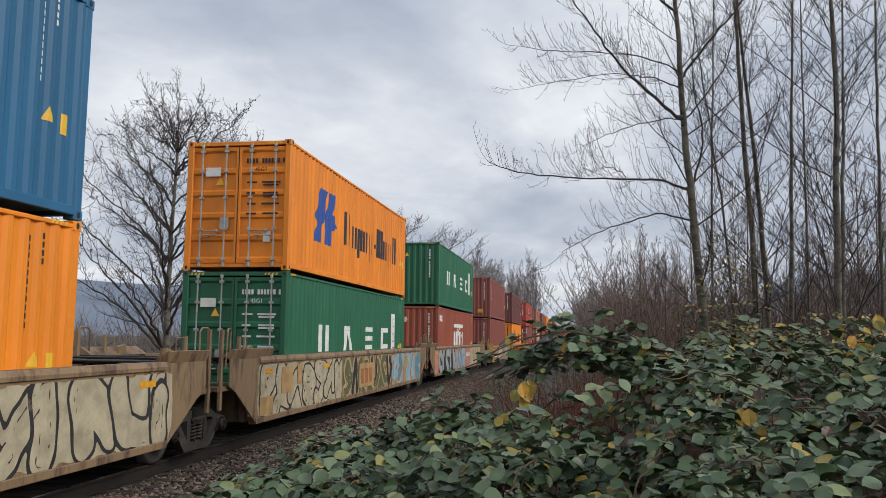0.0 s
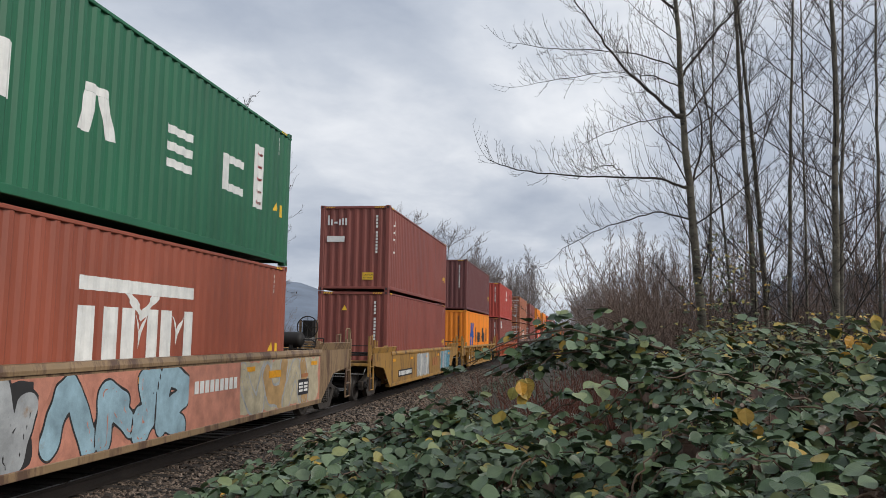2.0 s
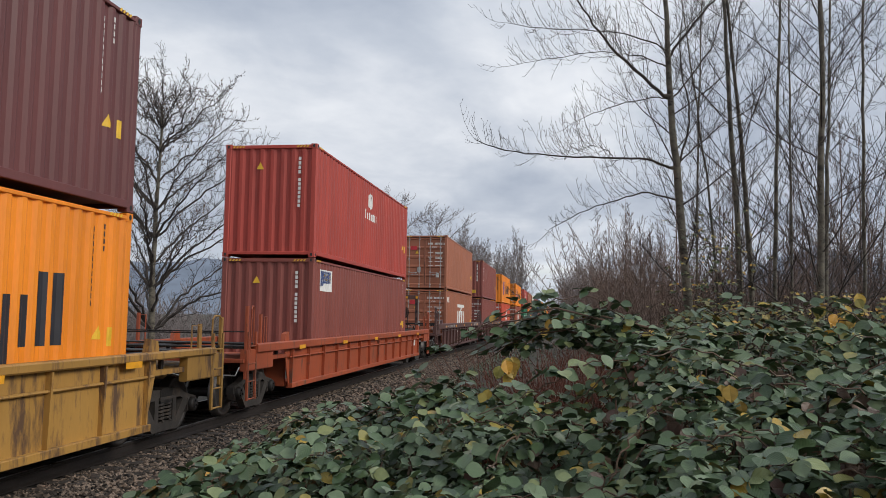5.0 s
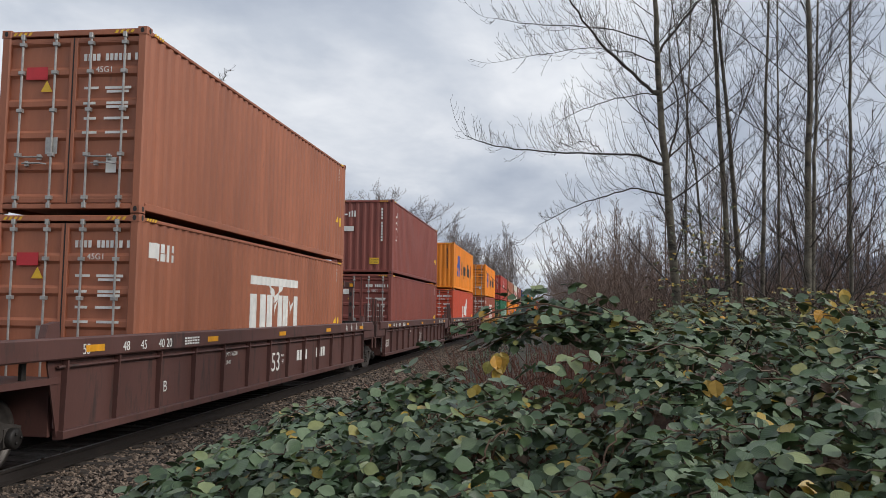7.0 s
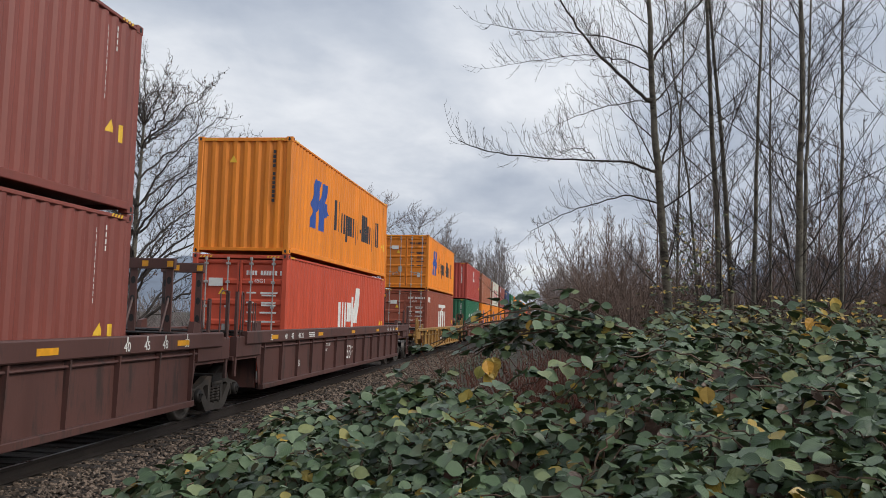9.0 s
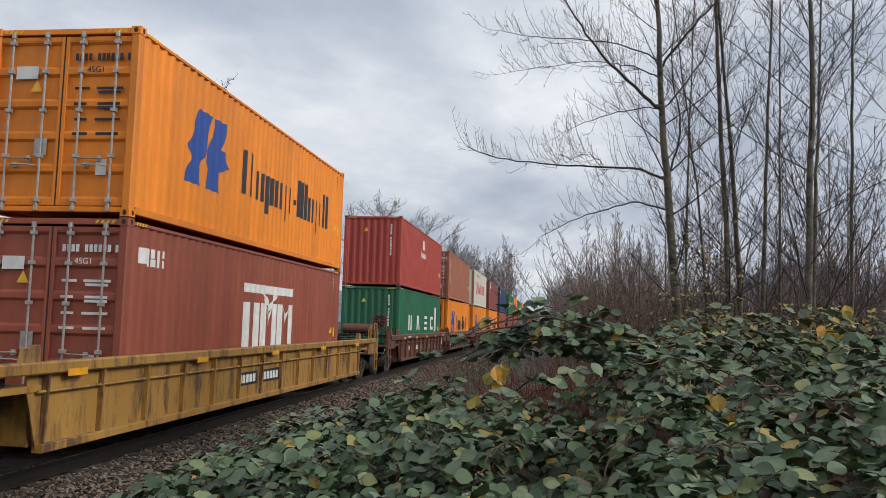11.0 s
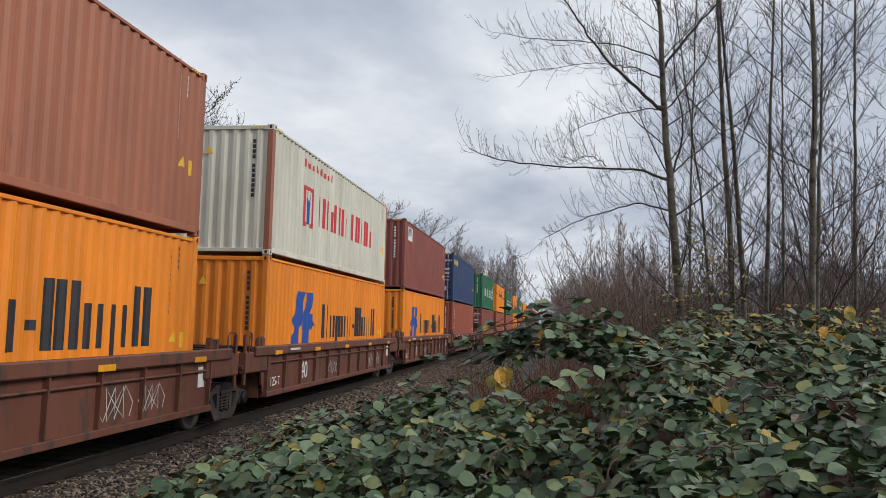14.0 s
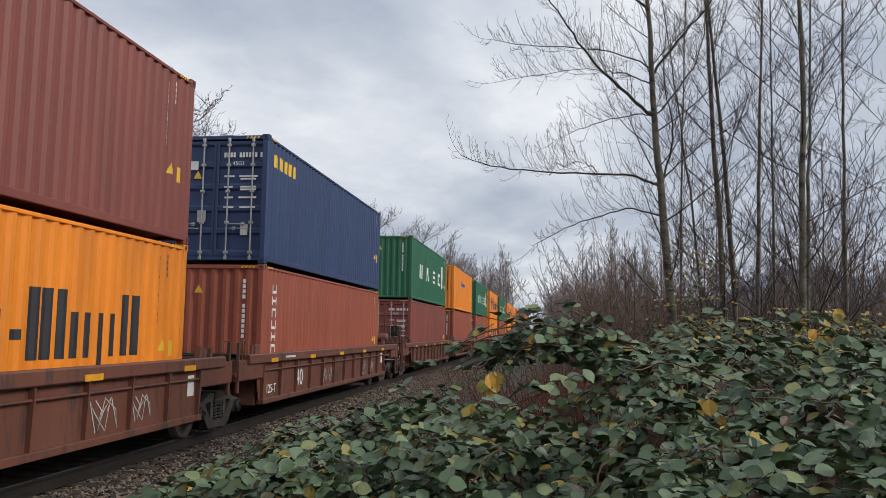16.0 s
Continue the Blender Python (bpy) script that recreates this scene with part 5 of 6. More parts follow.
        side_text(car, "LD LMT 116,200", .11, 3.0, 1.12, WHITE)
        side_text(car, "PER UNIT", .11, 3.0, .97, WHITE)
        side_text(car, "B" if k != 7 else "125T", .24 if k != 7 else .36, .72 if k != 7 else -1.74, .70, WHITE)
        if k == 6:
            bars(car, 7.5, .80, 4, .16, .24, WHITE)
            bars(car, 9.1, .80, 4, .16, .24, WHITE)
        for y, text in ((-1.75, "53"), (-.75, "48"), (-.25, "45"), (.3, "40"), (.55, "20")):
            side_text(car, text, .19, y, spec["top"] - .22, WHITE, OUT + .033)
        for y, text in ((LONG - .5, "40"), (LONG + .1, "45"), (LONG + .7, "48"), (LONG + 1.5, "53")):
            side_text(car, text, .19, y, spec["top"] - .22, WHITE, OUT + .033)
            part("tick_mark", shared("tick_mark", lambda: Form().box(0, .004, 0, .03, 0, .09), WHITE), WHITE, car, m=pose(OUT + .031, y + .08, spec["top"] - .1))
        bars(car, 1.2, spec["top"] - .12, 6, .07, .03, WHITE, OUT + .031, 3)
    elif k == 9:
        part("number_board", Form().box(OUT - .084, OUT - .080, 4.2, 5.3, .66, .92), BLACK, car, "black number board")
        part("number_board", Form().box(OUT - .084, OUT - .080, 5.6, 6.7, .66, .92), BLACK, car, "black number board")
        bars(car, 4.3, .71, 5, .14, .16, WHITE, OUT - .078)
        bars(car, 5.7, .71, 5, .14, .16, WHITE, OUT - .078)
        side_text(car, "53", .26, 12.2, .82, BLACK)
    elif k >= 10:
        if k == 10:
            bars(car, 1.75, .80, 4, .13, .18, WHITE)
            bars(car, 3.3, .80, 6, .11, .18, WHITE)
            side_text(car, "0", .30, 7.6, .75, WHITE)
        else:
            side_text(car, "40", .56, 2.14, .66, WHITE)
            side_text(car, "125-T", .27, .02, .62, WHITE)
        r = random.Random(k)
        lines = Form()
        for y, scale in ((4.4, .2), (5.1, .22), (9.2, .26), (10.3, .22)):
            pts = [(y + scale * (i * .18 + .8 * math.sin(i * 1.3 + k)), .82 + scale * math.sin(i * 2.1 + k * 2)) for i in range(14)]
            lines.sheet(list(zip(*ribbon(pts, .022, OUT - .079))))
        part("chalk_scrawl", lines, SPRAY["chalk"], car, "pale scrawled tag")
        part("label_plate", Form().box(OUT - .084, OUT - .080, LONG - .05, LONG + .2, .85, 1.2), WHITE, car, "white label plate")
        bars(car, 1.0, spec["top"] - .13, 9, .06, .05, WHITE, OUT + .031)


build_train()


# ---------------------------------------------------------------- trees and brush
def grow(seed, height, radius, lean=(0, 0), branches=22, first=0.3, rise=0.9, reach=0.32, levels=3, twigs=5, sides=6, droop=0.0, fine=.004, rounded=False):
    """A bare tree: returns the forms of trunk and crown. rounded: a broad crown on a trunk that divides."""
    r = random.Random(seed)
    trunk, crown = Form(), Form()
    n = 14
    line = []
    wx = wy = 0.0
    tip = height * (.72 if rounded else 1.0)
    for i in range(n + 1):
        q = i / n
        wx += r.uniform(-1, 1) * height * 0.004
        wy += r.uniform(-1, 1) * height * 0.004
        line.append(Vector((lean[0] * q * tip + wx, lean[1] * q * tip + wy, q * tip)))
    trunk.tube(line, radius, 9, radius * (.16 if rounded else .1))

    def at(q):
        f = q * n
        i = min(int(f), n - 1)
        return line[i].lerp(line[i + 1], f - i)

    def shoot(start, way, length, rad, level):
        steps = 5 if level == 1 else 4 if level == 2 else 3 if level == 3 else 2
        pts, p, d = [start], start.copy(), way.normalized()
        for _ in range(steps):
            d = (d + Vector((r.uniform(-1, 1), r.uniform(-1, 1), r.uniform(-1, 1))) * 0.22 + Vector((0, 0, rise * 0.16 - droop * 0.2 * level))).normalized()
            p = p + d * (length / steps)
            pts.append(p)
        crown.tube(pts, rad, sides - 1 if level == 1 else 4 if level == 2 else 3, rad * 0.3, caps=False)
        spread(pts, length, rad, level)

    def spread(pts, length, rad, level):
        if level >= levels:
            return
        count = twigs + (2 if level == 1 else 0)
        for k in range(count):
            q = 0.22 + 0.78 * (k + r.random()) / count
            i = min(int(q * (len(pts) - 1)), len(pts) - 2)
            s = pts[i].lerp(pts[i + 1], q * (len(pts) - 1) - i)
            d = (pts[i + 1] - pts[i]).normalized()
            out = Vector((r.uniform(-1, 1), r.uniform(-1, 1), r.uniform(-0.5, 1.0))).normalized()
            shoot(s, d * 0.7 + out * 0.8, length * (0.55 - 0.18 * q) * r.uniform(0.7, 1.3), max(rad * 0.42, fine), level + 1)

    for k in range(branches):
        u = (k + r.random() * 0.8) / branches
        q = first + (0.97 - first) * u
        a = k * 2.4 + r.random()
        if rounded:
            size = height * reach * (.62 + .38 * math.sin(math.pi * min(u + .25, 1))) * r.uniform(.8, 1.15)
            way = Vector((math.cos(a), math.sin(a), rise * (.25 + 1.7 * u ** 1.5)))
            thick = radius * (.34 - .12 * u)
        else:
            size = height * reach * (1.15 - q) * r.uniform(0.7, 1.2)
            way = Vector((math.cos(a), math.sin(a), rise * (0.55 + 0.6 * q)))
            thick = radius * (1 - q) * 0.34
        shoot(at(q), way, size, max(thick, fine * 1.4), 1)
    return trunk, crown


def tree(name, label, place, forms, bark=None, twig=None, turn=0.0, group="bare trees"):
    t = thing(name, label, "tree", group, m=pose(*place, 0, 0, turn))
    part("trunk", forms[0], bark or BARK, t, smooth=True)
    part("crown", forms[1], twig or TWIG, t, "bare branches and twigs")
    return t


def gz(x, y):
    return ground_height(x, y) - 0.03


def softened(points, r, jog=.015):
    """Rounds off a bent line of points and makes it a little uneven."""
    pts = [Vector(p) for p in points]
    for _ in range(2):
        soft = [pts[0]]
        for a, b in zip(pts, pts[1:]):
            soft += [a.lerp(b, .25), a.lerp(b, .75)]
        pts = soft + [pts[-1]]
    return [pts[0]] + [p + Vector((r.uniform(-1, 1), r.uniform(-1, 1), r.uniform(-1, 1))) * jog for p in pts[1:]]


def twig(form, r, start, way, length, rad, lift=.5, bend=.25, fine=.0028, fork=4):
    """One curved twig that turns up towards its tip, with a few short spurs."""
    pts, p, d = [start], start.copy(), way.normalized()
    steps = 4
    for k in range(steps):
        d = (d + Vector((r.uniform(-1, 1), r.uniform(-1, 1), r.uniform(-1, 1))) * bend + Vector((0, 0, lift * .45))).normalized()
        p = p + d * (length / steps)
        pts.append(p)
    form.tube(pts, rad, 3, fine, caps=False)
    for k in range(fork):
        q = (k + .4 + r.random() * .6) / fork * (steps - .05)
        i = min(int(q), steps - 1)
        s = pts[i].lerp(pts[i + 1], q - i)
        d = (pts[i + 1] - pts[i]).normalized()
        out = d.cross(Vector((r.uniform(-1, 1), r.uniform(-1, 1), r.uniform(-1, 1)))).normalized()
        l = length * r.uniform(.16, .42) * (1.15 - q / steps * .5)
        m = s + (d * .6 + out * .7).normalized() * l * .5
        form.tube([s, m, m + (d * .5 + out * .4 + Vector((0, 0, lift))).normalized() * l * .5], max(rad * .6, fine), 3, fine * .8, caps=False)


def clothe(form, r, pts, rad, spacing, reach, lift=.5, fine=.0028, bare=.12, fork=4):
    """Twigs along a bough, longest in its middle."""
    total = sum((b - a).length for a, b in zip(pts, pts[1:]))
    gone, nxt, side = 0.0, total * bare, 1
    for a, b in zip(pts, pts[1:]):
        step = (b - a).length
        while nxt < gone + step:
            s = a.lerp(b, (nxt - gone) / max(step, 1e-6))
            d = (b - a).normalized()
            out = d.cross(Vector((r.uniform(-1, 1), r.uniform(-1, 1), r.uniform(-1, 1)))).normalized()
            if out.z < -.2 and r.random() < .5:
                out.z = -out.z
            u = nxt / total
            l = reach * (1.05 - .65 * u) * r.uniform(.45, 1.25)
            twig(form, r, s, d * .65 + out * .8, l, max(rad * .38 * (1 - .6 * u), fine * 1.25), lift, .22, fine, fork)
            nxt += spacing * r.uniform(.5, 1.5)
            side = -side
        gone += step
    end = (pts[-1] - pts[-2]).normalized()
    twig(form, r, pts[-1], end, reach * .7, max(rad * .3, fine * 1.3), lift, .2, fine, fork)


def alder(seed, trunk_line, radius, limbs=(), branches=30, first=1.2, last=11.5, angle=48, reach=1.9, spacing=.17, twig_long=.55):
    """A young bare alder: tapered trunk, boughs at given places, then many straight rising branches clothed in twigs."""
    r = random.Random(seed)
    trunk, crown = Form(), Form()
    line = softened(trunk_line, r, .012)
    trunk.tube(line, radius, 10, radius * .14)

    def at(z):
        for a, b in zip(line, line[1:]):
            if a.z <= z <= b.z:
                return a.lerp(b, (z - a.z) / (b.z - a.z))
        return line[-1].copy()
    for points, rad in limbs:
        pts = softened(points, r)
        root = at(points[0][2])
        if (pts[0] - root).length < .4:
            # a knuckle where the bough leaves the trunk
            pts[0] = root
            trunk.tube([pts[0], pts[0].lerp(pts[1], .9)], rad * 1.7, 7, rad * .95, caps=False)
        crown.tube(pts, rad * .82, 6, rad * .18, caps=False)
        clothe(crown, r, pts, rad * .5, .062, .85, .5, .0024, .10, 5)
    for k in range(branches):
        u = (k + r.random() * .9) / branches
        z = first + (last - first) * u
        a = k * 2.4 + r.uniform(-.6, .6)
        tilt = radians(angle + r.uniform(-14, 14) - 12 * u)
        d = Vector((math.cos(a) * math.sin(tilt), math.sin(a) * math.sin(tilt), math.cos(tilt)))
        l = reach * (1.12 - .75 * u) * r.uniform(.55, 1.2)
        p = at(z)
        pts = [p]
        for _ in range(6):
            d = (d + Vector((r.uniform(-1, 1), r.uniform(-1, 1), r.uniform(-.8, 1))) * .075 + Vector((0, 0, .025))).normalized()
            p = p + d * l / 6
            pts.append(p)
        rad = max(radius * .19 * (1.05 - u) * (.6 + .4 * l / reach), .005)
        crown.tube(pts, rad, 5, .0035, caps=False)
        clothe(crown, r, pts, rad * .55, spacing, twig_long, .3, .0024, .12, 4)
    return trunk, crown


def near_trees():
    # the alder with long boughs towards the track
    limbs = [([(-.34, 0, 3.86), (-.7, .05, 4.02), (-1.2, .1, 4.05), (-1.96, .1, 4.08), (-2.68, .1, 4.15), (-3.2, .1, 4.34)], .024),
             ([(-1.16, .1, 4.06), (-1.35, .05, 4.24), (-1.57, 0, 4.17), (-1.86, -.1, 3.98)], .010),
             ([(-.42, 0, 4.9), (-.91, .05, 5.4), (-1.34, .1, 5.89), (-1.6, .1, 6.35), (-2.0, .1, 6.9)], .033),
             ([(-.40, 0, 5.6), (-.79, -.1, 5.78), (-1.4, -.2, 5.86), (-2.12, -.3, 5.86), (-2.72, -.3, 6.0)], .015),
             ([(-.40, 0, 5.36), (-.69, .1, 5.54), (-1.01, .2, 5.62), (-1.45, .3, 5.71), (-2.55, .35, 5.56)], .014),
             ([(-.42, 0, 4.9), (-.91, -.1, 4.84), (-1.4, -.2, 4.65), (-1.78, -.3, 4.46)], .012),
             ([(-.26, 0, 3.4), (-.71, -.05, 3.52), (-1.14, -.1, 3.38), (-1.57, -.1, 3.25), (-2.1, -.1, 2.94)], .017),
             ([(-.22, 0, 3.9), (-.08, 0, 4.48), (-.10, 0, 4.93), (-.22, 0, 5.4), (-.16, 0, 6.1)], .022),
             ([(-.36, 0, 5.5), (.07, 0, 6.06), (.45, .1, 6.5), (.8, .1, 7.2)], .026),
             ([(-.34, 0, 4.85), (.17, .1, 5.48), (.36, .2, 5.87), (.5, .2, 6.6)], .018),
             ([(-.22, 0, 3.95), (.15, .1, 4.31), (.48, .2, 4.57), (.9, .2, 4.8)], .017),
             ([(-.43, 0, 6.5), (-.9, 0, 7.0), (-1.4, 0, 7.7), (-1.7, 0, 8.4)], .024)]
    tree("alder_tree", "tall bare alder with grey-green bark and long boughs", (1.86, 12.0, .33),
         alder(1, [(.02, 0, -.1), (-.06, 0, 1.0), (-.19, 0, 2.99), (-.28, 0, 4.09), (-.36, 0, 4.99), (-.37, 0, 5.9), (-.45, 0, 7.0), (-.6, 0, 9.5), (-.75, .1, 12.5)],
               .078, limbs, 34, 1.6, 11.8, 54, 1.5, .10, .6))
    for k, (label, x, y, line, rad, count, first, angle, reach) in enumerate((
            ("slender bare alder beside its twin", 2.62, 12.5, (-.09, 3.0, -.19, 5.3, -.25, 6.8, -.4, 12), .056, 40, 1.3, 46, 1.8),
            ("slender bare alder with a forked twin", 2.84, 12.7, (-.12, 3.0, -.19, 4.5, -.37, 6.3, -.6, 11.5), .052, 38, 1.4, 44, 1.6),
            ("thin straight bare alder", 2.93, 12.2, (.05, 3.0, .10, 4.4, .19, 6.3, .35, 11), .040, 36, 1.2, 46, 1.6),
            ("bushy bare alder with dense side twigs", 3.06, 10.6, (.06, 2.8, .13, 4.5, .14, 6.0, .1, 11.5), .058, 64, .9, 52, 2.3),
            ("thin bare alder with leaning trunk", 3.2, 10.9, (.07, 2.9, .13, 3.9, .18, 4.6, .3, 9.0), .036, 34, .8, 50, 1.6),
            ("thin leaning young alder", 2.36, 12.6, (-.17, 3.3, -.36, 4.8, -.5, 6.0, -.7, 7.5), .024, 22, 1.0, 48, 1.1),
            ("thin young alder among the trunks", 3.5, 13.4, (.02, 3, .04, 5, .05, 7, .1, 9.0), .026, 30, .8, 48, 1.5),
            ("bushy young alder at the edge", 4.05, 12.0, (.05, 3, .1, 5, .15, 7, .2, 9.5), .034, 34, .6, 54, 1.8),
            ("thin young alder behind the others", 2.2, 14.5, (.05, 3, .1, 5, .18, 7, .25, 9.0), .028, 28, 1.0, 46, 1.4),
            ("bushy young alder in the thicket", 4.5, 10.8, (.0, 3, -.05, 5, -.1, 7, -.1, 9.0), .034, 28, .6, 56, 1.8))):
        z = gz(x, y)
        pts = [(0, 0, -.1)] + [(line[i], .02 * i, line[i + 1]) for i in range(0, 8, 2)]
        tree("alder_tree", label, (x, y, z), alder(2 + k, pts, rad, (), count, first, line[7] * .96, angle, reach, .145, .6))


def shrub_form(seed, height, stems, spread_out, spacing=.2, fine=.0035, twig_long=.6, fork=4):
    """Arching stems from one root, each clothed in twigs."""
    r = random.Random(seed)
    crown = Form()
    for s in range(stems):
        a = r.random() * 6.28
        p = Vector((math.cos(a) * .3 * r.random(), math.sin(a) * .3 * r.random(), 0))
        out = spread_out * r.uniform(.2, 1)
        d = Vector((math.cos(a) * out, math.sin(a) * out, 1)).normalized()
        l = height * r.uniform(.55, 1.15)
        pts = [p]
        for k in range(7):
            d = (d + Vector((math.cos(a) * .07 * out + r.uniform(-.09, .09), math.sin(a) * .07 * out + r.uniform(-.09, .09), r.uniform(-.10, .06)))).normalized()
            p = p + d * l / 7
            pts.append(p)
        rad = .0048 * height * r.uniform(.7, 1.2)
        crown.tube(pts, rad, 4, fine, caps=False)
        clothe(crown, r, pts, rad * .6, spacing, twig_long * r.uniform(.7, 1.3), .25, fine, .18, fork)
    return crown


def brush():
    near = [shrub_form(k, 4.6, 11, .6, .17, .0042, .75).mesh("crown", BRUSH) for k in range(4)]
    low = [shrub_form(k + 10, 2.2, 12, .9, .14, .0036, .45).mesh("crown", BRUSH) for k in range(3)]
    far = [shrub_form(k + 20, 5.0, 12, .55, .26, .010, .95).mesh("crown", HAZED_TWIG) for k in range(4)]
    r = random.Random(5)

    def place(me, x, y, s, turn, label):
        t = thing("bare_shrub", label, "shrub", "bare shrubs", m=pose(x, y, gz(x, y), 0, 0, turn) @ Matrix.Scale(s, 4))
        part("crown", me, BRUSH, t)
    # the belt of brush along the bank behind the brambles
    for i in range(96):
        y = 15.0 + 29 * (i / 96) + r.uniform(-1.5, 1.5)
        lo = 1.25 - max(y - 16, 0) * .012
        x = lo + r.random() ** 1.7 * (2 + y * .40)
        s = r.uniform(.62, .98) if i % 4 else r.uniform(1.0, 1.25)
        place(near[i % 4], x, y, s * (1.0 if x > lo + .8 else .8), r.uniform(0, 360), "leafless grey-brown shrub on the bank")
    for i in range(76):
        y = r.uniform(11, 24)
        x = 1.0 + 8.5 * r.random() ** 1.5
        place(low[i % 3], x, y, r.uniform(.7, 1.1), r.uniform(0, 360), "low leafless brown brush behind the brambles")
    for i in range(74):
        y = 42 + 200 * (i / 74) ** 1.4
        x = .7 + r.random() ** 1.6 * (8 + y * .38) - (5.5 if y > 175 else 0)
        place(far[i % 4], x, y, r.uniform(.7, 1.3), r.uniform(0, 360), "distant leafless shrub beside the track")
    # beyond the track
    for i in range(52):
        y = r.uniform(34, 80)
        x = TRACK_X - 7 - y * .05 - r.random() ** .8 * (8 + y * .75)
        place(far[i % 4], x, y, r.uniform(.7, 1.15), r.uniform(0, 360), "leafless brush on the plain beyond the track")


def far_brush():
    """The uncountable brush of the plain and of the far bank, as one mesh."""
    r = random.Random(15)
    forms = [shrub_form(k + 70, 4.6, 9, .6, .55, .016, 1.0, 2) for k in range(4)]
    arrays = [np.array(f.v) for f in forms]
    whole = Form()
    spots = []
    for i in range(110):
        y = r.uniform(38, 120)
        spots.append((TRACK_X - 8 - y * .05 - r.random() * (8 + y * .75), y, r.uniform(.6, 1.1)))
    for i in range(95):
        y = r.uniform(36, 190)
        spots.append((1.2 + r.random() ** 1.3 * (6 + y * .42) - (4 if y > 165 else 0), y, r.uniform(.5, .95)))
    for i in range(40):
        spots.append((r.uniform(-4, 30), r.uniform(190, 330), r.uniform(.9, 1.5)))
    for k, (x, y, s) in enumerate(spots):
        a = r.random() * 6.283
        p = arrays[k % 4]
        q = np.stack([x + s * (p[:, 0] * math.cos(a) - p[:, 1] * math.sin(a)), y + s * (p[:, 0] * math.sin(a) + p[:, 1] * math.cos(a)), gz(x, y) + s * p[:, 2]], 1)
        n = len(whole.v)
        whole.v += q.tolist()
        whole.f += [tuple(n + i for i in f) for f in forms[k % 4].f]
    tagged(new("far_brush", whole.mesh("far_brush", HAZED_TWIG)), "far leafless brown brush beside and beyond the track", "brush", kind="stuff")


def spreading(seed, height, radius, width, limbs=20, seconds=9, fine=.0095, spacing=.42, twig_long=.95, low=.2):
    """A bare tree with an oval crown: limbs that fan out to the crown's edge, each with side branches and twigs."""
    r = random.Random(seed)
    trunk, crown = Form(), Form()
    line = softened([(0, 0, 0), (r.uniform(-.15, .15), 0, height * .2), (r.uniform(-.25, .25), .1, height * .5), (r.uniform(-.3, .3), .1, height * .9)], r, .03)
    trunk.tube(line, radius, 9, radius * .1)
    mid, tall = height * .57, height * .43
    for k in range(limbs):
        u = (k + r.random() * .8) / limbs
        e = radians(-32 + 112 * u ** .85)
        a = k * 2.4 + r.uniform(-.4, .4)
        grown = r.uniform(.82, 1.08)
        tip = Vector((math.cos(a) * math.cos(e) * width * grown, math.sin(a) * math.cos(e) * width * grown, mid + math.sin(e) * tall * grown))
        z = max(low * height, min(tip.z - .85 * math.hypot(tip.x, tip.y), height * .84))
        root = min(line, key=lambda p: abs(p.z - z))
        knee = root.lerp(tip, .5) + Vector((0, 0, height * (.035 - .05 * u)))
        pts = softened([root, root.lerp(knee, .5) + Vector((0, 0, .2)), knee, knee.lerp(tip, .6), tip], r, .07)
        rad = radius * (.36 - .18 * u)
        crown.tube(pts, rad, 5, fine, caps=False)
        length = (tip - root).length
        for q in range(seconds):
            v = .25 + .75 * (q + r.random()) / seconds
            i = min(int(v * (len(pts) - 1)), len(pts) - 2)
            s, d = pts[i], (pts[i + 1] - pts[i]).normalized()
            out = d.cross(Vector((r.uniform(-1, 1), r.uniform(-1, 1), r.uniform(-1, 1)))).normalized()
            l = length * r.uniform(.2, .36) * (1.2 - .6 * v)
            way = (d * .8 + out * .75 + Vector((0, 0, .15))).normalized()
            bit = softened([s, s + way * l * .5, s + (way + d * .3).normalized() * l], r, .04)
            crown.tube(bit, max(rad * .3, fine), 3, fine, caps=False)
            clothe(crown, r, bit, rad * .2, spacing, twig_long, .3, fine, .1, 3)
    return trunk, crown


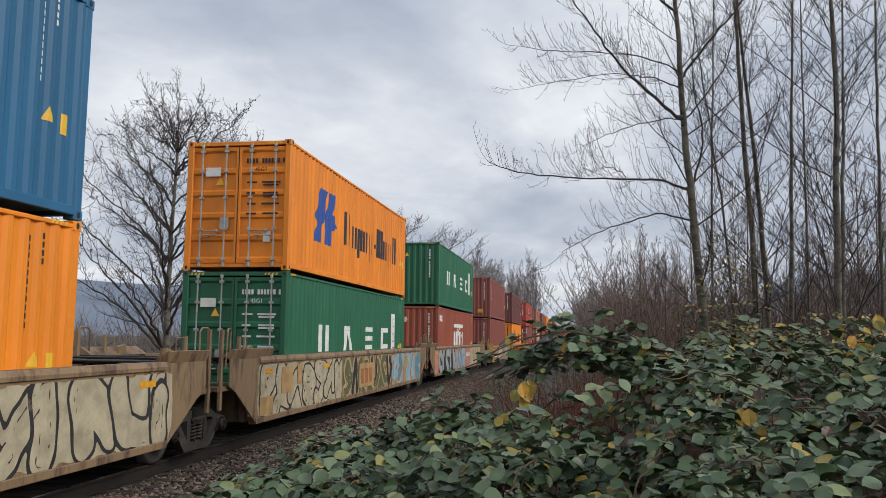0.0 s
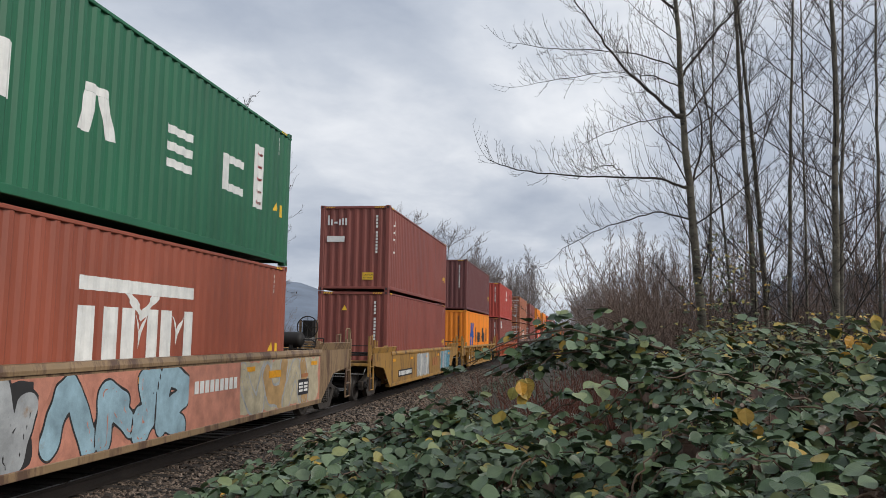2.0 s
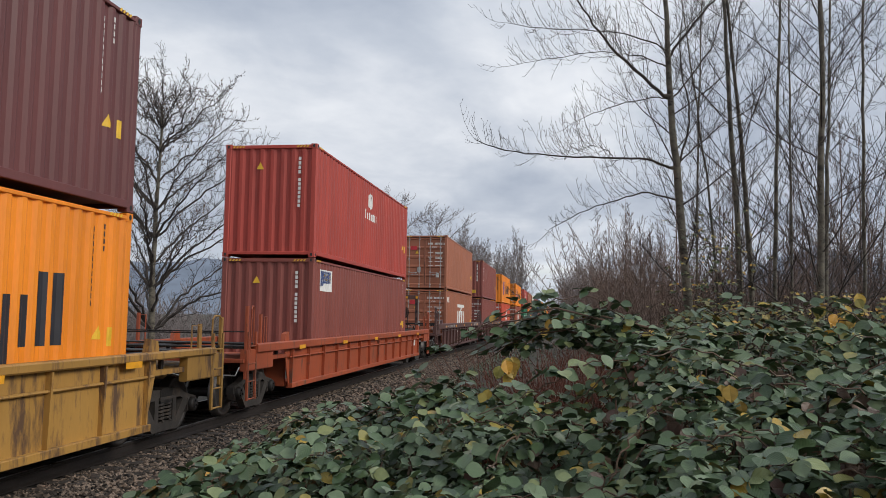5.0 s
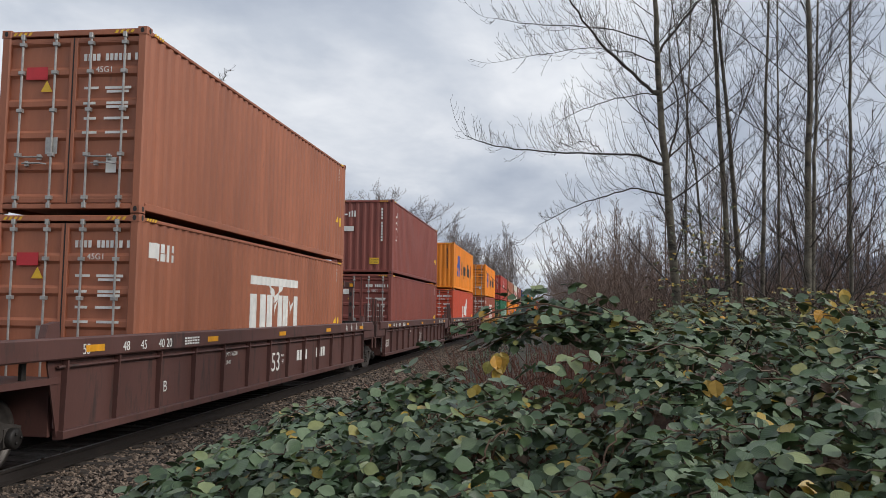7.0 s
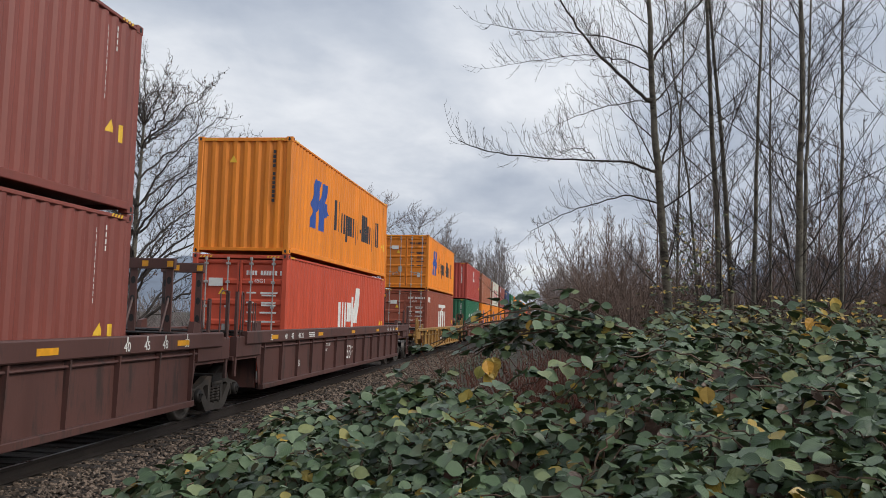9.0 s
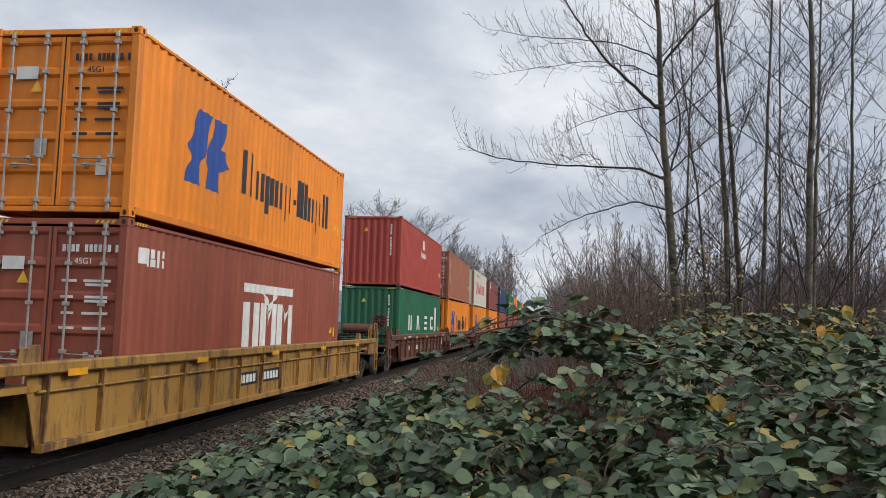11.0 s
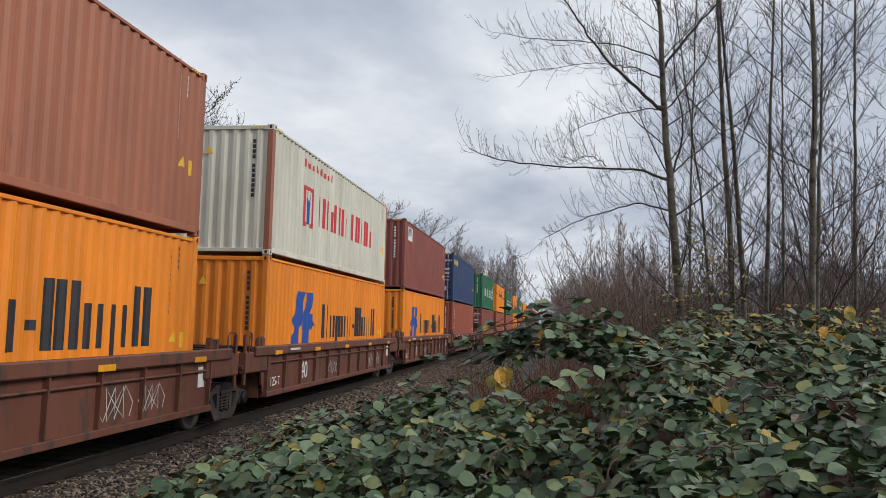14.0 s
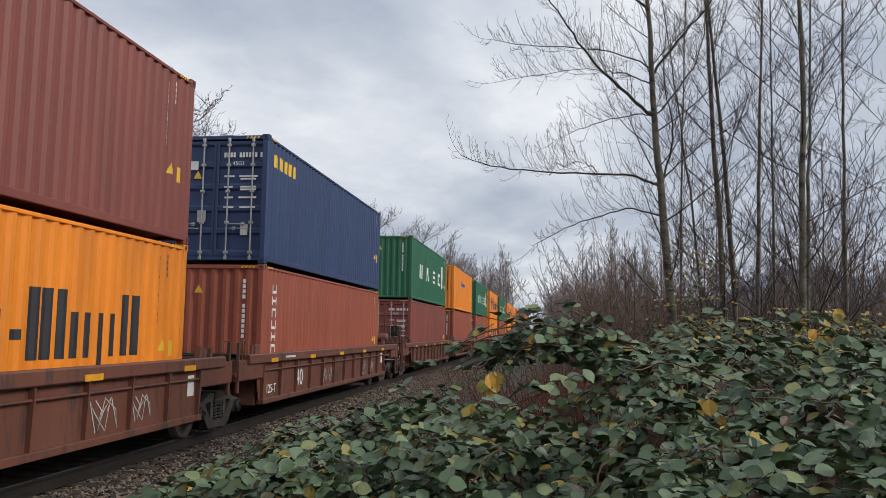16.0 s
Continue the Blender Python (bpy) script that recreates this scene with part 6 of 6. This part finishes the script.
def far_trees():
    poplar = spreading(31, 14.6, .23, 4.9, 46, 11, .0066, .33, 1.0, .16)
    tree("poplar_tree", "spreading bare poplar with a few last leaves", (-18.4, 35, gz(-18.4, 35)), poplar)
    last = Form()
    r = random.Random(77)
    for i in range(900):
        x, y, z = r.choice(poplar[1].v)
        add_small_leaf(last, leaf_matrix(Vector((x - 18.4, y + 35, z + gz(-18.4, 35))), Vector((r.uniform(-1, 1), r.uniform(-1, 1), -1)), Vector((r.uniform(-1, 1), -1, .2)).normalized(), .085, r))
    tagged(new("last_leaves", last.mesh("last_leaves", DRY_LEAF)), "last withered brown leaves on the poplar twigs", "leaves", kind="stuff")
    # far trees wear the twig colour with haze mixed in
    shapes = [spreading(40 + k, 19, .22, 6.0, 20, 9, .012, .6, 1.2) for k in range(2)]
    meshes = [(a.mesh("trunk", HAZED_TWIG, True), b.mesh("crown", HAZED_TWIG)) for a, b in shapes]
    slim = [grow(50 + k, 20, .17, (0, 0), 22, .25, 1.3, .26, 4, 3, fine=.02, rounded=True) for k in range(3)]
    slim = [(a.mesh("trunk", HAZED_TWIG, True), b.mesh("crown", HAZED_TWIG)) for a, b in slim]
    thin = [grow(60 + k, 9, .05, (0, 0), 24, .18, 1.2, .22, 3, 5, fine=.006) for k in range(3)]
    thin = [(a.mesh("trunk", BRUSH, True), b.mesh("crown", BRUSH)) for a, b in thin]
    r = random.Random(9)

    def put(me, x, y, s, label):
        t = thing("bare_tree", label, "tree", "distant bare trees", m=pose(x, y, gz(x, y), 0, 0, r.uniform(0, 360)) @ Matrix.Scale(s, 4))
        part("trunk", me[0], HAZED_TWIG, t)
        part("crown", me[1], HAZED_TWIG, t, "bare twigs")
    for x, y, s in ((-18.5, 86, 1.1), (-14.2, 90, 1.02), (-24, 104, .9), (-14.0, 118, .95), (-29, 74, .62), (-16, 140, 1.0)):
        put(meshes[int(s * 100) % 2], x, y, s * .82, "bare broad-crowned tree beyond the track")
    for i in range(26):
        x, y = (-12.5 - r.random() * 14, r.uniform(200, 290)) if i % 5 < 3 else (r.uniform(-2.8, 8), r.uniform(225, 320))
        put(slim[i % 3], x, y, r.uniform(1.2, 1.75) if i % 5 < 3 else r.uniform(.8, 1.3), "tall slim bare tree far along the track")
    for i in range(60):
        y = r.uniform(225, 380)
        x = r.uniform(-60, 120) if i % 3 else r.uniform(-3, 26)
        if abs(x - TRACK_X) < 6:
            x -= 14
        put((slim + meshes)[i % 5], x, y, r.uniform(.6, 1.1), "distant bare tree in the wood")
    for i in range(16):
        y = r.uniform(90, 200)
        put(slim[i % 3], 2 + r.random() ** 1.5 * (6 + y * .3), y, r.uniform(.4, .75), "bare tree beside the far track")
    for i in range(24):
        y = r.uniform(18, 55)
        put(thin[i % 3], 1.0 + y * (.01 + .36 * r.random() ** 2), y, r.uniform(.45, .8), "slim bare tree in the thicket")


def hills():
    # haze on both hills is only the blue of their material
    for name, a0, a1, far_y, tall, label in (("hill_west", -75, -8, 1700, 115, "wooded hill on the horizon, its haze painted in as blue"), ("hill_east", 4, 75, 1500, 120, "wooded hill on the horizon, its haze painted in as blue")):
        rows = []
        for j, (k, dist) in enumerate(((-.02, .8), (.35, .9), (.75, 1.0), (1.0, 1.1), (.9, 1.4))):
            row = []
            for i in range(61):
                a = radians(a0 + (a1 - a0) * i / 60)
                edge = min(i, 60 - i) / 10
                h = tall * min(edge, 1) ** .7 * (1 + .28 * noise.noise(Vector((i * .16, 0, len(name)))) + .06 * noise.noise(Vector((i * .9, 2, 0))))
                row.append((math.sin(a) * far_y * dist, math.cos(a) * far_y * dist, h * k - 3))
            rows.append(row)
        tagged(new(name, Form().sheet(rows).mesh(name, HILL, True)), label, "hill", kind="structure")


near_trees()
brush()
far_brush()
hills()


# ---------------------------------------------------------------- brambles
def thicket_top(x, y):
    """Height of the bramble mound: a ridge across the view that falls towards the track."""
    ridge = np.interp(x, [-3.4, -2.7, -2.2, -1.46, -.67, -.35, -.1, .15, .32, .8, 1.4, 1.9, 2.6, 4.5], [.25, .72, 1.06, 1.42, 1.62, 1.64, 1.62, 1.66, 1.92, 2.0, 1.98, 1.90, 1.86, 1.78])
    crest = 4.6
    if y < crest:
        front = min(ridge, 1.52 + .06 * x) - .12
        q = max(0.0, (y - 1.7) / (crest - 1.7))
        h = front + (ridge - front) * q ** .8
    else:
        q = min((y - crest) / 3.4, 1.0)
        h = ridge + (.45 - ridge) * q ** 1.3
    return h + .10 * noise.noise(Vector((x * 1.7, y * 1.7, 5))) + .05 * noise.noise(Vector((x * 4.5, y * 4.5, 9)))


def leaf_shape():
    """One toothed leaflet, folded along its rib and drooping at the tip: points, faces."""
    along = (.0, .10, .26, .44, .62, .80, .93)
    half = (.0, .23, .40, .46, .42, .29, .13)
    pts, faces = [], []
    for i, (u, w) in enumerate(zip(along, half)):
        sag = -.13 * u * u
        pts += [(u, 0, sag - .025), (u + .035, w, sag + .03 - .012 * (i % 2)), (u + .035, -w, sag + .03 - .012 * (i % 2))]
    pts.append((1.06, 0, -.17))
    for i in range(len(along) - 1):
        a, b = 3 * i, 3 * i + 3
        faces += [(a, b, b + 1, a + 1), (a, a + 2, b + 2, b)] if i else [(a, b, b + 1), (a, b + 2, b)]
    last, tip = 3 * (len(along) - 1), len(pts) - 1
    return pts, faces + [(last, tip, last + 1), (last, last + 2, tip)]


LEAF_POINTS, LEAF_FACES = leaf_shape()


def leaf_matrix(p, way, up, size, r):
    way = (way - up * way.dot(up)).normalized()
    side = up.cross(way)
    return Matrix(((way.x, side.x, up.x, p.x), (way.y, side.y, up.y, p.y), (way.z, side.z, up.z, p.z), (0, 0, 0, 1))) @ Matrix.Diagonal((size, size * r.uniform(.85, 1.1), size * r.uniform(.6, 1.8), 1))


def sprig(r, p, up, size):
    """Three or five leaflets on one stalk: their matrices."""
    a = r.random() * 6.283
    out = []
    count = 3 if r.random() < .75 else 5
    for k in range(count):
        b = a + (k - (count - 1) / 2) * 1.25
        way = Vector((math.cos(b), math.sin(b), r.uniform(-.45, .1)))
        tip = (up + Vector((r.uniform(-1, 1), r.uniform(-1, 1), r.uniform(-.3, .5))) * .8).normalized()
        s = size * (1.0 if k == (count - 1) // 2 else .82) * r.uniform(.85, 1.1)
        out.append(leaf_matrix(p + way.normalized() * size * .12, way, tip, s, r))
    return out


SMALL_POINTS = [(0, 0, 0), (.35, .40, .02), (.78, .30, -.06), (1.05, 0, -.15), (.78, -.30, -.06), (.35, -.40, .02), (.5, 0, -.05)]
SMALL_FACES = [(0, 6, 1), (1, 6, 2), (2, 6, 3), (3, 6, 4), (4, 6, 5), (5, 6, 0)]


def add_small_leaf(form, m):
    """A leaf of the low growth, which stays far off."""
    n = len(form.v)
    form.v += [tuple(m @ Vector(p)) for p in SMALL_POINTS]
    form.uv += [(p[0], p[1]) for p in SMALL_POINTS]
    form.f += [tuple(n + i for i in f) for f in SMALL_FACES]


def add_leaf(form, m):
    n = len(form.v)
    form.v += [tuple(m @ Vector(p)) for p in LEAF_POINTS]
    form.uv += [(p[0], p[1]) for p in LEAF_POINTS]
    form.f += [tuple(n + i for i in f) for f in LEAF_FACES]


def brambles():
    r = random.Random(21)
    t = thing("bramble_thicket", "dense evergreen bramble thicket with dull green leaves", "bramble bush", m=pose(0, 0, 0))
    leaves, yellow, canes = Form(), Form(), Form()
    single = Form()
    single.v, single.f, single.uv = list(LEAF_POINTS), list(LEAF_FACES), [(p[0], p[1]) for p in LEAF_POINTS]
    one = single.mesh("leaf", LEAF, True)
    count = 0
    for i in range(11000):
        y = 1.75 + 5.6 * r.random() ** 1.15
        x = r.uniform(-.72 * y + .4, .52 * y + .7)
        if x < -2.55 - .25 * r.random() or (-.35 < x < .25 and 4.4 < y < 6.5 and r.random() < .9):
            continue
        if noise.noise(Vector((x * 2.6, y * 2.6, 31))) < -.22 and r.random() < .75:
            continue
        depth = r.random() ** 1.3 * .36
        z = thicket_top(x, y) - depth
        if z < .25:
            continue
        e = .12
        up = Vector((-(thicket_top(x + e, y) - thicket_top(x - e, y)) / (2 * e) * .7, -(thicket_top(x, y + e) - thicket_top(x, y - e)) / (2 * e) * .7 - .18, 1)).normalized()
        size = r.uniform(.048, .078)
        for m in sprig(r, Vector((x, y, z)), up, size):
            if count < 300 and -.4 < x < 1.3 and 2.1 < y < 3.1 and depth < .14:
                part("leaf", one, LEAF, t, m=m)
                count += 1
            elif r.random() < .012:
                add_leaf(yellow, m)
            else:
                add_leaf(leaves, m)
    for i in range(420):
        x, y = r.uniform(-2.6, 2.9), r.uniform(1.75, 6.2)
        top = thicket_top(x, y) - .05
        base = gz(x, y)
        if top < base + .3 or not -.72 * y + .4 < x < .52 * y + .7:
            continue
        dx, dy = r.gauss(0, .18), r.gauss(0, .18)
        canes.tube([(x + dx, y + dy, base), (x + dx * .9, y + dy * .9, base + (top - base) * .5), (x + dx * .3, y + dy * .3, base + (top - base) * .85), (x, y, top)], .008, 5, .004, caps=False)
    for i in range(2600):
        y = 1.62 + 3.6 * r.random() ** 1.8
        x = r.uniform(-.72 * y + .3, .52 * y + .8)
        if x < -2.6:
            continue
        z = gz(x, y) + .1 + r.random() * max(thicket_top(x, y) - gz(x, y) - .35, 0)
        for m in sprig(r, Vector((x, y, z)), Vector((0, -.5, 1)).normalized(), r.uniform(.05, .08)):
            add_leaf(leaves, m)
    # long arching canes with leaves along them
    arches = [((.55, 4.5, 1.9), (.1, 4.4, 2.16), (-.35, 4.35, 2.02), (-.75, 4.3, 1.72)), ((.3, 4.6, 1.8), (-.1, 4.5, 1.98), (-.4, 4.4, 1.9), (-.62, 4.35, 1.6)),
              ((-.3, 3.9, 1.5), (-.7, 4.0, 1.62), (-1.2, 4.2, 1.45), (-1.6, 4.3, 1.2)), ((-.9, 4.4, 1.4), (-1.4, 4.8, 1.46), (-1.9, 5.2, 1.25), (-2.4, 5.4, .95)),
              ((.9, 3.4, 1.8), (.5, 3.3, 1.92), (.1, 3.1, 1.86), (-.3, 3.0, 1.66)), ((1.7, 4.4, 1.9), (1.3, 4.2, 2.1), (.8, 4.0, 2.08), (.4, 3.9, 1.9))]
    for k in range(70):
        x, y = r.uniform(-2.2, 2.4), r.uniform(2.2, 5.2)
        a = r.random() * 6.283
        l = r.uniform(.5, 1.1)
        dx, dy = math.cos(a) * l, math.sin(a) * l * .6
        arches.append(tuple((x + dx * q, y + dy * q, thicket_top(x + dx * q, y + dy * q) - .06 + .10 * math.sin(q * 3.1) - .10 * (q == 0)) for q in (0, .33, .66, 1)))
    for k, pts in enumerate(arches):
        pts = [Vector(p) for p in pts]
        fine = []
        for a, b in zip(pts, pts[1:]):
            fine += [a.lerp(b, q / 3) for q in range(3)]
        fine.append(pts[-1])
        canes.tube(softened(fine, r, .012), .0042, 5, .002)
        for i, p in enumerate(fine[1:]):
            for _ in range(2 if k < 6 else 1):
                for m in sprig(r, p + Vector((r.uniform(-.05, .05), r.uniform(-.05, .05), r.uniform(0, .05))), Vector((0, -.15, 1)).normalized(), r.uniform(.055, .08)):
                    add_leaf(leaves, m)
    # the spray of leaves that hangs over the hollow
    for i in range(190):
        x = -.38 + .75 * r.random() ** .75
        top = float(np.interp(x, [-.38, -.28, -.12, .01, .14, .37], [1.90, 2.0, 2.12, 2.12, 2.09, 2.06]))
        low = float(np.interp(x, [-.38, -.28, 0, .37], [1.86, 1.86, 1.89, 1.86]))
        z = top + (low - top) * r.random() ** 1.2
        for m in sprig(r, Vector((x, 4.5 + r.gauss(0, .14) + (top - z) * .3, z - .02)), Vector((-.25, -.3, 1)).normalized(), r.uniform(.05, .075)):
            add_leaf(yellow if r.random() < .02 else leaves, m)
    for k in range(9):
        x, y, z = r.uniform(.2, .5), 4.5 + r.uniform(-.2, .3), r.uniform(1.86, 2.04)
        canes.tube([(x, y, z), (x - .25, y - .05, z + .06), (x - .5, y - .08, z + .02), (x - r.uniform(.65, .8), y - .1, z - .1)], .006, 5, .003)
    # hanging yellow leaves
    for x, y, z, n in ((-.26, 4.0, 1.78, 7), (-.36, 4.05, 1.62, 4), (1.42, 4.5, 2.08, 5), (1.34, 4.4, 2.0, 4), (.36, 2.75, 1.55, 3), (.2, 2.5, 1.5, 3), (1.35, 4.6, 2.16, 2), (1.5, 4.6, 2.14, 4), (.62, 3.2, 1.74, 3), (.5, 2.2, 1.4, 3), (1.0, 2.6, 1.5, 3)):
        for _ in range(n):
            p = Vector((x + r.uniform(-.05, .05), y + r.uniform(-.05, .05), z + r.uniform(-.06, .06)))
            add_leaf(yellow, leaf_matrix(p, Vector((r.uniform(-.5, .5), r.uniform(-.5, .2), -1)), Vector((r.uniform(-.4, .4), -1, .3)).normalized(), r.uniform(.05, .075), r))
    part("leaves", leaves, LEAF, t, "dull green leaflets in threes", kind="stuff", smooth=True)
    part("yellow_leaves", yellow, YELLOW_LEAF, t, "yellowed hanging leaflets", kind="stuff")
    part("cane_tangle", canes, CANE, t, "brown arching canes", kind="stuff")
    dry = Form()
    for i in range(200):
        x, y = r.gauss(.85, .45), r.uniform(2.1, 4.2)
        m = leaf_matrix(Vector((x, y, thicket_top(x, y) - .04 - .1 * r.random())), Vector((r.uniform(-1, 1), r.uniform(-1, 1), -.8)), Vector((r.uniform(-.7, .7), -.8, .6)).normalized(), r.uniform(.04, .08), r)
        add_leaf(dry, m)
    part("withered_leaves", dry, DRY_LEAF, t, "curled brown leaves", kind="stuff")
    # lower cover between the thicket and the ballast, and the scrub under the trees
    low = Form()
    stems = Form()
    for i in range(5200):
        y = 5.5 + 34 * r.random() ** 1.7
        edge = -4.25 + .35 * noise.noise(Vector((y * .5, 0, 0)))
        x = edge + abs(r.gauss(0, 1)) * (1.5 + .02 * y)
        if x > 1.5 or (y < 10 and x < -3.75 + .3 * r.random()):
            continue
        z = gz(x, y) + .05 + min((x - edge) * .28, .55) * r.random() ** .4
        for m in sprig(r, Vector((x, y, z)), Vector((0, -.2, 1)).normalized(), r.uniform(.045, .085)):
            add_small_leaf(low, m)
    tagged(new("ground_cover", low.mesh("ground_cover", LOW_LEAF, True)), "low green and withered leaves along the ballast edge", "ground cover", kind="stuff")
    litter, moss = Form(), Form()
    for i in range(5200):
        y = 5.2 + 26 * r.random() ** 1.6
        x = -3.6 - abs(r.gauss(0, .55)) + .25 * noise.noise(Vector((y * .6, 3, 0)))
        if x < -5.6:
            continue
        z = max(gz(x, y) + .04, float(np.interp(x, [-5.75, -5.3, -4.8, -4.3, -3.9], [-.27, -.31, -.36, -.41, -.46])) + .035)
        if i % 3:
            add_small_leaf(litter, leaf_matrix(Vector((x, y, z)), Vector((r.uniform(-1, 1), r.uniform(-1, 1), 0)), Vector((r.uniform(-.4, .4), r.uniform(-.5, .2), 1)).normalized(), r.uniform(.03, .07), r))
        else:
            for _ in range(5):
                a = r.random() * 6.283
                l, w = r.uniform(.05, .14), r.uniform(.004, .007)
                p, q = Vector((x + r.gauss(0, .04), y + r.gauss(0, .04), z - .02)), Vector((math.cos(a) * .5, math.sin(a) * .5, 1)).normalized() * l
                n = len(moss.v)
                moss.v += [tuple(p + Vector((-w, 0, 0))), tuple(p + Vector((w, 0, 0))), tuple(p + q)]
                moss.f.append((n, n + 1, n + 2))
    tagged(new("leaf_litter", litter.mesh("leaf_litter", LITTER_LEAF, True)), "fallen brown and yellow leaves at the edge of the ballast", "leaf litter", kind="stuff")
    tagged(new("grass_tufts", moss.mesh("grass_tufts", GRASS)), "short withered grass at the edge of the ballast", "grass", kind="stuff")
    under = Form()
    for i in range(3000):
        y = 7.0 + 5.5 * r.random()
        x = r.uniform(.3 + .09 * y, 1 + .5 * y)
        z = gz(x, y) + r.random() ** .5 * (1.72 + .03 * (y - 8) + .45 * noise.noise(Vector((x * .8, y * .8, 1))))
        for m in sprig(r, Vector((x, y, z)), Vector((0, -.3, 1)).normalized(), r.uniform(.05, .09)):
            add_small_leaf(under if r.random() < .93 else yellow_low, m)
    for i in range(260):
        x, y = r.gauss(1.95, .3), r.uniform(10.6, 11.9)
        z = gz(x, y) + 1.6 + 1.5 * r.random() ** 1.8
        for m in sprig(r, Vector((x, y, z)), Vector((0, -.4, 1)).normalized(), r.uniform(.035, .06)):
            add_small_leaf(under if r.random() < .72 else yellow_low, m)
    for i in range(110):
        x, y = r.gauss(3.1, .55), r.uniform(8.6, 9.6)
        z = gz(x, y) + 1.75 + .25 * r.random()
        for m in sprig(r, Vector((x, y, z)), Vector((0, -.4, 1)).normalized(), r.uniform(.04, .065)):
            add_small_leaf(under if r.random() < .5 else yellow_low, m)
    tagged(new("undergrowth", under.mesh("undergrowth", UNDER_LEAF, True)), "green and yellowing undergrowth beneath the alders", "undergrowth", kind="stuff")
    tagged(new("yellow_undergrowth", yellow_low.mesh("yellow_undergrowth", YELLOW_LEAF, True)), "yellow autumn leaves beneath the alders", "undergrowth", kind="stuff")
    for i in range(1500):
        x, y = r.gauss(.12, .32), r.uniform(5.2, 7.2)
        z = gz(x, y)
        h = r.uniform(.7, 1.5)
        dx, dy = r.gauss(0, .25), r.gauss(0, .25)
        stems.tube([(x, y, z), (x + dx * .5, y + dy * .5, z + h * .6), (x + dx * 1.3, y + dy * 1.3, z + h)], .004, 3, .002, caps=False)
    tagged(new("dead_stems", stems.mesh("dead_stems", DEAD)), "dry reddish-brown dead bramble stems", "dead stems", kind="stuff")


yellow_low = Form()
brambles()
far_trees()


# ---------------------------------------------------------------- ties
def ties():
    me = Form().bar(-1.30, 1.30, -.115, .115, -.36, -.182, .015).mesh("tie", TIE)
    for i in range(130):
        part("tie", me, TIE, BED, m=pose(TRACK_X + rng.uniform(-.03, .03), 5 + i * .5, rng.uniform(-.004, .003), 0, 0, rng.uniform(-1, 1)))


ties()


# ---------------------------------------------------------------- what moves
# seconds and metres that the train has gone
RUN = [(0.0, 0.0), (1.5, 23.77), (3.0, 47.61), (4.0, 63.41), (6.5, 103.14), (8.5, 134.86), (11.0, 174.61), (12.5, 198.26), (14.0, 221.98), (16.0, 253.74)]


def motions():
    for ob, y, z in MOVERS:
        walk(ob, [(t, pose(TRACK_X, y - s, z)) for t, s in RUN])
    # wheels roll on the rail: one set of keys serves them all
    steps = 480
    rows = [(16.0 * i / steps, pose(0, 0, 0, math.degrees(np.interp(16.0 * i / steps, [t for t, s in RUN], [s for t, s in RUN]) / RADIUS) % 360)) for i in range(steps + 1)]
    lead = WHEELS[0]
    walk(lead, rows)
    for w in WHEELS[1:]:
        w.rotation_mode = "QUATERNION"
        w.animation_data_create()
        w.animation_data.action = lead.animation_data.action
        w.animation_data.action_slot = lead.animation_data.action_slot


motions()
